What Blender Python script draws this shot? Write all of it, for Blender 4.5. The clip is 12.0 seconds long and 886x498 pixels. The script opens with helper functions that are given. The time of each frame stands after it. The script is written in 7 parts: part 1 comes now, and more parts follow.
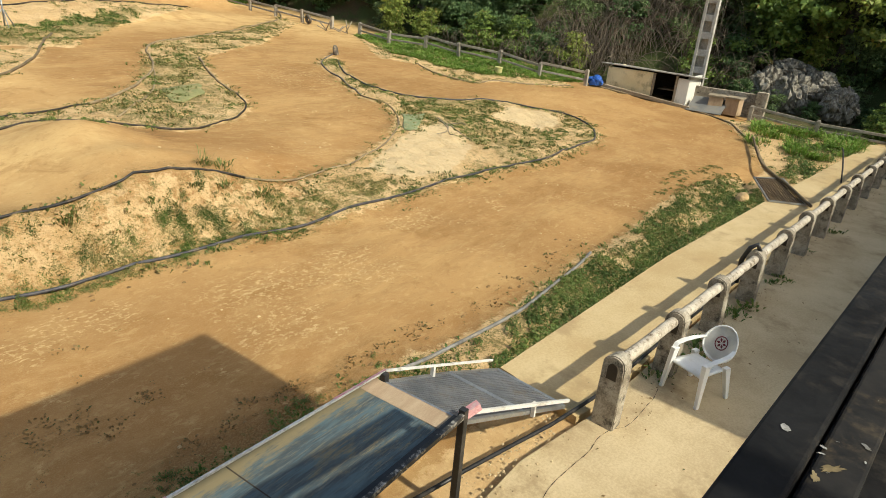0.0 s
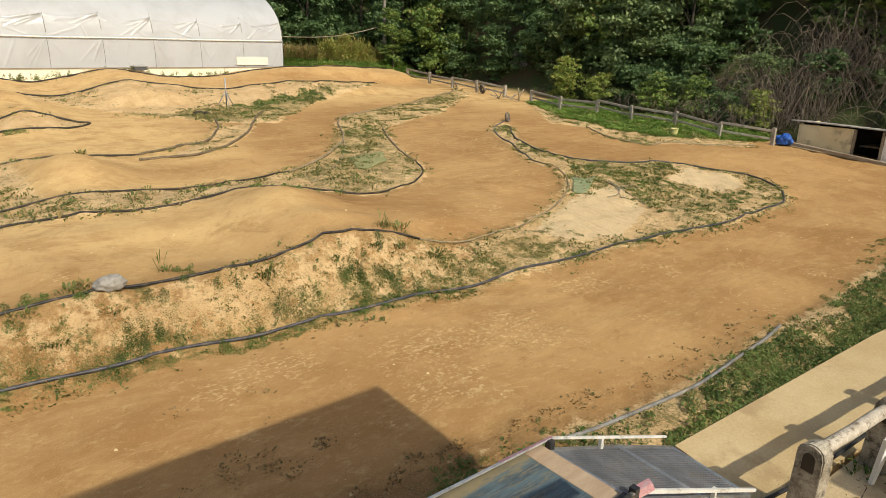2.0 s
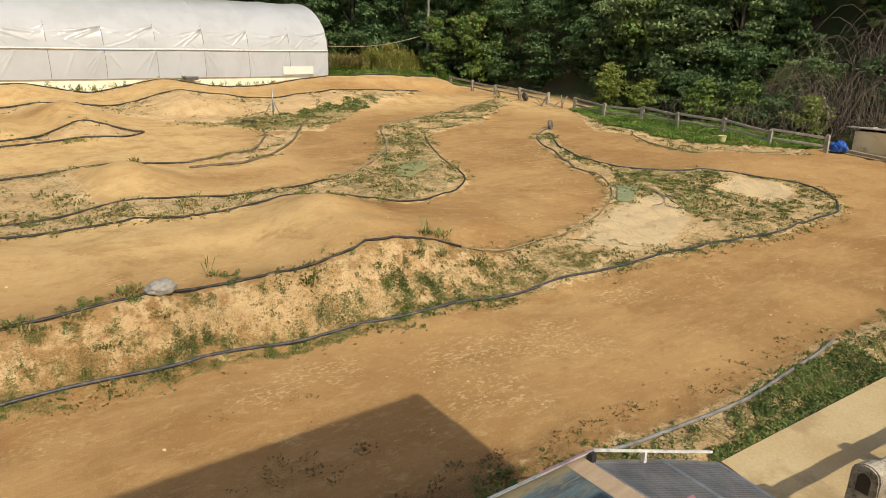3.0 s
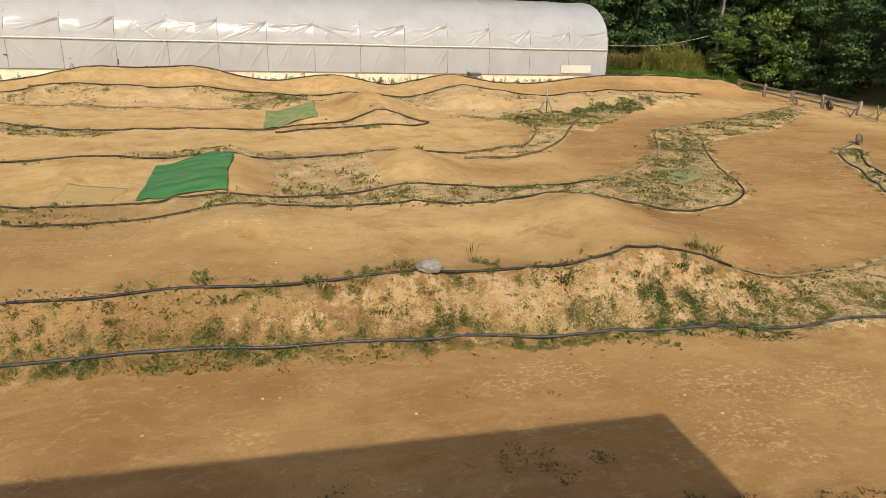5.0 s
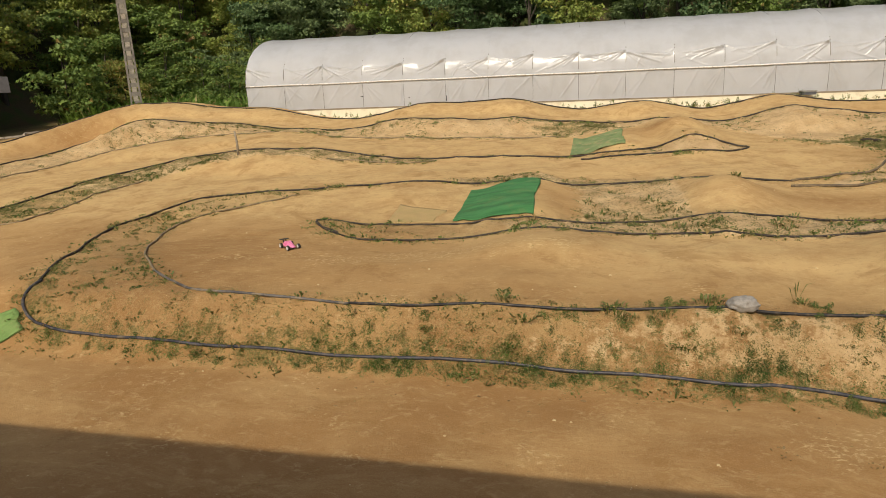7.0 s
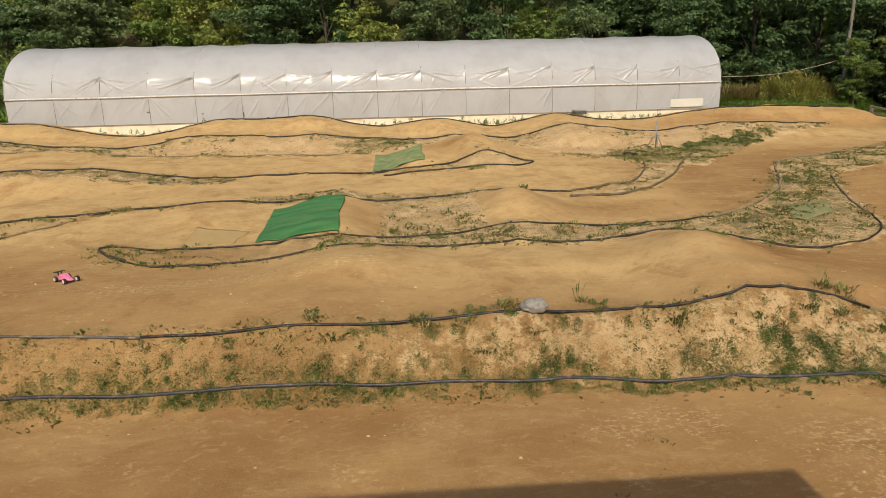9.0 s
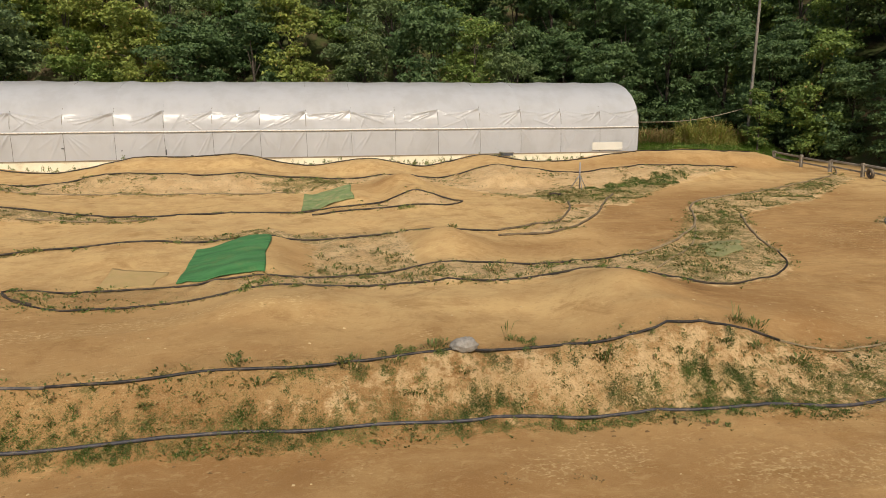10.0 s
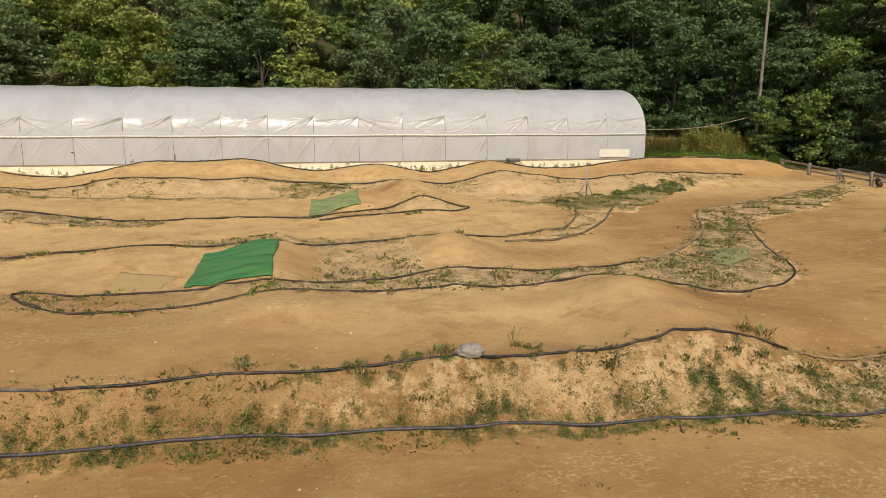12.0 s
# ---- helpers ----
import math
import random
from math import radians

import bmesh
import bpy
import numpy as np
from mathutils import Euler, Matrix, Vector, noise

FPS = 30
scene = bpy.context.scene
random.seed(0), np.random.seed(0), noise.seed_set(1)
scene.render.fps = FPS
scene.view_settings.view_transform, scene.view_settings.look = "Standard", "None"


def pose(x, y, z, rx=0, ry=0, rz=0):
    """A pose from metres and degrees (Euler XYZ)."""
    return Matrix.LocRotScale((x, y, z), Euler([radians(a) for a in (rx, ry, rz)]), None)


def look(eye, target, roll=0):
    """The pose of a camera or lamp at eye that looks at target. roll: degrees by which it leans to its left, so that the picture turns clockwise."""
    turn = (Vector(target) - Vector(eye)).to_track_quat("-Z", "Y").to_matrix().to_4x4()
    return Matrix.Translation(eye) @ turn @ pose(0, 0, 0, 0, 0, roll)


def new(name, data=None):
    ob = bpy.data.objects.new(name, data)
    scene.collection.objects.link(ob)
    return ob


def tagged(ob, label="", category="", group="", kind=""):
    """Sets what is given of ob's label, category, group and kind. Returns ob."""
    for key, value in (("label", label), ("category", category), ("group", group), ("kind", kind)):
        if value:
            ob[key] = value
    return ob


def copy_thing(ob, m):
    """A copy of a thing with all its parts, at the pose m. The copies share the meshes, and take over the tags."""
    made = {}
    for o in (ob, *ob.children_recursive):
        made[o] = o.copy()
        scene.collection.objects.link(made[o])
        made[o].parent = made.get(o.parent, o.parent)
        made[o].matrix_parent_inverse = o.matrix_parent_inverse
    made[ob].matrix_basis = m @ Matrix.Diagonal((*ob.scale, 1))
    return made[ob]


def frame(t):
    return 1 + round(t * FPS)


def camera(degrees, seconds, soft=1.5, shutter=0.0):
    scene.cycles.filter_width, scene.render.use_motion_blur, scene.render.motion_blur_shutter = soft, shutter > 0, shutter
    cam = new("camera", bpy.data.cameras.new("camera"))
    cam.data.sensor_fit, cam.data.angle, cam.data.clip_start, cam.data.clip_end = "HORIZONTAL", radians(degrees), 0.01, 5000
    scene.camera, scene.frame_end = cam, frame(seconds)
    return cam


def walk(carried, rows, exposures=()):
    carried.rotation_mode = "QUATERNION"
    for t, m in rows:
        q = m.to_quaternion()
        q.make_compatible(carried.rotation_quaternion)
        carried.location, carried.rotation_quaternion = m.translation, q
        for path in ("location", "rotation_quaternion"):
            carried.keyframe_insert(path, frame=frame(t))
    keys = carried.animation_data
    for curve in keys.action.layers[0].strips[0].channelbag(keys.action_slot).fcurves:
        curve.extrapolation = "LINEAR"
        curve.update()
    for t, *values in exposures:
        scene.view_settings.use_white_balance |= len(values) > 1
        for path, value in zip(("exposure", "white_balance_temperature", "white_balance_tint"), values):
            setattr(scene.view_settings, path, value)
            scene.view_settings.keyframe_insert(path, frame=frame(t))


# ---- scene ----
cam = camera(68.51, 12.0, 0.6)
UNIT = 1.35  # the plan below is drawn in units of 1.35 m; the last lines bring it to metres
# seconds, eye, yaw, pitch, roll
ROWS = [
    (0, 0.105, -0.016, 3.365, -56.43, -22.13, 4.95),
    (0.5, 0.095, -0.009, 3.374, -53.54, -21.37, 4.20),
    (1, 0.082, -0.011, 3.380, -50.34, -19.61, 3.17),
    (1.5, 0.062, -0.010, 3.395, -45.32, -18.50, 2.10),
    (2, 0.058, -0.017, 3.386, -40.74, -17.50, 1.28),
    (2.5, 0.053, -0.020, 3.384, -38.74, -17.05, 1.04),
    (2.7, 0.051, -0.022, 3.392, -38.03, -16.93, 0.86),
    (4.3, -0.006, -0.007, 3.411, -26.87, -17.75, 1.46),
    (4.5, -0.022, -0.004, 3.410, -23.66, -17.68, 1.71),
    (5, -0.043, 0.001, 3.417, -14.06, -17.44, 1.33),
    (5.5, -0.080, 0.009, 3.422, -5.43, -17.00, -0.06),
    (6, -0.074, 0.025, 3.402, 7.07, -16.26, -3.09),
    (6.5, -0.090, 0.014, 3.393, 13.82, -14.63, -2.41),
    (6.7, -0.086, 0.018, 3.390, 13.60, -14.85, -2.44),
    (8.3, -0.027, 0.044, 3.404, 2.73, -14.12, -2.33),
    (8.5, -0.014, 0.024, 3.406, 0.31, -14.13, -1.96),
    (9, -0.015, 0.017, 3.407, -4.40, -13.96, -1.48),
    (9.5, -0.001, 0.029, 3.411, -8.39, -11.44, -0.43),
    (10, 0.011, 0.047, 3.399, -10.68, -10.60, -0.56),
    (10.5, 0.012, 0.035, 3.403, -11.77, -10.54, -0.62),
    (11, 0.002, 0.047, 3.398, -11.68, -10.61, -0.09),
    (11.5, 0.008, 0.045, 3.401, -11.18, -10.99, -0.11),
    (12, -0.006, 0.030, 3.403, -10.15, -10.08, -0.24),
]
walk(cam, [(t, pose(x * UNIT, y * UNIT, z * UNIT, 0, 0, yaw) @ pose(0, 0, 0, 90 + pitch) @ pose(0, 0, 0, 0, 0, roll)) for t, x, y, z, yaw, pitch, roll in ROWS],
     exposures=[(t, stops, kelvin, tint) for t, stops, kelvin, tint in ((0.0, 0.31, 6950, 0.5), (0.5, 0.26, 6960, 1.5), (1.5, 0.14, 6990, 4), (2.5, 0.03, 7020, 5.5), (4.5, -0.08, 7080, 8), (5.5, -0.29, 7100, 8), (6.5, -0.34, 7150, 8), (8.5, -0.34, 7150, 8.5), (9.5, -0.33, 7150, 9), (12.0, -0.28, 7120, 10))])

# ---- daylight: a high sun behind the drivers' stand ----
SUN_EL, SUN_AZ = radians(42.5), radians(-4.0)  # azimuth from -y towards -x
sun_from = Vector((math.sin(SUN_AZ) * math.cos(SUN_EL), -math.cos(SUN_AZ) * math.cos(SUN_EL), math.sin(SUN_EL)))
world = bpy.data.worlds.new("sky")
scene.world = world
world.use_nodes = True
wn = world.node_tree
sky = wn.nodes.new("ShaderNodeTexSky")
sky.sky_type, sky.sun_disc, sky.sun_elevation = "NISHITA", False, SUN_EL
sky.sun_rotation = math.atan2(sun_from.x, sun_from.y)
wn.nodes["Background"].inputs["Strength"].default_value = 0.15
sky.dust_density = 2.5
wn.links.new(sky.outputs[0], wn.nodes["Background"].inputs[0])
sun_data = bpy.data.lights.new("sun", "SUN")
sun_data.energy, sun_data.angle, sun_data.color = 3.5, radians(0.55), (1.0, 0.94, 0.84)
sun = new("sun", sun_data)
sun.matrix_world = look(sun_from * 50, (0, 0, 0))


# ---- materials ----
class Nodes:
    """A small shorthand for node materials."""

    def __init__(self, name):
        self.mat = bpy.data.materials.new(name)
        self.mat.use_nodes = True
        self.tree = self.mat.node_tree
        self.out = self.tree.nodes["Material Output"]
        self.bsdf = self.tree.nodes["Principled BSDF"]
        self.coord = self.tree.nodes.new("ShaderNodeTexCoord").outputs["Object"]

    def put(self, socket, value):
        if isinstance(value, bpy.types.NodeSocket):
            self.tree.links.new(value, socket)
        elif isinstance(value, tuple) and len(value) == 3 and socket.type == "RGBA":
            socket.default_value = (*value, 1)
        else:
            socket.default_value = value

    def noise(self, scale, detail=4.0, rough=0.6, stretch=None, distortion=0.0):
        n = self.tree.nodes.new("ShaderNodeTexNoise")
        at = self.coord
        if stretch:
            m = self.tree.nodes.new("ShaderNodeMapping")
            m.inputs["Scale"].default_value = stretch
            self.put(m.inputs[0], at)
            at = m.outputs[0]
        self.put(n.inputs["Vector"], at)
        for key, value in (("Scale", scale), ("Detail", detail), ("Roughness", rough), ("Distortion", distortion)):
            n.inputs[key].default_value = value
        return n.outputs[0]

    def ramp(self, value, low, high, a=0.0, b=1.0):
        n = self.tree.nodes.new("ShaderNodeMapRange")
        n.interpolation_type = "SMOOTHSTEP"
        for socket, v in zip(n.inputs, (value, low, high, a, b)):
            self.put(socket, v)
        return n.outputs[0]

    def math(self, op, a, b=0.0):
        n = self.tree.nodes.new("ShaderNodeMath")
        n.operation = op
        self.put(n.inputs[0], a), self.put(n.inputs[1], b)
        return n.outputs[0]

    def mix(self, factor, a, b):
        n = self.tree.nodes.new("ShaderNodeMix")
        n.data_type = "RGBA"
        self.put(n.inputs[0], factor), self.put(n.inputs[6], a), self.put(n.inputs[7], b)
        return n.outputs[2]

    def attribute(self, name):
        n = self.tree.nodes.new("ShaderNodeAttribute")
        n.attribute_name = name
        return n.outputs["Fac"]

    def random(self):
        return self.tree.nodes.new("ShaderNodeObjectInfo").outputs["Random"]

    def island(self):
        return self.tree.nodes.new("ShaderNodeNewGeometry").outputs["Random Per Island"]

    def bump(self, height, strength, distance=0.02):
        n = self.tree.nodes.new("ShaderNodeBump")
        n.inputs["Strength"].default_value, n.inputs["Distance"].default_value = strength, distance
        self.put(n.inputs["Height"], height)
        self.put(self.bsdf.inputs["Normal"], n.outputs[0])

    def finish(self, color, rough, metal=0.0, spec=0.5):
        self.put(self.bsdf.inputs["Base Color"], color)
        self.put(self.bsdf.inputs["Roughness"], rough)
        self.put(self.bsdf.inputs["Metallic"], metal)
        self.put(self.bsdf.inputs["Specular IOR Level"], spec)
        return self.mat


def plain(name, a, b, rough=0.7, metal=0.0, coarse=3.0, fine=45.0, bump=0.25, stretch=None, dirt=None, amount=0.5, spec=0.4):
    """Two tones in broad patches and fine grain, with a film of dirt where asked for."""
    n = Nodes(name)
    broad, grain = n.noise(coarse, 5, 0.65, stretch), n.noise(fine, 3, 0.6, stretch)
    tone = n.math("ADD", n.math("MULTIPLY", broad, 0.65), n.math("MULTIPLY", grain, 0.35))
    color = n.mix(n.ramp(tone, 0.36, 0.64), a, b)
    if dirt:
        color = n.mix(n.math("MULTIPLY", n.ramp(n.noise(coarse * 1.7, 8, 0.7), 0.5, 0.68), amount), color, dirt)
    n.bump(n.math("ADD", grain, n.math("MULTIPLY", broad, 0.6)), bump, 0.006)
    return n.finish(color, n.ramp(grain, 0.2, 0.8, max(rough - 0.12, 0.05), min(rough + 0.12, 1)), metal, spec)


def leafy(name, dark, light, dry=None, dry_share=0.0, glow=0.25):
    """Leaves: each island its own tint, light shining through."""
    n = Nodes(name)
    r = n.island()
    patch = n.ramp(n.noise(1.2, 3, 0.6), 0.36, 0.66)
    tone = n.math("ADD", n.math("MULTIPLY", r, 0.5), n.math("MULTIPLY", patch, 0.5))
    color = n.mix(n.math("ADD", n.math("MULTIPLY", tone, 0.85), n.math("MULTIPLY", n.random(), 0.15)), dark, light)
    if dry:
        pick = n.math("FRACT", n.math("MULTIPLY", r, 17.31))
        color = n.mix(n.ramp(pick, 1 - dry_share - 0.02, 1 - dry_share + 0.02), color, dry)
    n.finish(color, 0.55, 0, 0.3)
    t = n.tree.nodes.new("ShaderNodeBsdfTranslucent")
    n.put(t.inputs[0], color)
    m = n.tree.nodes.new("ShaderNodeMixShader")
    m.inputs[0].default_value = glow
    n.put(m.inputs[1], n.bsdf.outputs[0]), n.put(m.inputs[2], t.outputs[0])
    n.put(n.out.inputs[0], m.outputs[0])
    return n.mat


def ground_material():
    """Packed ochre track with flaking crust, crumbly infield, weed film and hillside litter."""
    n = Nodes("earth")
    pallid = n.attribute("pallid")
    field, green, hill, dry = n.attribute("field"), n.attribute("green"), n.attribute("hill"), n.attribute("dry")
    big, mid, fine, grit = n.noise(0.35, 5, 0.62), n.noise(1.7, 7, 0.68), n.noise(14, 8, 0.75), n.noise(80, 3, 0.75)
    streak, flake = n.noise(0.9, 9, 0.75, (0.55, 1.5, 1.0), 0.6), n.noise(17, 6, 0.70, (0.85, 1.2, 1.0))
    crusty, damp = n.attribute("crust"), n.attribute("damp")
    crumbs = n.noise(30, 5, 0.75)
    # lanes: damp ochre to dry buff, wheel streaks, pale flaking crust
    lane = n.mix(n.ramp(big, 0.40, 0.62), (0.312, 0.166, 0.063), (0.415, 0.243, 0.100))
    lane = n.mix(n.math("MULTIPLY", dry, n.ramp(mid, 0.30, 0.62, 0.35, 1.0)), lane, (0.58, 0.39, 0.178))
    lane = n.mix(n.ramp(streak, 0.47, 0.66, 0, 0.45), lane, (0.50, 0.325, 0.142))
    lane = n.mix(n.ramp(n.noise(1.1, 7, 0.68, (1, 1, 1), 0.8), 0.53, 0.66, 0, 0.5), lane, (0.285, 0.150, 0.052))
    lane = n.mix(n.ramp(fine, 0.54, 0.66, 0, 0.22), lane, (0.25, 0.137, 0.05))
    # tyre-scuffed ripples: short pale scrapes and darker hollows
    lane = n.mix(n.ramp(n.noise(6.5, 7, 0.76, (0.9, 1.5, 1), 0.7), 0.51, 0.66, 0, 0.36), lane, (0.575, 0.40, 0.19))
    lane = n.mix(n.ramp(n.noise(4.2, 8, 0.78, (1.0, 1.3, 1), 0.6), 0.53, 0.67, 0, 0.36), lane, (0.255, 0.137, 0.052))
    crust = n.math("MULTIPLY", n.ramp(flake, 0.52, 0.60), n.ramp(n.math("ADD", n.noise(1.3, 7, 0.72), n.math("MULTIPLY", crusty, 0.17)), 0.54, 0.67))
    lane = n.mix(n.math("MULTIPLY", crust, 0.52), lane, (0.70, 0.52, 0.27))
    # streaks of dark earth: damp ruts, a hump's right-hand face, two broad stretches of lane
    lane = n.mix(n.math("MULTIPLY", damp, n.ramp(n.noise(3.2, 8, 0.75, (0.45, 2.2, 1)), 0.40, 0.60)), lane, (0.135, 0.066, 0.024))
    # infield: buff crumbs with rusty scars
    pale = n.mix(n.ramp(mid, 0.36, 0.64), (0.53, 0.345, 0.168), (0.675, 0.475, 0.258))
    pale = n.mix(n.ramp(fine, 0.52, 0.66, 0, 0.4), pale, (0.38, 0.23, 0.095))
    pale = n.mix(n.ramp(crumbs, 0.55, 0.66, 0, 0.5), pale, (0.70, 0.53, 0.29))
    pale = n.mix(n.ramp(n.noise(19, 5, 0.8), 0.58, 0.70, 0, 0.3), pale, (0.17, 0.10, 0.042))
    ragged = n.math("ADD", pallid, n.math("MULTIPLY", n.math("SUBTRACT", n.noise(4.5, 9, 0.78), 0.5), 1.6))
    color = n.mix(n.ramp(ragged, 0.40, 0.60), lane, pale)
    # bleached bare apron with fine ripples
    color = n.mix(n.math("MULTIPLY", n.ramp(crusty, 1.3, 1.7), n.ramp(n.noise(5, 7, 0.7, (2.5, 0.8, 1)), 0.35, 0.6, 0.45, 0.9)), color, (0.71, 0.555, 0.335))
    # dull green and straw film of tiny weeds
    film = n.math("ADD", n.math("MULTIPLY", green, 1.0), n.math("MULTIPLY", n.math("SUBTRACT", n.noise(3.5, 9, 0.8), 0.5), 2.3))
    film = n.math("ADD", film, n.math("MULTIPLY", n.math("SUBTRACT", n.noise(24, 6, 0.8), 0.5), 2.4))
    weed = n.mix(n.ramp(n.noise(26, 5, 0.75), 0.44, 0.58), (0.085, 0.094, 0.024), (0.245, 0.205, 0.078))
    color = n.mix(n.ramp(film, 0.44, 0.64, 0, 0.78), color, weed)
    # woodland litter and ivy; the brown is darkened for the shade under the trees
    litter = n.mix(n.ramp(n.noise(0.8, 5, 0.7), 0.40, 0.56), n.mix(fine, (0.030, 0.025, 0.014), (0.11, 0.085, 0.05)), n.mix(fine, (0.018, 0.032, 0.010), (0.075, 0.105, 0.034)))
    color = n.mix(hill, color, litter)
    color = n.mix(n.math("MULTIPLY", n.ramp(grit, 0.45, 0.66, 0, 0.32), n.ramp(field, 0.0, 0.8, 0.4, 1.0)), color, (0.66, 0.49, 0.26))
    color = n.mix(n.math("MULTIPLY", n.ramp(n.noise(48, 4, 0.8), 0.56, 0.68, 0, 0.55), n.ramp(field, 0.0, 0.8, 0.25, 1.0)), color, (0.17, 0.092, 0.036))
    rel = n.math("MULTIPLY", n.math("ADD", fine, n.math("MULTIPLY", mid, 1.5)), n.math("ADD", 0.20, n.math("MULTIPLY", field, 1.45)))
    h = n.math("ADD", rel, n.math("MULTIPLY", n.math("ADD", n.math("MULTIPLY", grit, 0.22), n.math("MULTIPLY", crumbs, 0.5)), n.ramp(field, 0.0, 0.7, 0.25, 1.0)))
    n.bump(n.math("ADD", h, n.math("MULTIPLY", crust, 0.06)), 0.75, 0.06)
    return n.finish(color, 0.92, 0, 0.12)


EARTH = ground_material()
HOSE = plain("dusty_black_hose", (0.012, 0.011, 0.012), (0.038, 0.034, 0.034), 0.55, coarse=6, fine=40, dirt=(0.22, 0.155, 0.09), amount=0.5)
HOSE_BLUE = plain("blue_black_hose", (0.024, 0.024, 0.030), (0.075, 0.072, 0.082), 0.5, coarse=6, fine=40, dirt=(0.26, 0.195, 0.125), amount=0.6)
HOSE_BROWN = plain("clay_stained_black_hose", (0.015, 0.012, 0.010), (0.052, 0.041, 0.031), 0.65, coarse=4, fine=40, dirt=(0.22, 0.15, 0.085), amount=0.6)
HOSE_GREY = plain("sun_bleached_grey_pipe", (0.062, 0.056, 0.056), (0.155, 0.138, 0.125), 0.55, coarse=3, fine=30, dirt=(0.36, 0.27, 0.16), amount=0.6)
HOSE_PALE = plain("bleached_pale_pipe", (0.12, 0.116, 0.112), (0.26, 0.25, 0.235), 0.55, coarse=3, fine=30, dirt=(0.36, 0.28, 0.18), amount=0.5)
HOSE_CLAY = plain("dark_clay_smeared_pipe", (0.075, 0.055, 0.036), (0.21, 0.155, 0.09), 0.75, coarse=4, fine=40, dirt=(0.34, 0.25, 0.14), amount=0.6)
HOSE_TAN = plain("clay_coated_pipe", (0.17, 0.127, 0.076), (0.36, 0.272, 0.155), 0.8, coarse=5, fine=40, dirt=(0.12, 0.10, 0.08), amount=0.55)
CONCRETE = plain("weathered_concrete", (0.20, 0.165, 0.12), (0.46, 0.41, 0.33), 0.9, coarse=5.0, fine=60, bump=0.6, dirt=(0.055, 0.048, 0.038), amount=0.95)
PAVING = plain("ochre_stained_concrete", (0.46, 0.325, 0.16), (0.59, 0.455, 0.255), 0.85, coarse=0.8, fine=40, bump=0.2, dirt=(0.35, 0.24, 0.12), amount=0.7)
TERRACE = plain("grey_ochre_concrete", (0.43, 0.32, 0.18), (0.60, 0.475, 0.29), 0.85, coarse=0.9, fine=45, bump=0.5, dirt=(0.29, 0.20, 0.105), amount=0.7)
WHITE_RAIL = plain("peeling_white_painted_concrete", (0.40, 0.34, 0.27), (0.60, 0.54, 0.45), 0.8, coarse=8, fine=60, bump=0.5, dirt=(0.14, 0.10, 0.065), amount=0.95)
OLD_WOOD = plain("grey_weathered_timber", (0.20, 0.16, 0.11), (0.36, 0.30, 0.22), 0.85, coarse=2, fine=25, stretch=(1, 1, 6))
FENCE_MAT = plain("mossy_grey_concrete", (0.24, 0.21, 0.17), (0.40, 0.36, 0.30), 0.9, coarse=2.5, fine=40, dirt=(0.12, 0.10, 0.06), amount=0.7)
BLACK_STEEL = plain("chipped_black_paint", (0.012, 0.012, 0.014), (0.03, 0.03, 0.032), 0.42, coarse=5, fine=40, bump=0.15, dirt=(0.09, 0.075, 0.06), amount=0.5)
WORN_BOARD = plain("scuffed_dark_board", (0.012, 0.012, 0.013), (0.03, 0.028, 0.027), 0.75, coarse=7, fine=50, bump=0.2, dirt=(0.15, 0.11, 0.065), amount=0.45, spec=0.15)
RAIL_BLACK = plain("dull_black_rail_paint", (0.007, 0.007, 0.008), (0.017, 0.017, 0.018), 0.65, coarse=9, fine=60, bump=0.15, dirt=(0.07, 0.06, 0.05), amount=0.4, spec=0.15)
SCRAP = plain("grubby_paper_scrap", (0.24, 0.235, 0.225), (0.40, 0.39, 0.375), 0.8, coarse=40, fine=120, dirt=(0.07, 0.065, 0.06), amount=0.8, spec=0.2)
GLUE = plain("ochre_glue_residue", (0.16, 0.12, 0.06), (0.30, 0.23, 0.12), 0.8, coarse=25, fine=90, dirt=(0.03, 0.03, 0.03), amount=0.7)
PLASTIC = plain("white_garden_plastic", (0.74, 0.74, 0.73), (0.82, 0.82, 0.80), 0.38, coarse=3, fine=40, bump=0.05, dirt=(0.55, 0.48, 0.38), amount=0.35)
MAROON = plain("maroon_print", (0.12, 0.012, 0.03), (0.20, 0.03, 0.05), 0.5, bump=0.05)
CARPET = plain("green_artificial_turf", (0.030, 0.135, 0.040), (0.070, 0.235, 0.078), 0.85, coarse=1.6, fine=70, bump=0.7, stretch=(0.5, 3.0, 1), dirt=(0.15, 0.20, 0.07), amount=0.5)
OLD_CARPET = plain("faded_green_turf", (0.13, 0.20, 0.075), (0.25, 0.30, 0.125), 0.92, coarse=2.5, fine=110, bump=0.6, dirt=(0.42, 0.30, 0.16), amount=0.8)
WORN_MAT = plain("faded_blue_green_mat", (0.17, 0.215, 0.108), (0.26, 0.285, 0.155), 0.9, coarse=3.5, fine=60, bump=0.4, dirt=(0.42, 0.31, 0.17), amount=0.85)
BURIED = plain("earth_covered_turf", (0.47, 0.32, 0.14), (0.40, 0.295, 0.12), 0.95, coarse=2.5, fine=40, bump=0.4, dirt=(0.46, 0.31, 0.15), amount=0.7)
STRIP = plain("sun_faded_green_turf", (0.115, 0.215, 0.055), (0.20, 0.30, 0.095), 0.92, coarse=2.0, fine=110, bump=0.6, dirt=(0.36, 0.28, 0.14), amount=0.5)
OVERGROWN = plain("earth_stained_green_mat", (0.17, 0.195, 0.080), (0.27, 0.255, 0.115), 0.95, coarse=3.5, fine=60, bump=0.5, dirt=(0.42, 0.30, 0.16), amount=0.9)
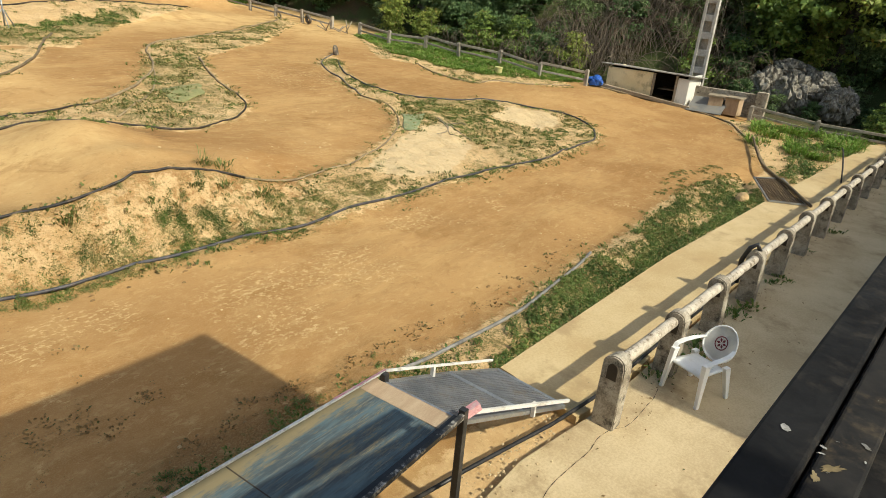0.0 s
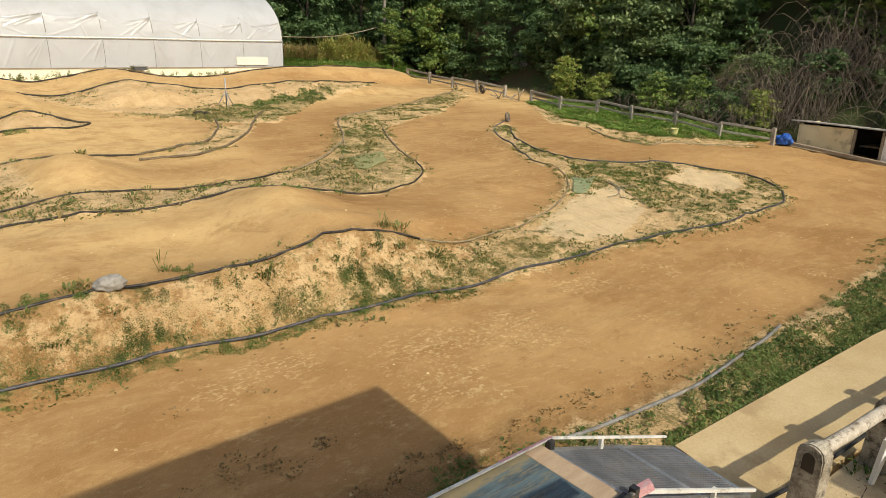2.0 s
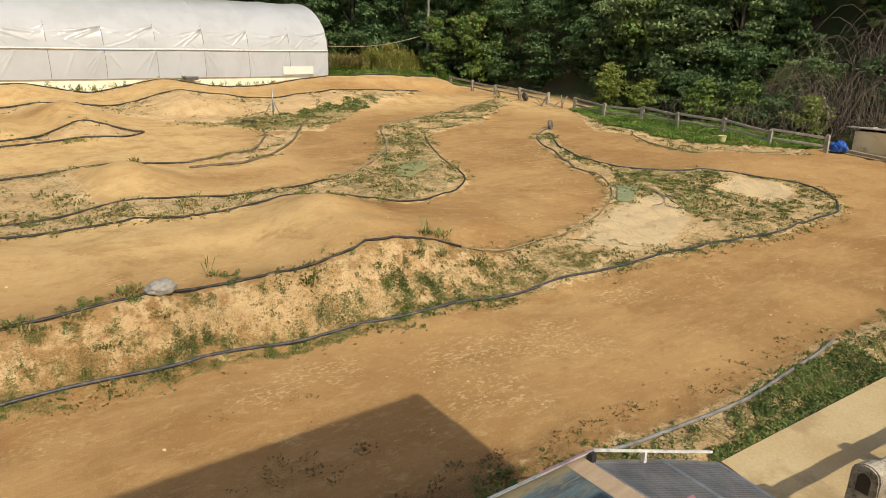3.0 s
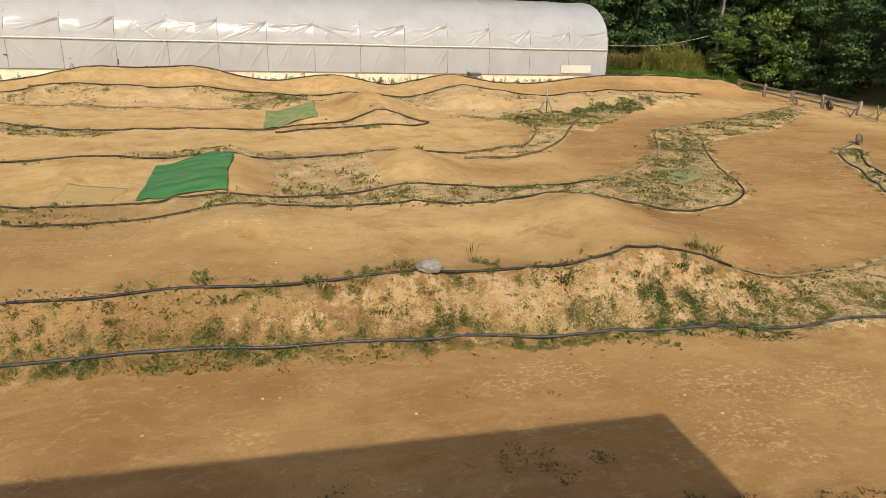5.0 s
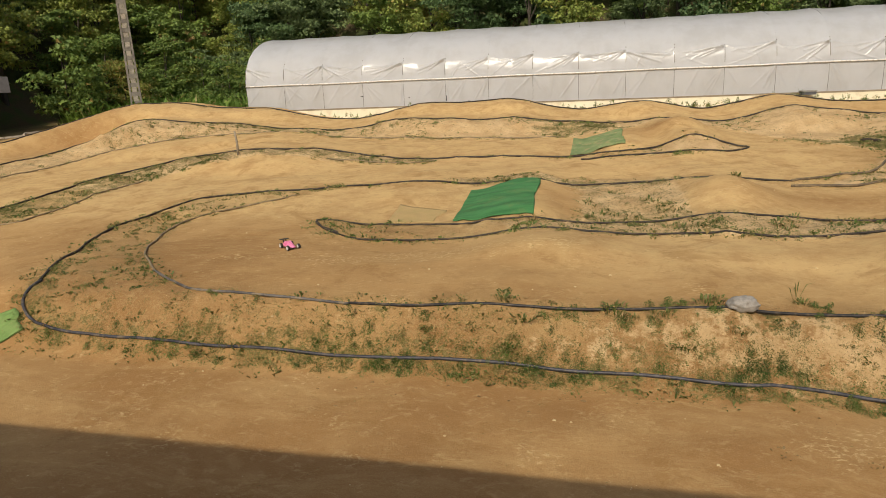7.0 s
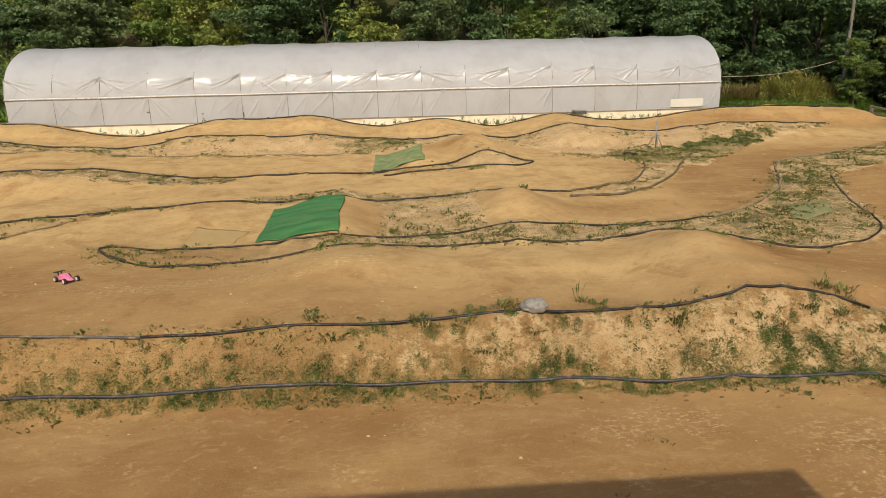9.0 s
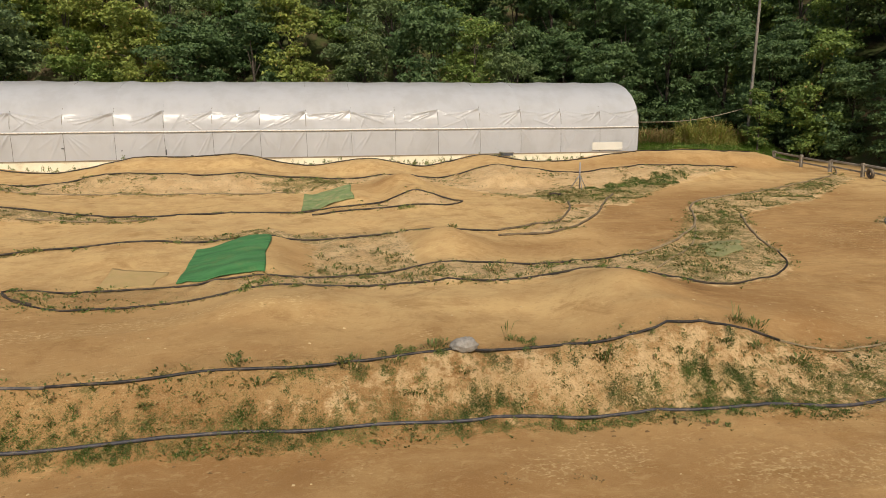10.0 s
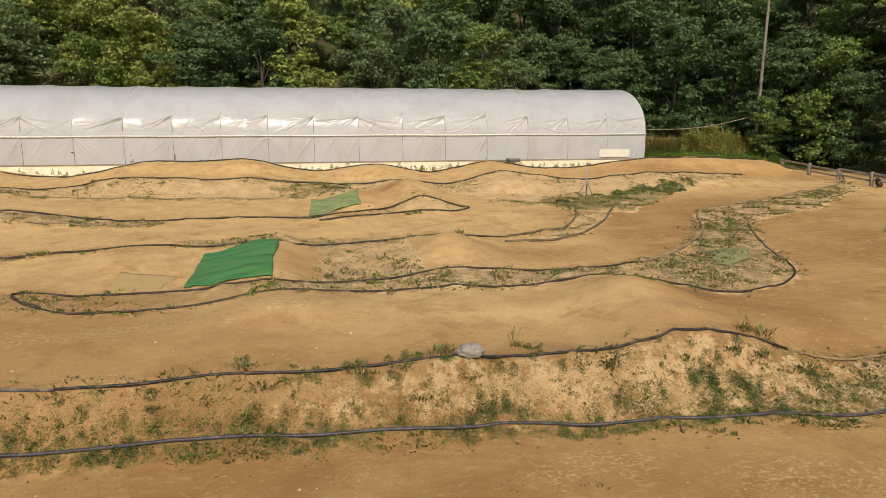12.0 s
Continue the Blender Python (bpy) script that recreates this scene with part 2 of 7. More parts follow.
GREY_PANEL = plain("dull_grey_panel", (0.13, 0.13, 0.125), (0.20, 0.195, 0.185), 0.7, coarse=2, fine=30, dirt=(0.26, 0.21, 0.14), amount=0.5)
STONE = plain("grey_boulder", (0.20, 0.185, 0.165), (0.36, 0.335, 0.30), 0.85, coarse=4, fine=28, bump=0.5, dirt=(0.16, 0.13, 0.10), amount=0.6)
ROCK = plain("pale_limestone", (0.13, 0.115, 0.09), (0.36, 0.33, 0.285), 0.9, coarse=3.2, fine=16, bump=1.0, stretch=(1.4, 1.4, 0.5), dirt=(0.06, 0.058, 0.036), amount=0.9)
STEEL = plain("galvanised_steel", (0.30, 0.31, 0.33), (0.48, 0.49, 0.50), 0.45, 0.75, coarse=4, fine=50, bump=0.1, dirt=(0.25, 0.19, 0.12), amount=0.5)
WHITE_BAR = plain("scratched_white_bar", (0.62, 0.60, 0.57), (0.78, 0.76, 0.72), 0.5, coarse=6, fine=60, bump=0.1, dirt=(0.30, 0.26, 0.22), amount=0.7)
PEELED = plain("peeling_black_and_white_paint", (0.022, 0.021, 0.021), (0.06, 0.056, 0.05), 0.5, coarse=9, fine=60, bump=0.2, dirt=(0.62, 0.58, 0.52), amount=0.9)
PINK_TAPE = plain("faded_pink_tape", (0.58, 0.24, 0.27), (0.74, 0.48, 0.48), 0.55, coarse=8, fine=60, bump=0.1, dirt=(0.55, 0.50, 0.46), amount=0.8)
PINK = plain("pink_body_shell", (0.70, 0.14, 0.32), (0.80, 0.30, 0.45), 0.3, coarse=6, fine=60, bump=0.05)
DUSTY_TYRE = plain("dusty_grey_rubber", (0.06, 0.052, 0.045), (0.13, 0.11, 0.09), 0.9, coarse=6, fine=60, bump=0.4, dirt=(0.34, 0.25, 0.15), amount=0.8)
TYRE = plain("black_rubber", (0.018, 0.017, 0.016), (0.035, 0.033, 0.03), 0.85, coarse=6, fine=80, bump=0.4, dirt=(0.25, 0.17, 0.09), amount=0.5)
CREAM = plain("cream_rendered_panel", (0.66, 0.56, 0.33), (0.78, 0.69, 0.45), 0.85, coarse=1.5, fine=40, dirt=(0.26, 0.23, 0.14), amount=0.7)
WHITE_WALL = plain("whitewashed_wall", (0.64, 0.62, 0.57), (0.78, 0.76, 0.71), 0.85, coarse=1.5, fine=40, dirt=(0.36, 0.32, 0.25), amount=0.6)
DARK_ROOF = plain("dark_corrugated_sheet", (0.045, 0.048, 0.055), (0.10, 0.10, 0.11), 0.6, coarse=2, fine=20)
SHEET_ROOF = plain("grey_fibre_cement_sheet", (0.22, 0.21, 0.20), (0.36, 0.34, 0.31), 0.85, coarse=2, fine=25, dirt=(0.10, 0.09, 0.06), amount=0.6)
# near-black, for the shelter's back wall, post plates, joint, cracks and clods
INSIDE = plain("soot_dark_boards", (0.03, 0.022, 0.016), (0.06, 0.045, 0.03), 0.9)
BLUE = plain("blue_plastic_sheet", (0.012, 0.07, 0.34), (0.03, 0.13, 0.48), 0.4, coarse=4, fine=40, bump=0.05, dirt=(0.10, 0.14, 0.25), amount=0.4)
BUCKET = plain("pale_yellow_plastic", (0.55, 0.50, 0.20), (0.70, 0.64, 0.32), 0.5, bump=0.05, dirt=(0.35, 0.27, 0.15), amount=0.5)
BARK = plain("grey_brown_bark", (0.04, 0.032, 0.024), (0.095, 0.078, 0.06), 0.9, coarse=2, fine=14, bump=0.8, stretch=(1, 1, 0.3))
GRATE = plain("dull_dark_steel_mesh", (0.15, 0.16, 0.18), (0.27, 0.28, 0.30), 0.5, 0.35, coarse=4, fine=50, bump=0.1, dirt=(0.22, 0.17, 0.11), amount=0.5)
RUSTY = plain("rust_brown_steel_mesh", (0.035, 0.026, 0.02), (0.09, 0.066, 0.05), 0.8, 0.1, coarse=4, fine=50, bump=0.1, dirt=(0.14, 0.10, 0.06), amount=0.5, spec=0.2)
BRANCH = plain("bare_dry_twigs", (0.095, 0.072, 0.05), (0.23, 0.185, 0.14), 0.9, bump=0.3)
RAW_PLY = plain("raw_plywood", (0.36, 0.25, 0.16), (0.48, 0.36, 0.24), 0.8, coarse=1.5, fine=30, stretch=(1, 5, 1))
LEAF = [
    leafy("deep_green_leaves", (0.034, 0.078, 0.030), (0.175, 0.262, 0.098), glow=0.32),
    leafy("mid_green_leaves", (0.060, 0.120, 0.030), (0.290, 0.385, 0.092), (0.30, 0.22, 0.07), 0.03, 0.32),
    leafy("yellow_green_leaves", (0.130, 0.190, 0.040), (0.450, 0.500, 0.125), (0.40, 0.30, 0.10), 0.06, 0.32),
    leafy("grey_green_leaves", (0.070, 0.118, 0.050), (0.270, 0.350, 0.140), glow=0.32),
]
WEED = leafy("low_weeds", (0.085, 0.115, 0.030), (0.24, 0.265, 0.08), (0.34, 0.25, 0.105), 0.26, 0.35)
LUSH = leafy("lush_grass", (0.042, 0.09, 0.018), (0.19, 0.265, 0.06), (0.36, 0.31, 0.13), 0.14, 0.35)
FRESH = leafy("fresh_bright_grass", (0.085, 0.175, 0.028), (0.29, 0.43, 0.09), (0.38, 0.33, 0.13), 0.10, 0.4)
LEAFY_WEED = leafy("leafy_weeds", (0.048, 0.092, 0.024), (0.22, 0.29, 0.08), (0.34, 0.27, 0.11), 0.13, 0.35)
WITHERED = leafy("withered_weeds", (0.16, 0.10, 0.042), (0.32, 0.21, 0.085), (0.10, 0.10, 0.03), 0.15, 0.15)
SCRUB = leafy("sunlit_scrub", (0.16, 0.19, 0.035), (0.42, 0.42, 0.11), (0.40, 0.28, 0.10), 0.22, 0.35)
DRY_GRASS = leafy("dry_tall_grass", (0.26, 0.19, 0.075), (0.50, 0.38, 0.17), (0.20, 0.24, 0.06), 0.25, 0.35)


# ---- building helpers ----
def part(name, bm, material, parent=None, label="", bevel=0.0, smooth=False):
    """Links a bmesh as one mesh object under a thing or a part."""
    if bevel:
        bmesh.ops.bevel(bm, geom=bm.edges[:], offset=bevel, segments=2, affect="EDGES", profile=0.6, clamp_overlap=True)
    me = bpy.data.meshes.new(name)
    bm.to_mesh(me)
    bm.free()
    for p in me.polygons:
        p.use_smooth = smooth
    me.materials.append(material)
    ob = new(name, me)
    if parent:
        ob.parent = parent
    if label:
        ob["label"] = label
    return ob


def thing(name, label, category, at=(0, 0, 0), turn=0.0, group="", kind=""):
    ob = new(name)
    ob.empty_display_size = 0.1
    ob.matrix_basis = pose(*at, 0, 0, turn)
    return tagged(ob, label, category, group, kind)


def box(bm, lo, hi, m=None):
    """An axis-aligned block from corner to corner, moved by m."""
    vs = [bm.verts.new((x, y, z)) for z in (lo[2], hi[2]) for y in (lo[1], hi[1]) for x in (lo[0], hi[0])]
    for f in ((0, 2, 3, 1), (4, 5, 7, 6), (0, 1, 5, 4), (2, 6, 7, 3), (0, 4, 6, 2), (1, 3, 7, 5)):
        bm.faces.new([vs[i] for i in f])
    if m is not None:
        bmesh.ops.transform(bm, matrix=m, verts=vs)
    return vs


def block(name, lo, hi, material, parent=None, label="", bevel=0.008, m=None):
    bm = bmesh.new()
    box(bm, lo, hi, m)
    return part(name, bm, material, parent, label, bevel)


def beam(bm, a, b, w, h, up=(0, 0, 1)):
    """A block of section w x h between two points."""
    a, b = Vector(a), Vector(b)
    d = (b - a).normalized()
    s = d.cross(Vector(up)).normalized()
    u = s.cross(d)
    vs = [bm.verts.new(p + s * (i * w / 2) + u * (j * h / 2)) for p in (a, b) for i, j in ((-1, -1), (1, -1), (1, 1), (-1, 1))]
    for f in ((3, 2, 1, 0), (4, 5, 6, 7), (0, 1, 5, 4), (1, 2, 6, 5), (2, 3, 7, 6), (3, 0, 4, 7)):
        bm.faces.new([vs[i] for i in f])


def tube(bm, pts, radius, sides=8, taper=None, cap=True):
    """A round bar along points; taper gives a radius for each."""
    pts = [Vector(p) for p in pts]
    rings = []
    up = Vector((0.13, 0.07, 1))
    for i, p in enumerate(pts):
        d = (pts[min(i + 1, len(pts) - 1)] - pts[max(i - 1, 0)]).normalized()
        s = d.cross(up)
        s = s.normalized() if s.length > 1e-4 else Vector((1, 0, 0))
        u = s.cross(d)
        r = taper[i] if taper else radius
        rings.append([bm.verts.new(p + (s * math.cos(a) + u * math.sin(a)) * r) for a in (2 * math.pi * k / sides for k in range(sides))])
    for a, b in zip(rings, rings[1:]):
        for k in range(sides):
            bm.faces.new((a[k], a[(k + 1) % sides], b[(k + 1) % sides], b[k]))
    if cap:
        bm.faces.new(rings[0][::-1]), bm.faces.new(rings[-1])


def smooth_path(points, step):
    """A Catmull-Rom line through points, at even steps."""
    p = np.array(points, float)
    p = np.vstack([2 * p[0] - p[1], p, 2 * p[-1] - p[-2]])
    out = []
    for i in range(1, len(p) - 2):
        n = max(2, int(np.linalg.norm((p[i + 1] - p[i])[:2]) / step))
        t = (np.arange(n) / n)[:, None]
        a, b, c, d = p[i - 1], p[i], p[i + 1], p[i + 2]
        out.append(0.5 * (2 * b + (c - a) * t + (2 * a - 5 * b + 4 * c - d) * t**2 + (3 * b - a - 3 * c + d) * t**3))
    return np.vstack(out + [p[-2:-1]])


def raw_mesh(name, verts, faces, material, smooth=False):
    """A large mesh straight from arrays; faces all of one size."""
    me = bpy.data.meshes.new(name)
    verts, faces = np.asarray(verts, np.float32), np.asarray(faces, np.int32)
    me.vertices.add(len(verts))
    me.vertices.foreach_set("co", verts.ravel())
    k = faces.shape[1]
    me.loops.add(faces.size)
    me.loops.foreach_set("vertex_index", faces.ravel())
    me.polygons.add(len(faces))
    me.polygons.foreach_set("loop_start", np.arange(0, faces.size, k, dtype=np.int32))
    me.polygons.foreach_set("use_smooth", np.full(len(faces), smooth))
    me.update(calc_edges=True)
    me.materials.append(material)
    return me


def step(a, b, x):
    t = np.clip((x - a) / (b - a), 0, 1)
    return t * t * (3 - 2 * t)


# ---- the lie of the land ----
def lie(x, y):
    """The level of the yard before any mound: a flat straight, a bank, then ground rising to the back."""
    straight, rise = 0.03 * np.maximum(y - 3, 0), np.maximum(0.058 * (y - 1), 0)
    k = (1 - step(5, 10, x)) * step(-12, -7.5, x)
    rise = rise + k * 0.40 * np.exp(-(((y - 7.4) / 3.0) ** 2))
    c, w = 6.95 * k + 7.0 * (1 - k), 0.45 * k + 4.0 * (1 - k)
    s = step(c - w, c + w, y)
    return straight * (1 - s) + rise * s


# The track's edging hoses: x, y and how far the earth is heaped above the lie of the land there.
HOSES = {
    "outer_left": [
        (-7.76, 7.56, 0.05), (-7.76, 7.36, 0.04), (-7.72, 7.18, 0.02), (-7.61, 7.05, 0.00), (-7.45, 6.96, 0.00), (-7.17, 6.90, 0.00), (-6.32, 6.84, 0.00), (-4.62, 6.78, 0.00), (-2.38, 6.77, 0.00),
        (-0.41, 6.75, 0.00), (1.25, 6.69, 0.00), (2.33, 6.68, 0.00), (3.70, 6.55, 0.00), (5.32, 6.33, 0.00),
        (7.40, 6.15, 0.00), (9.20, 6.10, 0.00), (10.64, 5.98, 0.00), (11.78, 5.79, 0.00), (13.06, 5.77, 0.00), (14.21, 5.85, 0.00),
        (14.80, 5.82, 0.00), (15.35, 5.91, 0.00), (16.06, 6.27, 0.00), (16.67, 6.78, 0.00), (16.98, 7.52, 0.00), (16.65, 8.24, 0.00),
        (16.05, 9.37, 0.00), (14.75, 9.83, 0.00), (13.95, 10.75, 0.00), (13.86, 12.06, 0.00), (14.53, 13.58, 0.00), (15.80, 15.04, 0.00),
    ],
    "lane3_back": [
        (-7.76, 7.54, 0.06), (-8.54, 8.95, 0.00), (-9.21, 10.43, 0.05), (-9.58, 11.39, 0.04), (-9.38, 12.43, 0.02), (-9.22, 13.29, 0.10),
        (-8.90, 13.98, 0.07), (-7.65, 14.51, 0.11), (-5.71, 15.22, 0.02), (-4.33, 15.31, 0.10), (-3.76, 15.35, 0.10), (-3.07, 15.40, 0.02),
        (-2.47, 15.44, 0.02), (-1.92, 15.47, 0.04), (-1.61, 15.49, 0.11), (-1.30, 15.51, 0.13), (-1.11, 15.53, 0.06), (-0.86, 15.54, -0.04),
        (-0.60, 15.56, -0.02), (0.98, 15.60, -0.07), (2.08, 15.60, 0.05), (2.85, 15.60, 0.10), (3.49, 15.60, 0.00), (4.37, 15.64, -0.02),
        (5.49, 16.31, -0.10), (6.04, 16.30, 0.00), (6.62, 16.98, 0.00), (7.20, 18.02, 0.00), (7.68, 19.34, 0.00),
    ],
    "lane3_back2": [
        (4.28, 15.30, -0.04), (5.15, 15.30, -0.05), (5.71, 15.21, 0.00), (6.56, 15.82, 0.00), (7.53, 16.97, 0.00), (8.59, 18.73, 0.00),
        (9.67, 20.44, 0.00),
    ],
    "stone_hose": [
        (-6.81, 14.27, 0.00), (-8.21, 12.37, 0.00), (-8.22, 11.35, 0.00), (-7.68, 9.96, 0.00), (-7.18, 9.12, 0.00), (-6.29, 8.11, 0.00),
        (-5.56, 7.59, 0.00), (-4.90, 7.36, 0.00), (-2.96, 7.28, -0.08), (-1.91, 7.28, -0.01), (-0.97, 7.29, 0.01), (-0.36, 7.30, -0.01),
        (0.28, 7.30, -0.06), (0.94, 7.32, -0.02), (1.35, 7.32, 0.03), (1.63, 7.33, 0.03), (2.94, 7.35, -0.14), (3.47, 7.36, -0.07),
        (4.01, 7.38, 0.11), (4.50, 7.39, 0.17), (5.44, 7.31, -0.01), (5.84, 7.25, -0.05), (6.68, 7.16, 0.00), (7.89, 7.38, 0.00),
        (9.27, 7.83, 0.00), (11.20, 8.79, 0.00), (12.38, 10.01, 0.00), (12.59, 11.12, 0.00), (13.71, 12.87, 0.00), (14.51, 14.44, 0.00),
        (15.56, 15.38, 0.00), (16.55, 15.97, 0.00),
    ],
    "lane2_back": [
        (-4.59, 11.12, 0.00), (-5.03, 11.47, 0.00), (-5.33, 11.89, 0.00), (-5.30, 12.14, 0.00), (-4.28, 12.00, -0.02), (-3.37, 11.95, -0.04),
        (-2.52, 11.90, 0.00), (-1.87, 11.94, 0.06), (-1.29, 11.97, 0.11), (-0.90, 11.99, 0.11), (-0.50, 12.01, 0.01), (0.31, 12.06, -0.04),
        (1.06, 12.10, -0.01), (1.60, 12.13, 0.03), (2.27, 12.18, 0.11), (3.07, 12.23, 0.06), (3.91, 12.29, -0.03), (4.90, 12.35, -0.04),
        (5.67, 12.41, -0.01), (6.53, 12.61, 0.00), (7.54, 13.23, 0.00), (8.86, 14.50, 0.00), (9.73, 15.55, 0.00), (10.57, 17.06, 0.00),
        (11.04, 17.93, 0.00), (12.02, 18.79, 0.00), (14.33, 19.75, 0.00), (16.17, 20.71, 0.00), (18.35, 21.94, 0.00), (20.35, 23.07, 0.00),
        (21.72, 24.33, 0.00), (23.96, 27.24, 0.00),
    ],
    "lane2_front": [
        (-5.33, 11.89, 0.00), (-4.86, 11.28, 0.00), (-4.17, 10.74, 0.00), (-3.63, 10.77, -0.08), (-3.07, 10.79, -0.09), (-2.41, 10.82, -0.06),
        (-1.80, 10.85, 0.02), (-1.18, 10.88, 0.14), (-0.73, 10.90, 0.20), (-0.18, 10.89, 0.17), (0.28, 10.87, 0.09), (0.75, 10.86, 0.04),
        (1.23, 10.85, 0.08), (1.82, 10.84, 0.13), (2.41, 10.82, 0.10), (2.92, 10.81, 0.03), (3.44, 10.80, 0.01), (3.86, 10.80, 0.07),
        (4.28, 10.80, 0.18), (4.82, 10.80, 0.27), (5.12, 10.73, 0.25), (5.47, 10.55, 0.16), (5.90, 10.31, 0.06), (6.31, 10.06, 0.00),
        (6.95, 10.03, 0.00), (8.05, 10.43, 0.00), (8.70, 10.88, 0.00), (9.29, 11.47, 0.00), (9.77, 12.36, 0.00), (10.13, 13.42, 0.00),
        (10.68, 14.62, 0.00), (11.67, 16.39, 0.00),
    ],
    "lane4_front": [
        (-14.40, 12.79, 0.00), (-14.23, 14.39, -0.01), (-14.02, 16.33, 0.04), (-13.17, 17.56, 0.12), (-12.51, 18.39, 0.22), (-11.22, 19.32, 0.31),
        (-10.03, 19.35, 0.36), (-8.11, 19.40, 0.30), (-7.22, 19.36, 0.24), (-6.66, 19.34, 0.17), (-6.24, 19.32, 0.05), (-5.82, 19.30, -0.01),
        (-4.81, 19.27, -0.03), (-3.33, 19.24, -0.04), (-1.95, 19.20, -0.01), (-1.02, 19.25, -0.07), (-0.23, 19.30, -0.09), (0.75, 19.37, 0.06),
        (1.59, 19.50, 0.04), (1.95, 19.62, 0.20), (2.49, 19.80, 0.41), (2.94, 19.87, 0.42), (3.45, 19.78, 0.30), (4.05, 19.67, 0.08),
        (4.34, 19.61, 0.00), (3.74, 19.01, 0.00), (2.53, 18.88, 0.00), (0.89, 18.84, 0.00), (-0.22, 18.63, 0.00),
    ],
    "lane4_back": [
        (-18.07, 16.29, 0.03), (-17.63, 18.30, -0.02), (-17.24, 20.30, 0.09), (-15.83, 21.67, 0.30), (-14.90, 22.46, 0.30), (-13.42, 22.84, 0.35),
        (-11.78, 22.90, 0.41), (-10.42, 22.95, 0.37), (-8.84, 22.99, 0.13), (-7.52, 22.94, 0.04), (-6.16, 22.89, 0.02), (-4.42, 22.82, 0.00),
        (-2.63, 22.70, 0.00), (-0.80, 22.56, 0.00),
    ],
    "far_front": [
        (-19.92, 18.07, 0.10), (-19.51, 19.84, 0.06), (-18.85, 22.02, 0.30), (-18.33, 22.77, 0.72), (-17.69, 23.72, 0.94), (-16.29, 24.34, 0.72),
        (-14.19, 24.72, 0.59), (-12.71, 24.76, 0.32), (-9.85, 24.80, 0.15), (-9.15, 24.80, 0.20), (-6.97, 24.80, 0.54), (-5.68, 24.80, 0.50),
        (-4.37, 24.80, 0.43), (-2.43, 24.80, 0.48), (-1.84, 24.80, 0.39), (-0.84, 24.80, 0.24), (0.38, 24.81, 0.18), (1.42, 24.83, 0.11),
        (2.28, 24.85, 0.28), (2.93, 24.86, 0.32), (3.80, 24.88, 0.15), (4.68, 24.89, 0.08), (5.59, 24.91, 0.25), (6.27, 24.93, 0.48),
        (6.97, 24.94, 0.55), (7.90, 24.96, 0.41), (9.10, 24.98, 0.22), (10.33, 25.03, 0.14), (11.88, 25.19, 0.25), (13.48, 25.35, 0.34),
        (16.04, 25.65, 0.24), (17.95, 25.93, 0.07),
    ],
    "far_back": [
        (-23.32, 21.35, 0.26), (-22.35, 23.29, 0.58), (-21.09, 25.27, 1.06), (-20.09, 25.93, 1.33), (-18.70, 26.84, 1.32), (-17.57, 27.32, 1.18),
        (-16.20, 27.39, 0.95), (-14.01, 27.50, 0.88), (-12.43, 27.58, 0.52), (-10.91, 27.60, 0.26), (-9.35, 27.60, 0.29), (-7.30, 27.60, 0.78),
        (-6.27, 27.60, 0.83), (-5.23, 27.60, 0.79), (-3.09, 27.60, 0.90), (-2.44, 27.60, 0.82), (-1.80, 27.60, 0.56), (-0.91, 27.60, 0.40),
        (-0.01, 27.60, 0.36), (2.09, 27.60, 0.64), (3.74, 27.60, 0.28), (4.71, 27.60, 0.23), (5.70, 27.60, 0.42), (6.45, 27.60, 0.65),
        (6.95, 27.60, 0.74), (8.74, 27.60, 0.41), (10.31, 27.60, 0.33), (11.37, 27.60, 0.41), (12.46, 27.63, 0.56), (14.17, 27.74, 0.72),
        (17.14, 27.94, 0.70), (20.42, 28.35, 0.50),
    ],
    "right_outer": [
        (22.59, 8.90, 0.00), (22.68, 8.08, 0.00), (22.80, 6.10, 0.00), (22.14, 4.44, 0.00), (20.80, 3.64, 0.00), (19.24, 2.93, 0.00),
        (17.41, 2.37, 0.00), (15.46, 1.56, 0.00), (14.21, 0.90, 0.00),
    ],
    "right_back": [
        (18.26, 13.80, 0.00), (17.67, 12.53, 0.00), (17.85, 11.33, 0.00), (18.80, 10.85, 0.00), (20.30, 9.98, 0.00), (21.46, 9.47, 0.00),
    ],
    "grass_pipe": [
        (8.39, 2.98, 0.00), (7.40, 2.90, 0.00), (6.25, 2.86, 0.00), (5.38, 2.92, 0.00), (4.61, 3.02, 0.00), (4.21, 3.12, 0.00),
    ],
    "infield_pipe": [
        (9.73, 15.55, 0.00), (8.78, 14.00, 0.00), (7.95, 12.98, 0.00), (7.14, 12.17, 0.00), (6.49, 11.57, 0.00),
    ],
    "lane4_low": [
        (-7.73, 18.51, 0.00), (-6.91, 18.42, 0.00), (-6.13, 18.48, 0.00), (-5.02, 18.40, 0.00), (-4.45, 18.99, 0.00),
    ],
    "left_low": [
        (-12.98, 11.73, 0.00), (-12.60, 11.98, 0.00), (-12.56, 12.78, 0.00), (-12.50, 13.83, 0.00), (-12.61, 15.03, 0.00), (-12.38, 16.16, 0.00),
    ],
}

LINES = {k: smooth_path(v, 0.22) for k, v in HOSES.items()}
HEAPS = np.vstack([LINES[k] for k in LINES])
# Jumps and heaps between the edgings: x, y, height, half-widths along and across.
MOUNDS = [(2.7, 13.9, 0.40, 0.85, 1.2), (2.7, 22.2, 0.55, 1.2, 1.2), (2.95, 20.1, 0.20, 0.75, 0.5), (4.6, 9.3, 0.20, 0.75, 1.0), (4.9, 7.9, 0.12, 0.9, 0.5), (-0.7, 9.6, 0.10, 1.1, 1.0)]


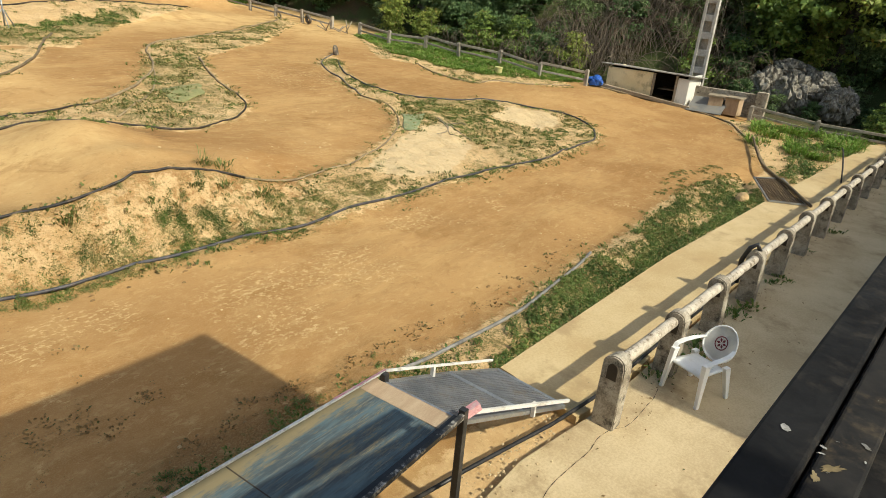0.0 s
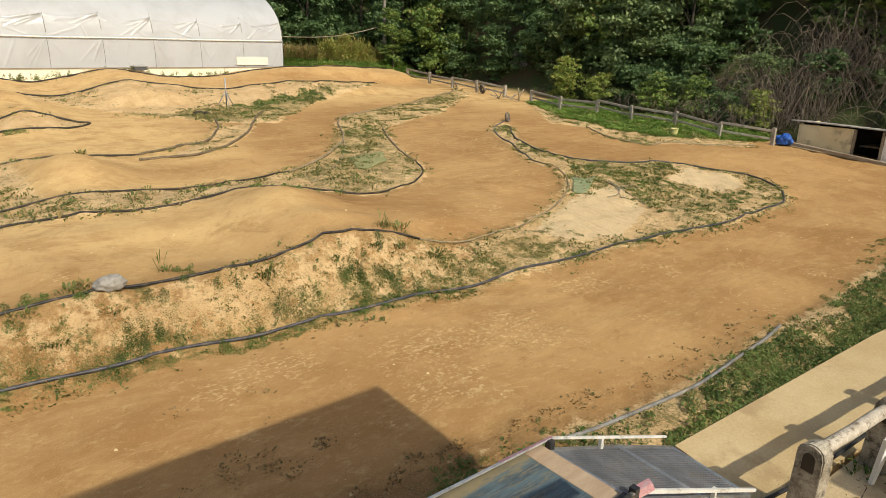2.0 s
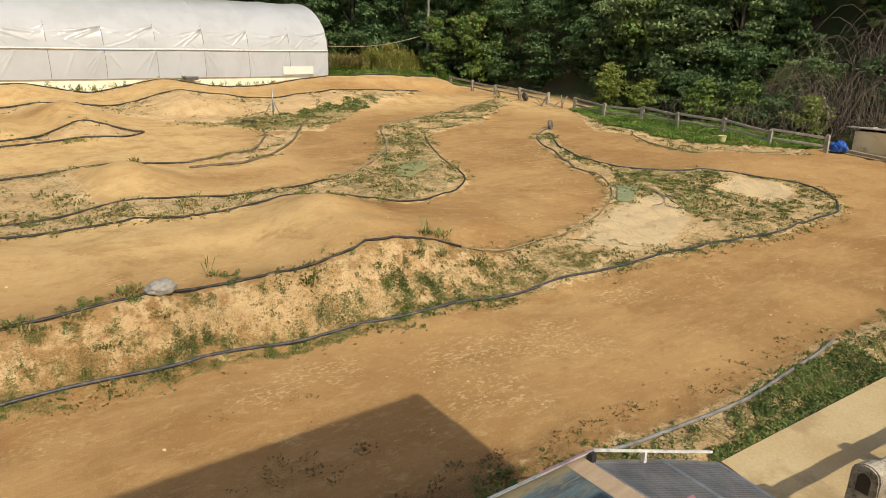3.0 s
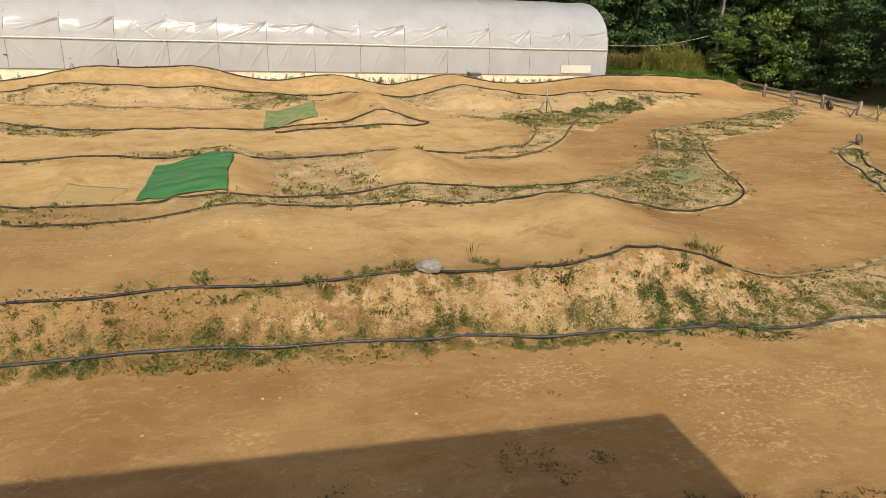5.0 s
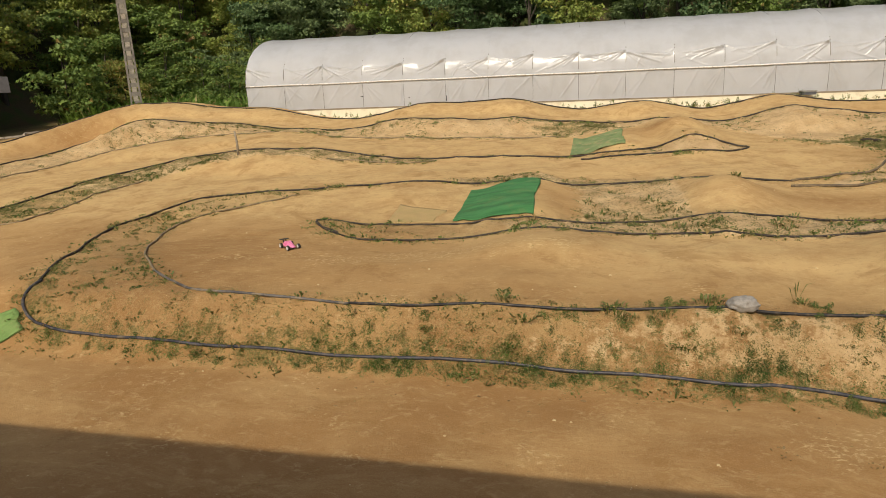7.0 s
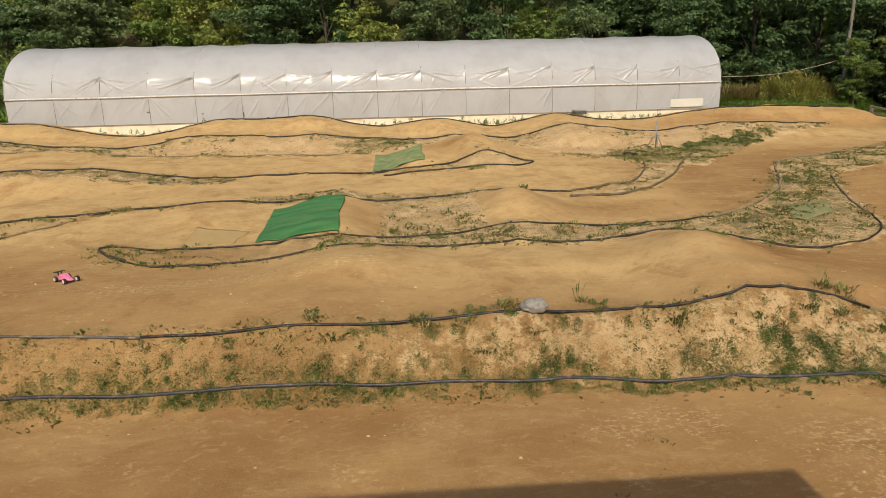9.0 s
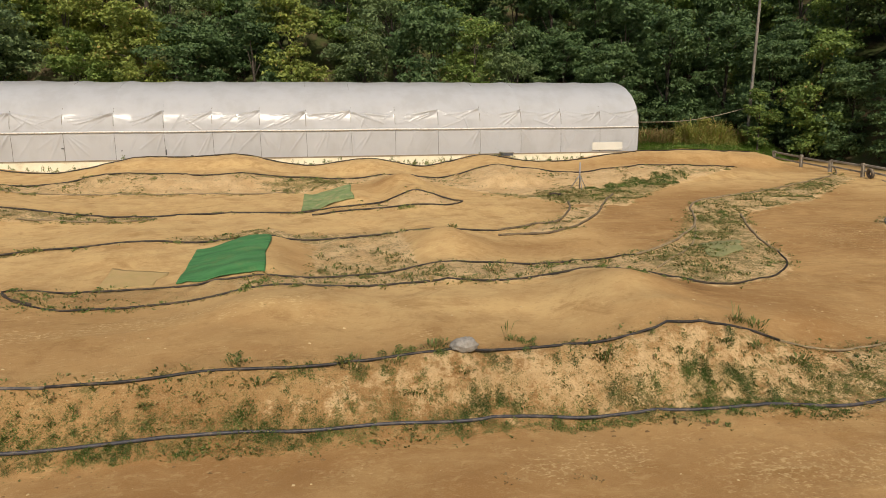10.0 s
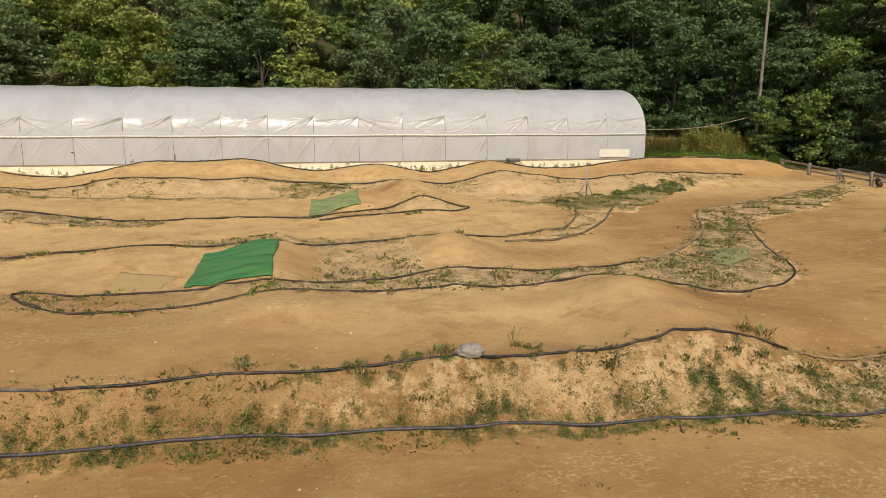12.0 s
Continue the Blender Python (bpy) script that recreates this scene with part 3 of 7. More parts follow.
def heaped(x, y):
    """Earth heaped along the edgings, spread across the lanes between them."""
    total, weight = np.zeros_like(x), np.full_like(x, 0.12)
    order = np.argsort(x.ravel())
    xr, yr = x.ravel()[order], y.ravel()[order]
    tr, wr = np.zeros(xr.size), np.full(xr.size, 0.12)
    for hx, hy, hz in HEAPS:
        i, j = np.searchsorted(xr, (hx - 1.5, hx + 1.5))
        w = np.exp(-(((xr[i:j] - hx) / 0.5) ** 2) - ((yr[i:j] - hy) / 1.05) ** 2)
        tr[i:j] += w * hz
        wr[i:j] += w
    out = np.empty(xr.size)
    out[order] = tr / wr
    return out.reshape(x.shape)


def height(x, y):
    x, y = np.asarray(x, float), np.asarray(y, float)
    z = lie(x, y) + heaped(x, y)
    for mx, my, h, sx, sy in MOUNDS:
        z = z + h * np.exp(-(((x - mx) / sx) ** 2) - ((y - my) / sy) ** 2)
    # the turf-covered take-off ramp, steep behind its lip
    up = step(-2.8, -1.15, x) * (1 - step(-1.05, -0.3, x))
    z = z + 0.15 * up * step(11.95, 12.35, y) * (1 - step(15.1, 15.5, y))
    up = step(-0.3, 1.0, x) * (1 - step(1.1, 1.9, x))
    z = z + 0.22 * up * step(19.3, 20.0, y) * (1 - step(22.0, 22.8, y))
    # made ground under the slabs, the greenhouse's level bed, the far yard
    z = z - 0.09 * (1 - step(2.25, 2.7, y)) * step(-30, -28, x)
    bed = step(28.0, 28.7, y) * (1 - step(38, 41, y)) * step(-19, -17, x) * (1 - step(15.5, 17, x))
    z = z * (1 - bed) + 1.68 * bed
    z = z + 0.72 * step(28.9, 31.4, y) * step(15.2, 16.4, x) * (1 - step(23, 25, x)) * (1 - step(35, 39, y))
    # hillsides
    out_r, out_b, out_l = x - 25.0 - 2.4 * (1 - step(5.0, 8.0, y)) + 0.06 * np.maximum(y - 12, 0), y - 39.5, -29 - x
    d = np.maximum(np.maximum(out_r, out_b), out_l)
    d = np.where(y < -4, np.minimum(d, np.maximum(np.minimum(d, out_r), 0)), d)
    rise = np.clip(d, 0, 45)
    z = z + 0.85 * rise * step(0, 2.5, rise)
    return z


def axis(lo, hi, fine, reach):
    grow = np.cumsum(fine * 1.35 ** np.arange(1, 60))
    grow = grow[grow < reach]
    return np.concatenate([lo - grow[::-1], np.arange(lo, hi + fine / 2, fine), hi + grow])


GX, GY = axis(-27, 25.5, 0.1, 420), axis(-4, 31, 0.1, 420)
MX, MY = np.meshgrid(GX, GY)
GZ = height(MX, MY)
rough = np.random.default_rng(5)


def lumps(cell):
    """Smooth random relief of about that cell, in metres, over the yard's grid."""
    u, v = (MX + 30) / cell, (MY + 8) / cell
    u, v = np.clip(u, 0, 60 / cell), np.clip(v, 0, 42 / cell)
    grid = rough.normal(0, 1, (int(42 / cell) + 3, int(60 / cell) + 3))
    i, j = u.astype(int), v.astype(int)
    fu, fv = u - i, v - j
    fu, fv = fu * fu * (3 - 2 * fu), fv * fv * (3 - 2 * fv)
    return (grid[j, i] * (1 - fu) + grid[j, i + 1] * fu) * (1 - fv) + (grid[j + 1, i] * (1 - fu) + grid[j + 1, i + 1] * fu) * fv


def ground_z(x, y):
    """The finished ground at a place, or at arrays of places."""
    x, y = np.asarray(x, float), np.asarray(y, float)
    i, j = np.clip(np.searchsorted(GX, x) - 1, 0, len(GX) - 2), np.clip(np.searchsorted(GY, y) - 1, 0, len(GY) - 2)
    u, v = (x - GX[i]) / (GX[i + 1] - GX[i]), (y - GY[j]) / (GY[j + 1] - GY[j])
    return (GZ[j, i] * (1 - u) + GZ[j, i + 1] * u) * (1 - v) + (GZ[j + 1, i] * (1 - u) + GZ[j + 1, i + 1] * u) * v


def inside(poly, x, y):
    hit = np.zeros(x.shape, bool)
    px, py = np.asarray(poly, float)[:, :2].T
    for x0, y0, x1, y1 in zip(px, py, np.roll(px, -1), np.roll(py, -1)):
        if y0 != y1:
            hit ^= ((y0 > y) != (y1 > y)) & (x < (x1 - x0) * (y - y0) / (y1 - y0) + x0)
    return hit


def xy(key, a=0, b=None):
    return [tuple(p[:2]) for p in LINES[key][a:b]]


left_bend = [p for p in xy("lane3_back") if p[0] < -5.7]
INFIELD = [
    left_bend[::-1] + xy("outer_left") + xy("stone_hose")[::-1],
    xy("lane2_front") + [(13.2, 17.2), (15.5, 18.2), (18.5, 20.6), (21, 22.5)] + [p for p in xy("lane2_back")[::-1] if p[1] < 23.5],
    xy("far_front") + [(16.2, 24.2), (13.5, 22.6), (11.0, 20.6), (9.3, 18.4), (7.6, 19.0), (6.2, 20.6), (4.4, 23.2), (2.5, 24.0), (0.5, 22.8)] + xy("lane4_back")[::-1],
    [p for p in xy("lane4_front") if p[0] < -4.5] + [(-4.4, 18.9), (-6.1, 18.4), (-9.5, 18.3), (-11.4, 17.6), (-12.4, 16.2), (-12.5, 13.8), (-13.0, 11.7)],
    [(-0.3, 12.3), (1.9, 12.3), (1.8, 15.4), (-0.2, 15.4)],
    [(-0.2, 15.2), (2.4, 15.3), (2.2, 16.1), (-3.5, 16.0), (-3.0, 15.5)],
    [(1.6, 19.5), (2.9, 19.9), (4.3, 19.6), (3.7, 19.0), (1.7, 18.9)],
    [(17.8, 15.0), (18.26, 13.8), (17.67, 12.5), (17.85, 11.3), (20.3, 10.0), (21.6, 9.4), (21.6, 19.5), (19.5, 17.0)],
    [(5.2, 15.7), (6.4, 16.3), (7.2, 18.0), (8.4, 18.6), (7.5, 17.0), (6.5, 15.8), (5.4, 15.3)],
]
VERGE = [
    [(19.2, 15.6), (19.4, 13.9), (19.1, 12.7), (19.5, 11.7), (20.7, 10.8), (21.6, 10.0), (24, 9.4), (24, 19.5), (21.4, 19.5), (20.2, 17.4)],
    [(4.2, 3.15), (5.4, 2.92), (7.4, 2.95), (8.6, 2.95), (10.2, 2.95), (11.8, 3.1), (13.6, 2.95), (15.2, 2.5), (15.0, 2.05), (13.8, 1.6), (9.2, 2.15), (5.0, 2.45), (4.1, 2.8)],
    [(15.6, 1.4), (17.4, 2.3), (20.8, 3.6), (22.4, 4.4), (23.6, 3.4), (24.4, 0.2), (20.2, 0.8)],
    [(-6, 3.1), (0.5, 3.3), (1.8, 3.48), (3.0, 3.5), (3.7, 3.36), (4.3, 3.12), (4.0, 2.65), (-6, 2.6)],
    [(15.1, 28.9), (22.0, 28.4), (24.0, 29), (24.0, 40), (15.1, 40)],
]
core = (MX > -27) & (MX < 25.5) & (MY > -4) & (MY < 31)
FIELD, GREEN = np.zeros(MX.shape), np.zeros(MX.shape)
for poly in INFIELD + VERGE:
    FIELD[inside(poly, MX, MY)] = 1
for poly in VERGE:
    GREEN[inside(poly, MX, MY)] = 0.75 if poly in (VERGE[0], VERGE[4]) else 0.58 if poly is not VERGE[3] else 0.35
GREEN = np.maximum(GREEN, 0.42 * FIELD)
GREEN[inside(INFIELD[0], MX, MY) & (MY > 6.9) & (MX < 6.6)] = 0.22
GREEN[inside(INFIELD[2], MX, MY)] = 0.20
GREEN[inside(INFIELD[2], MX, MY) & (MX < -6)] = 0.34
GREEN[inside(INFIELD[3], MX, MY)] = 0.56
lush = [[(8.0, 12.0), (9.8, 12.3), (9.9, 13.9), (11.6, 16.6), (9.6, 16.2), (8.6, 14.4)], [(-2.2, 23.7), (-0.6, 24.4), (1.0, 24.5), (1.4, 23.4), (0.2, 22.9)], [(12.4, 6.1), (16.6, 7.0), (15.8, 9.2), (13.6, 10.6), (11.6, 8.6), (11.9, 6.3)], [(5.2, 21.3), (8.5, 21.2), (12.0, 23.1), (17.6, 25.5), (13.4, 22.8), (9.3, 18.6), (7.4, 19.4)]]
for poly in lush:
    GREEN[inside(poly, MX, MY)] = 0.70 if poly in (lush[1], lush[3]) else 0.62
GREEN[inside(INFIELD[5], MX, MY)] = 0.60
GREEN[inside(INFIELD[6], MX, MY)] = 0.06
GREEN[inside(INFIELD[1], MX, MY) & (MX < 1.6)] = 0.24
SANDY = [(16.9, 2.7), (22.9, 4.3), (22.9, 3.6), (21.4, 2.6), (20.2, 2.1), (17.2, 1.9)]
bare = [[(8.32, 7.24), (10.77, 8.34), (12.2, 8.6), (12.5, 8.3), (11.66, 7.11), (10.48, 6.6), (9.6, 6.4), (8.8, 6.5)], [(14.5, 8.4), (16.1, 8.8), (16.6, 7.5), (15.6, 7.05), (14.8, 7.15)], [(19.4, 2.6), (20.6, 3.2), (22.2, 4.2), (22.6, 3.6), (21.4, 2.7)], SANDY]
GREEN[inside(INFIELD[1], MX, MY) & (MX > 6.5)] = np.maximum(GREEN[inside(INFIELD[1], MX, MY) & (MX > 6.5)], 0.56)
GREEN = np.where((FIELD > 0.5) & (MY > 6.3) & (MY < 6.85) & (MX < 9) & (MX > -7), np.maximum(GREEN, 0.55), GREEN)
for poly in bare:
    GREEN[inside(poly, MX, MY)] = 0.05
for key, line in LINES.items():
    for hx, hy, _ in smooth_path(HOSES[key], 0.09):
        i, j = np.searchsorted(GX, (hx - 0.4, hx + 0.4)), np.searchsorted(GY, (hy - 0.4, hy + 0.4))
        s = np.s_[j[0] : j[1], i[0] : i[1]]
        near = np.exp(-(((MX[s] - hx) ** 2 + (MY[s] - hy) ** 2) / (0.20 if key == "outer_left" else 0.17) ** 2))
        GREEN[s] = np.maximum(GREEN[s], (0.70 if key == "outer_left" else 0.52) * near)
        FIELD[s] = np.maximum(FIELD[s], 0.6 * near)
# the shaded end of the bank and the inside of the hairpin are barer, redder earth
FIELD = FIELD * (1 - 0.4 * step(-0.5, -3.0, MX) * step(6.2, 6.6, MY) * (1 - step(14.5, 16, MY)))
GREEN = GREEN * (1 - 0.05 * step(-0.5, -3.0, MX) * step(6.95, 7.2, MY) * (1 - step(14.5, 16, MY)))
for _ in range(5):
    GREEN = (GREEN + np.roll(GREEN, 1, 0) + np.roll(GREEN, -1, 0) + np.roll(GREEN, 1, 1) + np.roll(GREEN, -1, 1)) / 5
blur = FIELD.copy()
for _ in range(6):
    blur = (blur + np.roll(blur, 1, 0) + np.roll(blur, -1, 0) + np.roll(blur, 1, 1) + np.roll(blur, -1, 1)) / 5
PALLID = blur * (1 - 0.65 * step(3.0, -4.0, MX) * step(6.2, 6.6, MY) * (1 - step(14.5, 16, MY)))
PALLID = PALLID * (1 - 0.42 * step(6.0, 6.4, MY) * (1 - step(7.3, 7.7, MY)) * (1 - step(6.5, 9.0, MX)))
PALLID = np.maximum(PALLID, 0.8 * (1 - step(2.0, 2.4, MY)) * step(1.0, 2.6, MX))
PALLID[inside(VERGE[3], MX, MY)] *= 0.15
HILL = np.clip(np.maximum(np.maximum(step(23.0, 25.0, MX), step(38.5, 40, MY)), step(-27.0, -29.5, MX)), 0, 1) * (MY > -4)
HILL = np.where(MX < -27, step(27.5, 30, -MX), HILL)
GZ = GZ + core * (lumps(0.11) * (0.003 + 0.013 * blur) + lumps(0.27) * (0.004 + 0.020 * blur) + lumps(0.8) * (0.010 + 0.022 * blur)) * step(2.7, 3.4, MY)
# the last factor darkens the hump's right-hand side
DRY = step(6.9, 9.0, MY) * (1 - 0.75 * step(-1.5, -4.0, MX) * (1 - step(11.0, 13.0, MY))) * (1 - 0.85 * step(6, 10, MX) * (1 - step(12, 22, MY))) * (1 - 0.9 * step(4.6, 5.3, MX) * (1 - step(7.5, 9, MX)) * (1 - step(10.2, 11.5, MY)))
DRY = DRY * (1 - 0.85 * step(5.5, 8.0, MX) * (1 - step(17, 20, MX)) * step(10.5, 13.0, MY) * (1 - step(20, 23, MY)))
# the sunlit straight dries paler; crust flakes on it, damp ruts below the ramp
DRY = np.maximum(DRY, 0.14 * step(0.5, 3.5, MX) * (1 - step(9, 13, MX)) * step(3.2, 3.8, MY) * (1 - step(6.3, 6.9, MY)))
CRUST, DARK_EARTH = np.zeros(MX.shape), np.zeros(MX.shape)
for dx, dy, rx, ry in ((4.3, 5.3, 0.7, 0.35), (2.7, 5.8, 0.8, 0.3), (4.15, 4.5, 0.5, 0.3), (5.2, 5.1, 0.9, 0.4), (5.5, 4.5, 0.6, 0.3), (7.5, 5.4, 1.2, 0.3), (-2.0, 9.6, 2.0, 0.5), (1.0, 11.6, 2.0, 0.5), (13.0, 13.5, 1.5, 1.5), (-4.5, 9.2, 1.5, 0.3)):
    CRUST += np.exp(-(((MX - dx) / rx) ** 2) - ((MY - dy) / ry) ** 2)
for poly in bare[:2]:
    CRUST[inside(poly, MX, MY)] = 2.0
DARK_EARTH = 0.45 * np.exp(-(((MY - 3.52) / 0.20) ** 2)) * step(0, 1, MX) * (1 - step(4.2, 5.5, MX)) + 0.3 * np.exp(-(((MX - 1.9) / 0.5) ** 2) - ((MY - 4.35) / 0.28) ** 2)
# the hump's right-hand face, darker
DARK_EARTH = DARK_EARTH + 0.7 * np.exp(-(((MX - 5.9) / 0.45) ** 2) - ((MY - 9.6) / 0.7) ** 2)
# two broad stretches of lane, slightly darker
DARK_EARTH = DARK_EARTH + 0.17 * step(3.5, 5.5, MX) * (1 - step(14, 17, MX)) * step(3.6, 4.2, MY) * (1 - step(6.2, 6.8, MY)) + 0.22 * step(6, 8, MX) * (1 - step(16, 19, MX)) * step(8, 10, MY) * (1 - step(18, 21, MY))
# darker patches of compacted lane earth and on some humps' right-hand faces: x, y, half-widths
for dx, dy, rx, ry in ((5.9, 9.4, 1.2, 0.9), (5.2, 13.8, 2.2, 0.8), (9.5, 16.3, 2.6, 1.1), (-3.5, 8.6, 3.5, 0.8), (-6.0, 10.3, 1.3, 1.6), (-4.5, 9.6, 3.2, 1.2), (19.5, 26.0, 3.0, 1.2), (-0.5, 13.6, 0.5, 1.3), (2.0, 21.6, 0.7, 1.0), (12.5, 4.6, 2.5, 1.0), (19.5, 6.5, 1.5, 1.6), (-20.5, 22.5, 1.5, 3.0), (14.0, 26.4, 4.0, 0.8)):
    DRY = DRY * (1 - 0.95 * np.exp(-(((MX - dx) / rx) ** 2) - ((MY - dy) / ry) ** 2))
ny, nx = MX.shape
index = np.arange(ny * nx).reshape(ny, nx)
quads = np.stack([index[:-1, :-1], index[:-1, 1:], index[1:, 1:], index[1:, :-1]], -1).reshape(-1, 4)
ground_mesh = raw_mesh("ground", np.stack([MX, MY, GZ], -1).reshape(-1, 3), quads, EARTH, True)
for label, values in (("field", blur), ("pallid", PALLID), ("green", GREEN), ("hill", HILL), ("dry", DRY), ("crust", CRUST), ("damp", np.clip(DARK_EARTH, 0, 1))):
    layer = ground_mesh.attributes.new(label, "FLOAT", "POINT")
    layer.data.foreach_set("value", values.astype(np.float32).ravel())
ground = tagged(new("ground", ground_mesh), "packed ochre dirt race track with weedy pale infields and wooded banks", "ground", kind="structure")

# ---- edging hoses ----
# line, first and last of its points, material, radius, label
LOOKS = [
    ("outer_left", 0, None, HOSE_BLUE, 0.021, "blue-black edging hose lying along the front straight"),
    ("stone_hose", 0, 6, HOSE_TAN, 0.019, "clay-coated edging pipe round the inside of the hairpin"),
    ("stone_hose", 5, 9, HOSE_GREY, 0.0188, "dusty brown-grey edging pipe where the bank begins"),
    ("stone_hose", 21, 28, HOSE_TAN, 0.0165, "clay-coated edging pipe beside the sandy apron"),
    ("stone_hose", 27, None, HOSE_GREY, 0.0225, "dusty edging pipe ending at an old tyre"),
    ("stone_hose", 8, 22, HOSE, 0.0185, "black edging hose along the top of the weedy bank"),
    ("lane2_back", 0, 20, HOSE_BROWN, 0.0185, "dusty grey edging pipe winding between two dirt lanes"),
    ("lane2_back", 19, None, HOSE_TAN, 0.030, "clay-coated edging pipe sweeping towards the fence"),
    ("lane2_front", 0, 29, HOSE_BROWN, 0.0185, "black edging hose looping round a narrow infield"),
    ("lane2_front", 28, None, HOSE_TAN, 0.026, "clay-coated edging pipe beside the worn mat"),
    ("lane3_back", 0, 24, HOSE_BROWN, 0.023, "black edging hose sweeping round the hairpin"),
    ("lane3_back", 23, None, HOSE_CLAY, 0.031, "clay-coated edging pipe round a corner"),
    ("lane3_back2", 0, None, HOSE_CLAY, 0.031, "clay-coated edging pipe curving round a corner"),
    ("lane4_front", 0, None, HOSE_BROWN, 0.025, "black edging hose with a pointed loop round a mound"),
    ("lane4_back", 0, None, HOSE_TAN, 0.022, "clay-covered edging pipe behind a jump lane"),
    ("far_front", 0, None, HOSE_BROWN, 0.026, "black edging hose rolling over the far mounds"),
    ("far_back", 0, None, HOSE_BROWN, 0.027, "black edging hose along the outer far lane"),
    ("right_outer", 0, None, HOSE_TAN, 0.030, "dark dusty edging hose round the outside of the last corner"),
    ("right_back", 0, None, HOSE_TAN, 0.023, "clay-covered edging pipe below the grass verge"),
    ("grass_pipe", 0, None, HOSE_PALE, 0.021, "bleached grey pipe along the weedy edge of the straight"),
    ("infield_pipe", 0, None, HOSE_TAN, 0.018, "thin clay-covered pipe lying loose on the infield"),
    ("lane4_low", 0, None, HOSE_TAN, 0.020, "half-buried clay-covered pipe in the dirt"),
    ("left_low", 0, None, HOSE_TAN, 0.020, "half-buried clay-covered pipe beside a lane"),
]
wob = random.Random(3)
for key, first, last, material, r, label in LOOKS:
    line = smooth_path([(x, y) for x, y, _ in HOSES[key][first:last]], 0.13)
    z = ground_z(line[:, 0], line[:, 1])
    for _ in range(7):
        z[1:-1] = (z[:-2] + 2 * z[1:-1] + z[2:]) / 4
    z = np.maximum(z, ground_z(line[:, 0], line[:, 1]) - 0.35 * r)
    ph = wob.random() * 6
    pts = [(x + 0.008 * math.sin(i * 0.9 + ph), y + 0.008 * math.sin(i * 0.53 + ph * 2), zz + r * 0.75 + 0.004 * math.sin(i * 0.37 + ph)) for i, (x, y, zz) in enumerate(zip(line[:, 0], line[:, 1], z))]
    bm = bmesh.new()
    tube(bm, pts, r, 8)
    tagged(part("edging_hose", bm, material, smooth=True), label, "hose", "track edging")


# ---- greenhouse: a long film tunnel behind the track ----
def film_material():
    n = Nodes("milky_polythene_film")
    grime = n.noise(0.9, 6, 0.65, (1, 1, 0.6))
    color = n.mix(n.ramp(grime, 0.4, 0.68, 0, 0.7), (0.655, 0.665, 0.690), (0.57, 0.572, 0.580))
    n.finish(color, 0.27, 0, 0.55)
    n.bump(n.noise(3.5, 5, 0.6, (1.0, 1, 1.4), 0.8), 0.10, 0.03)
    t = n.tree.nodes.new("ShaderNodeBsdfTranslucent")
    n.put(t.inputs[0], color)
    m = n.tree.nodes.new("ShaderNodeMixShader")
    m.inputs[0].default_value = 0.35
    n.put(m.inputs[1], n.bsdf.outputs[0]), n.put(m.inputs[2], t.outputs[0])
    n.put(n.out.inputs[0], m.outputs[0])
    return n.mat


FILM = film_material()
OLD_POLE = plain("soot_grey_cast_concrete", (0.15, 0.135, 0.115), (0.27, 0.245, 0.21), 0.9, coarse=1.5, fine=30, dirt=(0.08, 0.07, 0.055), amount=0.6)
PALE_PATCH = plain("pale_cream_sheet", (0.66, 0.635, 0.56), (0.72, 0.69, 0.61), 0.6, coarse=2, fine=30, bump=0.1)
SKIRT = plain("cream_skirt_sheet", (0.76, 0.70, 0.53), (0.86, 0.80, 0.63), 0.6, coarse=1.2, fine=30, bump=0.1, dirt=(0.46, 0.36, 0.2), amount=0.5)
GH_X0, GH_X1, GH_Y0, GH_W, GH_Z0, GH_RAIL, GH_TOP, BAYS = -15.8, 14.9, 29.0, 8.0, 1.66, 3.33, 5.60, 16
greenhouse = thing("greenhouse", "long tunnel greenhouse of milky wrinkled film on steel hoops", "greenhouse", (GH_X0, GH_Y0, GH_Z0))


SHOULDER = 4.16 - GH_Z0


def hoop(u):
    """The tunnel's section, u from 0 (front rail) over the ridge to 1 (back rail): y, z from the base."""
    low = GH_RAIL - GH_Z0
    a = math.pi * min(u, 1 - u)
    y = GH_W / 2 * (1 - math.cos(a) ** 0.90)
    z = low + (GH_TOP - GH_RAIL) * math.sin(a) ** 0.95
    return (y, z) if u <= 0.5 else (GH_W - y, z)


bay = (GH_X1 - GH_X0) / BAYS
crease = random.Random(11)


def creases():
    """Folds fanning from where the film is pinched on the hoops: start, end, height and half-width, in bay widths and metres up from the rail."""
    out = []
    main = 1.0 if crease.random() < 0.65 else 0.0
    for side in (main, 1 - main):
        inward = 1 - 2 * side
        z0 = SHOULDER - (GH_RAIL - GH_Z0) + crease.uniform(-0.10, 0.03)
        for k in range(crease.randint(8, 13) if side == main else crease.randint(0, 2)):
            steep, reach = crease.random() ** 2.0, crease.uniform(0.35, 1.0)
            out.append((side, z0 + crease.uniform(-0.05, 0.05), side + inward * reach * (1 - 0.45 * steep), z0 - 0.06 - reach * (0.10 + 0.75 * steep), crease.uniform(0.014, 0.038), crease.uniform(0.018, 0.032)))
        if crease.random() < 0.4:
            out.append((side + inward * crease.uniform(0.0, 0.3), 0.02, side + inward * crease.uniform(0.3, 0.8), crease.uniform(0.3, 0.7), crease.uniform(0.015, 0.03), 0.028))
    return out


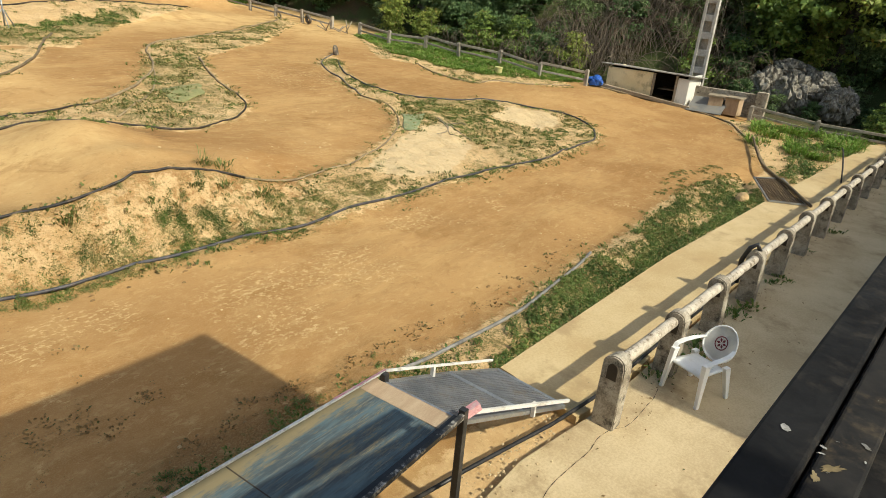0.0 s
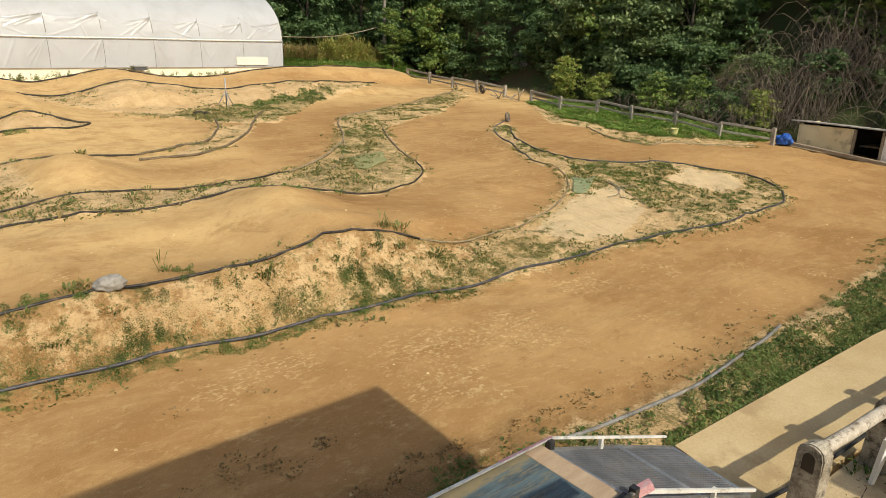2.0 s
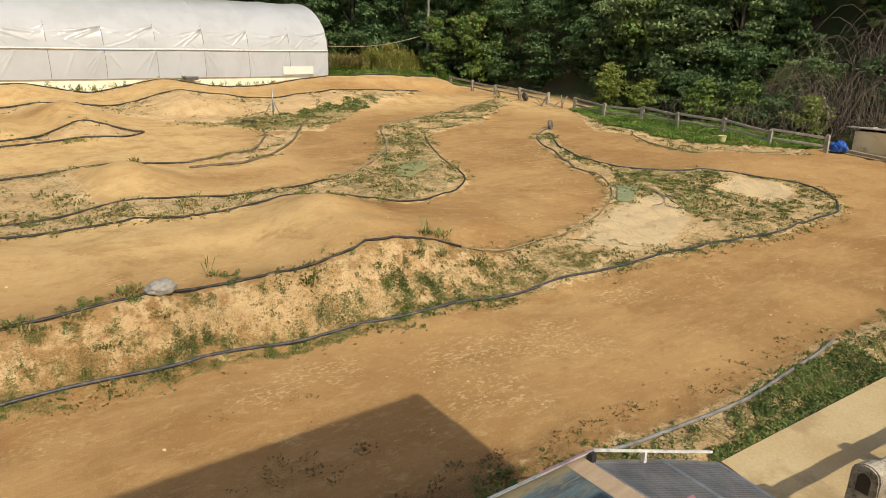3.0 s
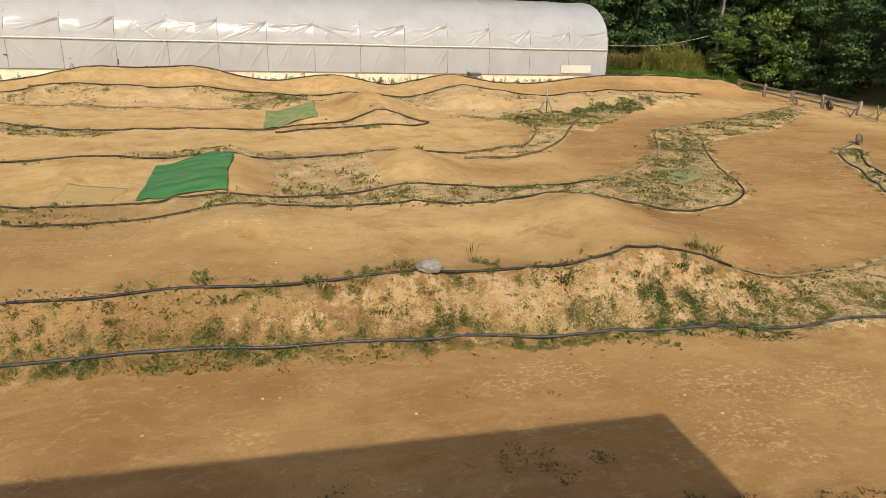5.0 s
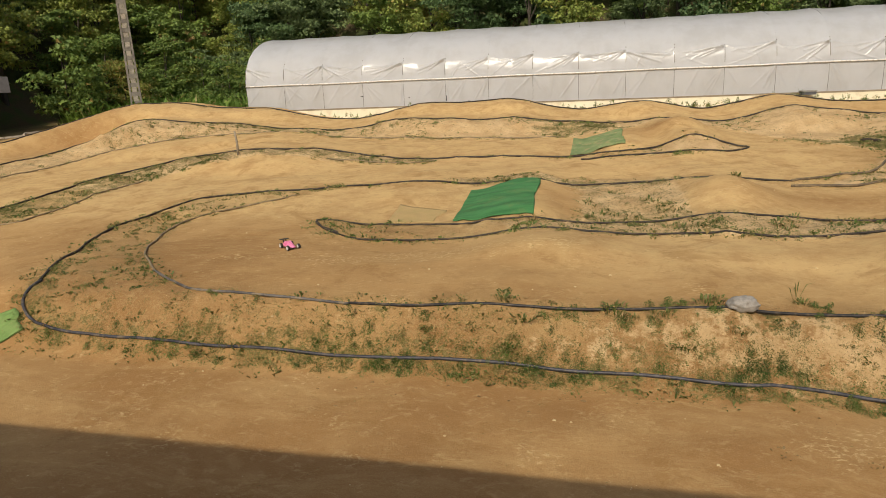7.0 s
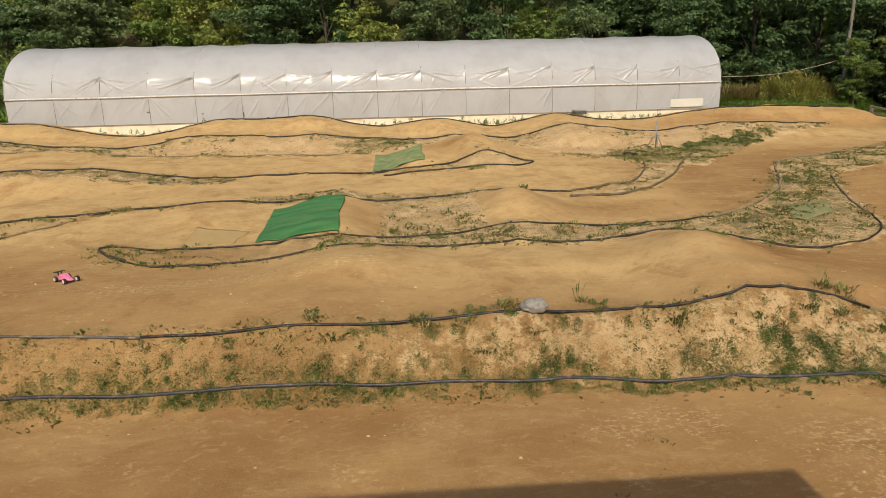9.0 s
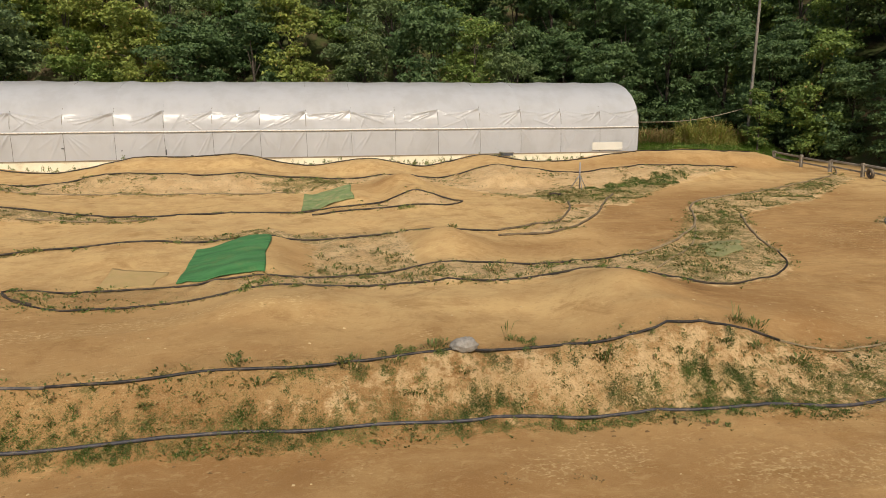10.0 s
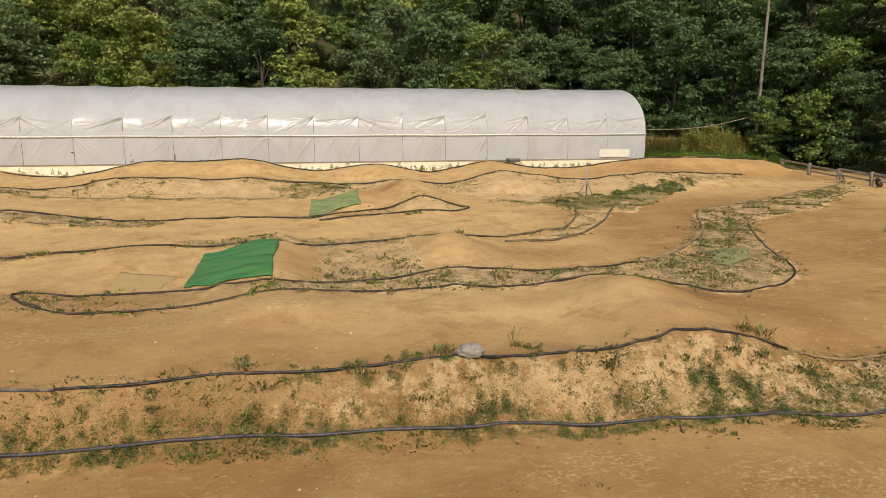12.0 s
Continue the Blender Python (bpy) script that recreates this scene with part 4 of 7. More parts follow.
def fold(lines, x, z):
    total = 0.0
    for x0, z0, x1, z1, amp, w in lines:
        dx, dz = (x1 - x0) * bay, z1 - z0
        px, pz = (x - x0) * bay, z - z0
        ln = math.hypot(dx, dz)
        t = max(0.0, min(1.0, (px * dx + pz * dz) / (ln * ln)))
        d = math.hypot(px - t * dx, pz - t * dz)
        total += amp * math.exp(-((d / w) ** 2)) * (1 - 0.5 * t) * min(1.0, 9 * t)
    return total


for b in range(BAYS):
    nx_ = 92
    us = list(np.linspace(0, 0.2, 52)) + list(np.linspace(0.2, 0.5, 16))[1:] + list(np.linspace(0.5, 1.0, 16))[1:]
    slack, tilt = crease.uniform(0.02, 0.06), crease.uniform(-3, 3)
    lines = creases()
    vs = []
    for u in us:
        y, z = hoop(u)
        y2, z2 = hoop(min(u + 0.004, 1.0))
        y1, z1 = hoop(max(u - 0.004, 0.0))
        ny_, nz_ = -(z2 - z1), (y2 - y1)
        ln = math.hypot(ny_, nz_) or 1
        hz = z - (GH_RAIL - GH_Z0)
        for i in range(nx_ + 1):
            v = i / nx_
            o = -slack * math.sin(math.pi * v) * (1 if u < 0.5 else 0.5)
            o += 0.03 * noise.noise(Vector(((b + v) * bay * 0.9, u * 9, 4.2))) * math.sin(math.pi * v) * (1 if u < 0.25 else 0.3)
            o += 0.007 * noise.noise(Vector(((b + v) * bay * 2.3 + hz * tilt, hz * 5, 1.7))) * (1 if u < 0.25 else 0.2)
            if u < 0.2:
                o += fold(lines, v, hz) + 0.02 * math.sin(math.pi * v) * math.exp(-((hz / 0.12) ** 2))
            vs.append(((b + v) * bay, y + ny_ / ln * o, z + nz_ / ln * o))
    w = nx_ + 1
    fs = [(j * w + i, j * w + i + 1, (j + 1) * w + i + 1, (j + 1) * w + i) for j in range(len(us) - 1) for i in range(nx_)]
    ob = new("roof_film", raw_mesh("roof_film", vs, fs, FILM, True))
    ob.parent = greenhouse
    # side sheet below the rail, hanging in soft folds
    for y_side, sign in ((0.0, 1), (GH_W, -1)):
        vs, rows_, cols = [], 48 if sign > 0 else 12, 76 if sign > 0 else 16
        drop = [(s, 1.17 + 0.05, min(max(s + (1 if s < 0.3 else -1) * crease.uniform(0.05, 0.5), 0), 1), crease.uniform(-0.1, 0.6), crease.uniform(0.012, 0.032), crease.uniform(0.026, 0.05)) for s in crease.choices((0.0, 1.0, 1.0, 0.5), k=crease.randint(3, 6))]
        for j in range(rows_ + 1):
            q = j / rows_
            for i in range(cols + 1):
                v = i / cols
                o = 0.015 * math.sin(math.pi * v) * math.sin(math.pi * q) + fold(drop, v, q * 1.17) * max(0.0, math.sin(math.pi * q)) ** 0.4
                vs.append(((b + v) * bay, y_side - sign * (0.012 + o), 0.5 + q * (GH_RAIL - GH_Z0 - 0.5)))
        w = cols + 1
        fs = [(j * w + i, j * w + i + 1, (j + 1) * w + i + 1, (j + 1) * w + i) for j in range(rows_) for i in range(cols)]
        ob = new("side_film", raw_mesh("side_film", vs, fs, FILM, True))
        ob.parent = greenhouse
for b in range(BAYS + 1):
    bm = bmesh.new()
    ring = [(b * bay, 0.05, -0.1), (b * bay, 0.05, 0.8)] + [(b * bay, hoop(k / 28)[0] * 0.985 + 0.06, hoop(k / 28)[1] - 0.05) for k in range(29)] + [(b * bay, GH_W - 0.05, 0.8), (b * bay, GH_W - 0.05, -0.1)]
    tube(bm, ring, 0.03, 6)
    part("hoop", bm, STEEL, greenhouse, smooth=True)
    bm = bmesh.new()
    top_ = 17 + (b * 7) % 9
    tube(bm, [(b * bay, hoop(k / 60)[0] - 0.004, hoop(k / 60)[1] + 0.004) for k in range(top_, 61)], 0.0055, 5)
    part("seam", bm, GREY_PANEL if b % 4 != 2 else WHITE_BAR, greenhouse, "thin seam where the film lies on a hoop", smooth=True)
    bm = bmesh.new()
    tube(bm, [(b * bay, hoop(k / 200)[0] - 0.014, hoop(k / 200)[1]) for k in range(8 - 2 * (b % 3), 19 + 2 * (b % 2))], 0.011, 5)
    part("clip", bm, OLD_POLE if b % 3 else FENCE_MAT, greenhouse, "grey hoop clip holding the film", smooth=True)
    for k, u in ((0, 0.112), (1, 0.128)):
        if (b + k) % 3:
            bm = bmesh.new()
            tube(bm, [(b * bay, hoop(u)[0] - 0.012, hoop(u)[1]), (b * bay, hoop(u + 0.004)[0] - 0.012, hoop(u + 0.004)[1])], 0.016, 6)
            part("button", bm, OLD_POLE, greenhouse, "dark film button")
    bm = bmesh.new()
    tube(bm, [(b * bay, -0.016, 0.55), (b * bay + 0.01, -0.018, 1.0), (b * bay, -0.016, GH_RAIL - GH_Z0 - 0.05)], 0.008, 5)
    part("upright", bm, GREY_PANEL, greenhouse, "grey upright showing behind the side film", smooth=True)
for x_, z_, w_, h_ in ((5.65, 1.02, 0.13, 0.035), (9.62, 0.72, 0.035, 0.22), (10.6, 0.66, 0.10, 0.03), (12.1, 0.67, 0.04, 0.03), (7.9, 0.9, 0.06, 0.03)):
    block("tear", (x_, -0.062, z_), (x_ + w_, -0.05, z_ + h_), DARK_ROOF, greenhouse, "dark tear in the side film", 0.003)
for y_side in (-0.05, GH_W + 0.05):
    bm = bmesh.new()
    tube(bm, [(x * bay, y_side, GH_RAIL - GH_Z0 + 0.008 * math.sin(x * 2.1)) for x in np.linspace(0, BAYS, 60)], 0.032, 8)
    part("side_rail", bm, WHITE_BAR, greenhouse, "white rail that clamps the film", smooth=True)
    bm = bmesh.new()
    beam(bm, (0, y_side, 0.52), (BAYS * bay, y_side, 0.52), 0.05, 0.06)
    part("base_board", bm, OLD_WOOD, greenhouse, "dark timber base board")
    bm = bmesh.new()
    box(bm, (0, y_side - 0.012, -0.2), (BAYS * bay, y_side + 0.012, 0.49))
    part("skirt", bm, SKIRT, greenhouse, "cream sheet skirt at the foot")
for x_end in (-0.02, BAYS * bay + 0.02):
    bm = bmesh.new()
    outline = [(0.03, -0.15)] + [(hoop(k / 30)[0], hoop(k / 30)[1] - 0.01) for k in range(31)] + [(GH_W - 0.03, -0.15)]
    mid_ = bm.verts.new((x_end, GH_W / 2, 1.2))
    ring = [bm.verts.new((x_end + 0.03 * math.sin(k * 2.7), y, z)) for k, (y, z) in enumerate(outline)]
    for a, b2 in zip(ring, ring[1:] + ring[:1]):
        bm.faces.new((mid_, a, b2))
    part("end_film", bm, FILM, greenhouse, "film end wall")
bm = bmesh.new()
box(bm, (28.4, -0.075, 0.62), (29.9, -0.06, 0.98))
part("patch", bm, PALE_PATCH, greenhouse, "cream repair patch on the side film", 0.004)

# crates beside the tunnel
for x, w, d, h, m in ((8.35, 0.52, 0.36, 0.16, DARK_ROOF),):
    crate = thing("crate", "small dark plastic crate lying against the greenhouse", "crate", (x, 28.62, 2.12), 6)
    block("body", (-w / 2, -d / 2, 0), (w / 2, d / 2, h * 0.7), m, crate, bevel=0.01)
    block("rim", (-w / 2 - 0.02, -d / 2 - 0.02, h * 0.7 + 0.002), (w / 2 + 0.02, d / 2 + 0.02, h), SHEET_ROOF, crate, bevel=0.01)


# ---- fence along the right-hand bank: posts and two rails ----
def far_fence(name, label, posts, tall):
    fence = thing(name, label, "fence")
    for i, (x, y) in enumerate(posts):
        z, t = float(ground_z(x, y)), tall * (1 + 0.06 * math.sin(i * 2.3))
        m = pose(x, y, z - 0.1, 2 * math.sin(i * 1.7), 2 * math.cos(i * 2.9), 3 * math.sin(i))
        bm = bmesh.new()
        box(bm, (-0.058, -0.06, 0), (0.058, 0.06, t + 0.06), m)
        box(bm, (-0.045, -0.048, t + 0.06), (0.045, 0.048, t + 0.09), m)
        part("post", bm, FENCE_MAT, fence, bevel=0.012)
        if i:
            x0, y0 = posts[i - 1]
            z0 = float(ground_z(x0, y0))
            for k, q in enumerate((0.86, 0.42)):
                bm = bmesh.new()
                beam(bm, (x0, y0, z0 + t * q - 0.02 * math.sin(i + k)), (x, y, z + t * q - 0.05), 0.05, 0.085 if k == 0 else 0.07)
                part("rail", bm, FENCE_MAT, fence, bevel=0.01)
    return fence


far_fence("concrete_fence", "grey weathered concrete post-and-rail fence below the wooded bank", [(21.6, 28.2), (21.5, 26.2), (21.45, 24.4), (21.5, 22.7), (21.6, 21.0)], 0.55)
far_fence("concrete_fence", "grey weathered concrete post-and-rail fence above the grass verge", [(21.5, 19.3), (21.4, 17.6), (21.6, 15.9), (21.6, 14.3), (21.8, 12.6), (21.8, 10.9), (22.2, 9.25)], 0.55)
far_fence("concrete_fence", "grey concrete rail fence beside the last corner", [(23.2, 3.9), (23.2, 1.95), (23.3, 0.0), (23.4, -1.9)], 0.5)
far_fence("concrete_fence", "pale rail fence at the far end of the outer lane", [(-26.5, 21.6), (-24.9, 22.8), (-23.8, 24.0), (-23.0, 25.6)], 0.5)

# poles dumped at the fence corner
heap = thing("pole_heap", "loose bleached poles leaning in a heap at the fence", "poles", (21.3, 20.1, float(ground_z(21.3, 20.1))))
rp = random.Random(8)
for k in range(9):
    bm = bmesh.new()
    a = Vector((rp.uniform(-0.5, 0.4), rp.uniform(-0.6, 0.6), 0.02))
    tube(bm, [a, a + Vector((rp.uniform(-0.5, 0.5), rp.uniform(-0.6, 0.6), rp.uniform(0.15, 0.6)))], 0.022, 6)
    part("pole", bm, OLD_WOOD, heap, smooth=True)


# ---- old tyre lying at an edging's end ----
def tyre(at, turn, lean=0.0):
    ob = thing("tyre", "worn black tyre at the end of an edging hose", "tyre", at, turn, "loose tyres")
    bm = bmesh.new()
    n_, m_ = 28, 10
    rings = []
    for i in range(n_):
        a = 2 * math.pi * i / n_
        rings.append([bm.verts.new(((0.145 + 0.065 * math.cos(b)) * math.cos(a), (0.145 + 0.065 * math.cos(b)) * math.sin(a), 0.065 + 0.065 * math.sin(b) * (1.0 + 0.1 * (i % 2)))) for b in (2 * math.pi * k / m_ for k in range(m_))])
    for i in range(n_):
        for k in range(m_):
            bm.faces.new((rings[i][k], rings[(i + 1) % n_][k], rings[(i + 1) % n_][(k + 1) % m_], rings[i][(k + 1) % m_]))
    if lean:
        bmesh.ops.transform(bm, matrix=pose(0, 0, 0.15, lean), verts=bm.verts)
    part("casing", bm, DUSTY_TYRE, ob, smooth=True)
    return ob


tyre((16.6, 16.0, float(ground_z(16.6, 16.0)) - 0.07), 35, 78)
tyre((21.2, 22.1, float(ground_z(21.2, 22.1)) + 0.06), 80, 80)

# ---- shelter below the bank: rendered panel, open bay, sheet roof ----
shelter = thing("shelter", "low cream-rendered shelter with an open dark bay and sheet roof", "shed", (23.0, 5.95, 0.15))
block("front_wall", (0, 1.25, 0), (0.09, 2.88, 0.98), CREAM, shelter, "cream rendered front panel", 0.006)
block("side_wall", (0, 0, 0), (0.09, 0.38, 0.92), WHITE_WALL, shelter, "whitewashed end panel", 0.006)
block("side_wall", (0.10, 0.0, 0), (1.5, 0.09, 0.98), WHITE_WALL, shelter, bevel=0.006)
block("side_wall", (0.10, 2.79, 0), (1.5, 2.88, 1.0), CREAM, shelter, bevel=0.006)
block("back_wall", (1.5, 0, 0), (1.58, 2.88, 0.92), INSIDE, shelter, bevel=0.006)
block("floor_slab", (0.1, 0.1, -0.1), (1.49, 2.78, 0.03), CONCRETE, shelter, bevel=0.006)
block("shelf", (0.6, 0.4, 0.4), (1.45, 1.2, 0.44), OLD_WOOD, shelter, bevel=0.004)
for y in (0.39, 1.17):
    block("door_post", (-0.01, y, 0.0), (0.08, y + 0.07, 0.97), OLD_WOOD, shelter, bevel=0.005)
bm = bmesh.new()
for k in range(20):
    y = -0.15 + k * 0.165
    box(bm, (-0.08, y, 0), (1.7, y + 0.163, 0.026 + 0.010 * (k % 2)), Matrix.Translation((0, 0, 1.0)) @ pose(0, 0, 0, 0, 4.6, 0) @ pose(0, 0, 0, 1.2))
part("roof", bm, SHEET_ROOF, shelter, "grey sheet roof")
# beam at its foot, hive boxes and slab beside it
kerb = thing("timber_kerb", "long grey timber laid along the foot of the shelter", "timber", (0, 0, 0))
bm = bmesh.new()
beam(bm, (22.75, 8.95, float(ground_z(22.75, 8.95)) + 0.06), (22.72, 5.7, float(ground_z(22.72, 5.7)) + 0.06), 0.12, 0.12)
part("timber", bm, OLD_WOOD, kerb, bevel=0.01)
slab = thing("leaning_slab", "grey sheet panel leaning low against concrete blocks", "panel", (22.7, 5.3, 0.16))
block("sheet", (-0.1, -0.62, 0.02), (0.9, 0.5, 0.05), GREY_PANEL, slab, bevel=0.004, m=pose(0, 0, 0, 0, -22, 0))
block("support", (0.5, -0.5, -0.1), (0.8, 0.4, 0.2), CONCRETE, slab, bevel=0.01)
for k, (x, y, t) in enumerate(((23.3, 5.05, 8), (23.4, 4.5, -6))):
    hive = thing("hive_box", "weathered wooden beehive box with a flat lid", "beehive", (x, y, 0.12), t, "hive boxes")
    block("body", (-0.24, -0.22, 0.0), (0.24, 0.22, 0.52), RAW_PLY, hive, bevel=0.01)
    block("lid", (-0.28, -0.26, 0.524), (0.28, 0.26, 0.58), OLD_WOOD, hive, bevel=0.01)
low_wall = thing("low_wall", "low grey concrete wall with a stout end post", "wall")
block("wall", (23.9, 3.95, 0.0), (24.05, 6.0, 0.82), CONCRETE, low_wall, bevel=0.012)
block("end_post", (23.7, 3.6, 0.0), (24.0, 3.94, 0.92), CONCRETE, low_wall, "stout concrete end post", 0.02)

bm = bmesh.new()
bmesh.ops.create_icosphere(bm, subdivisions=4, radius=1)
for v in bm.verts:
    c = v.co.copy()
    d = 1 + 0.30 * noise.noise(c * 1.6) + 0.22 * (0.4 - abs(noise.noise(Vector((c.x * 2.2, c.y * 4.5, c.z * 2.2)))))
    v.co = Vector((c.x * 0.2, c.y * 0.26, max(c.z, -0.5) * 0.21)) * d
tarpaulin = part("tarpaulin", bm, BLUE)
tarpaulin.location = (22.55, 9.05, float(ground_z(22.55, 9.05)) + 0.17)
tagged(tarpaulin, "crumpled blue tarpaulin bundled behind the fence", "tarpaulin")

bucket = thing("bucket", "pale yellow plastic tub lying on the grass verge", "bucket", (20.35, 11.75, float(ground_z(20.35, 11.75))))
bm = bmesh.new()
rings = [[bm.verts.new((r * math.cos(a), r * math.sin(a), z)) for a in (2 * math.pi * k / 20 for k in range(20))] for r, z in ((0.11, 0), (0.125, 0.12), (0.135, 0.24), (0.145, 0.25), (0.125, 0.25), (0.105, 0.03))]
for a, b in zip(rings, rings[1:]):
    for k in range(20):
        bm.faces.new((a[k], a[(k + 1) % 20], b[(k + 1) % 20], b[k]))
bm.faces.new(rings[0][::-1]), bm.faces.new(rings[-1])
part("tub", bm, BUCKET, bucket, smooth=True)


# ---- poles ----
PYLON_MAT = plain("pale_cast_concrete", (0.36, 0.34, 0.31), (0.52, 0.50, 0.46), 0.9, coarse=1.5, fine=30, dirt=(0.2, 0.18, 0.15), amount=0.5)


def pylon(at, w0, w1, tall, holes, turn=0.0, material=PYLON_MAT):
    ob = thing("concrete_pylon", "tall concrete power pole with a ladder of recesses", "pylon", at, turn)
    bm = bmesh.new()
    n = holes
    for i, sgn in enumerate((-1, 1)):
        beam(bm, (0, sgn * (w0 / 2 - 0.05), -0.5), (0, sgn * (w1 / 2 - 0.04), tall), 0.1, 0.22, (1, 0, 0))
    part("shaft", bm, material, ob, bevel=0.01)
    for i in range(n):
        z = tall * (i + 0.5) / n
        w = (w0 + (w1 - w0) * z / tall) / 2 - 0.09
        block("rung", (-0.085, -w, z - 0.11), (0.085, w, z + 0.11), material, ob, bevel=0.01)
    block("web", (0.02, -w1 / 2 + 0.05, -0.5), (0.07, w1 / 2 - 0.05, tall), FENCE_MAT, ob, bevel=0.0)
    return ob


pylon((24.75, 6.2, 0.4), 0.52, 0.34, 11.0, 19)


def timber_pole(at, tall, lean, r):
    ob = thing("utility_pole", "grey weathered pole standing among the trees", "pole", at)
    bm = bmesh.new()
    tube(bm, [(lean * k / 8, 0.01 * math.sin(k), tall * k / 8) for k in range(9)], r, 12, [r * (1 - 0.04 * k) for k in range(9)])
    part("shaft", bm, OLD_POLE, ob, smooth=True)
    bm = bmesh.new()
    box(bm, (-0.02, -r - 0.02, tall * 0.3), (0.02, -r + 0.02, tall * 0.3 + 0.3))
    part("plate", bm, STEEL, ob, bevel=0.003)
    return ob


pylon((-23.3, 31, float(ground_z(-23.3, 31)) - 0.1), 0.60, 0.34, 10.0, 22, -52, OLD_POLE)
timber_pole((22.1, 31, float(ground_z(22.1, 31)) - 0.1), 11.0, 0.22, 0.085)
bm = bmesh.new()
tube(bm, [(14.95 + 7.1 * k / 14, 29.1 + 1.9 * k / 14, 3.55 + 0.72 * k / 14 - 0.25 * math.sin(math.pi * k / 14)) for k in range(15)], 0.02, 6)
tagged(part("cable", bm, OLD_WOOD, smooth=True), "slack pale cable strung from the greenhouse to a pole", "cable")

# ---- white outbuilding with a dark roof at the left edge ----
hut = thing("outbuilding", "white walled outbuilding under a dark corrugated roof", "building", (-25.55, 25.5, 1.4), 46)
block("wall", (-6, 0.3, -0.8), (-1.25, 4.0, 2.12), WHITE_WALL, hut, bevel=0.02)
bm = bmesh.new()
for k in range(33):
    box(bm, (-6.3 + k * 0.19, -0.2, 2.80), (-6.3 + k * 0.19 + 0.187, 4.4, 2.85 + 0.03 * (k % 2)))
part("roof", bm, DARK_ROOF, hut, "dark corrugated roof")
block("fascia", (-6.3, -0.26, 2.15), (0.0, -0.21, 2.84), DARK_ROOF, hut, "dark roof edge", 0.01)

# ---- rocks on the right-hand bank ----
def boulder(at, size, seed, label, material):
    bm = bmesh.new()
    bmesh.ops.create_icosphere(bm, subdivisions=5 if size[0] > 0.4 else 4, radius=1)
    for v in bm.verts:
        c = v.co.copy()
        d = 0.30 * noise.noise(c * 1.1 + Vector((seed, 0, 0))) * (1 if size[0] > 0.4 else 0.4) + 0.16 * noise.noise(c * 2.7 + Vector((0, seed, 0))) + 0.06 * noise.noise(c * 7 + Vector((0, 0, seed)))
        d += 0.10 * abs(noise.noise(c * 2.0 + Vector((seed, seed, 0))))
        if size[0] > 0.4:
            s_ = Vector((c.x * 3.2, c.y * 3.2, c.z * 1.3))
            d += 0.22 * (0.35 - abs(noise.noise(s_ + Vector((seed, 2, 1))))) + 0.14 * (0.3 - abs(noise.noise(s_ * 2.4 + Vector((1, seed, 5)))))
            near = noise.voronoi(Vector((c.x * 2.1, c.y * 2.1, c.z * 1.6)) + Vector((seed, seed, 3)))[0]
            d += 0.10 * near[0] - 0.22 * max(0.0, 1 - (near[1] - near[0]) / 0.16)
        v.co = Vector((c.x * size[0], c.y * size[1], c.z * size[2])) * (1 + d)
    ob = part("boulder", bm, material, smooth=size[0] < 0.4)
    ob.location = at
    return tagged(ob, label, "rock")


for k, (x, y, z, a, b, c) in enumerate(((27.4, 4.3, 0.7, 0.55, 0.6, 0.72), (27.3, 3.4, 0.6, 0.55, 0.6, 0.72), (27.9, 2.7, 0.95, 0.6, 0.6, 0.5), (26.7, 1.75, 0.5, 0.45, 0.55, 0.6), (28.3, 3.7, 1.35, 0.7, 0.7, 0.4), (27.6, 22, 2.6, 1.0, 1.4, 0.8), (26.9, 24.5, 2.4, 0.9, 1.3, 0.8), (27.0, 19.5, 2.0, 0.8, 1.0, 0.7))):
    boulder((x, y, z), (a, b, c), k * 3.7 + 1, "pale fissured limestone outcrop on the wooded bank", ROCK)
boulder((1.63, 7.32, float(ground_z(1.63, 7.32)) + 0.05), (0.17, 0.11, 0.095), 41.5, "smooth grey boulder lying on the edging hose", STONE)


# ---- turf carpets on the jumps ----
def carpet(name, corners, label, material, n=44, lift=0.02, wave=0.008):
    """A sheet of turf draped on the ground between four corners (anticlockwise)."""
    a, b, c, d = (np.array(p, float) for p in corners)
    u, v = np.meshgrid(np.linspace(0, 1, n), np.linspace(0, 1, n))
    p = a * ((1 - u) * (1 - v))[..., None] + b * (u * (1 - v))[..., None] + c * (u * v)[..., None] + d * ((1 - u) * v)[..., None]
    p[..., 0] += 0.03 * np.sin(v * 9 + 1) * (u > 0.99)
    p[..., 1] += 0.03 * np.sin(u * 7 + 2) * (v < 0.01)
    z = ground_z(p[..., 0], p[..., 1]) + lift + wave * (np.sin(u * 14 + v * 5) * np.sin(v * 11 + u * 3) + 1.2 * np.abs(np.sin(v * 17 + 2.2 * np.sin(u * 3.1))) * (0.3 + u))
    vs = np.concatenate([np.dstack([p, z]).reshape(-1, 3), np.dstack([p, z - 0.012]).reshape(-1, 3)])
    i = np.arange(n * n).reshape(n, n)
    top = np.stack([i[:-1, :-1], i[:-1, 1:], i[1:, 1:], i[1:, :-1]], -1).reshape(-1, 4)
    edge = np.concatenate([i[0, :], i[1:, -1], i[-1, -2::-1], i[-2:0:-1, 0]])
    rim = np.stack([edge, edge + n * n, np.roll(edge, -1) + n * n, np.roll(edge, -1)], -1)
    me = raw_mesh(name, vs, np.concatenate([top, top[:, ::-1] + n * n, rim]), material, True)
    return tagged(new(name, me), label, "carpet")


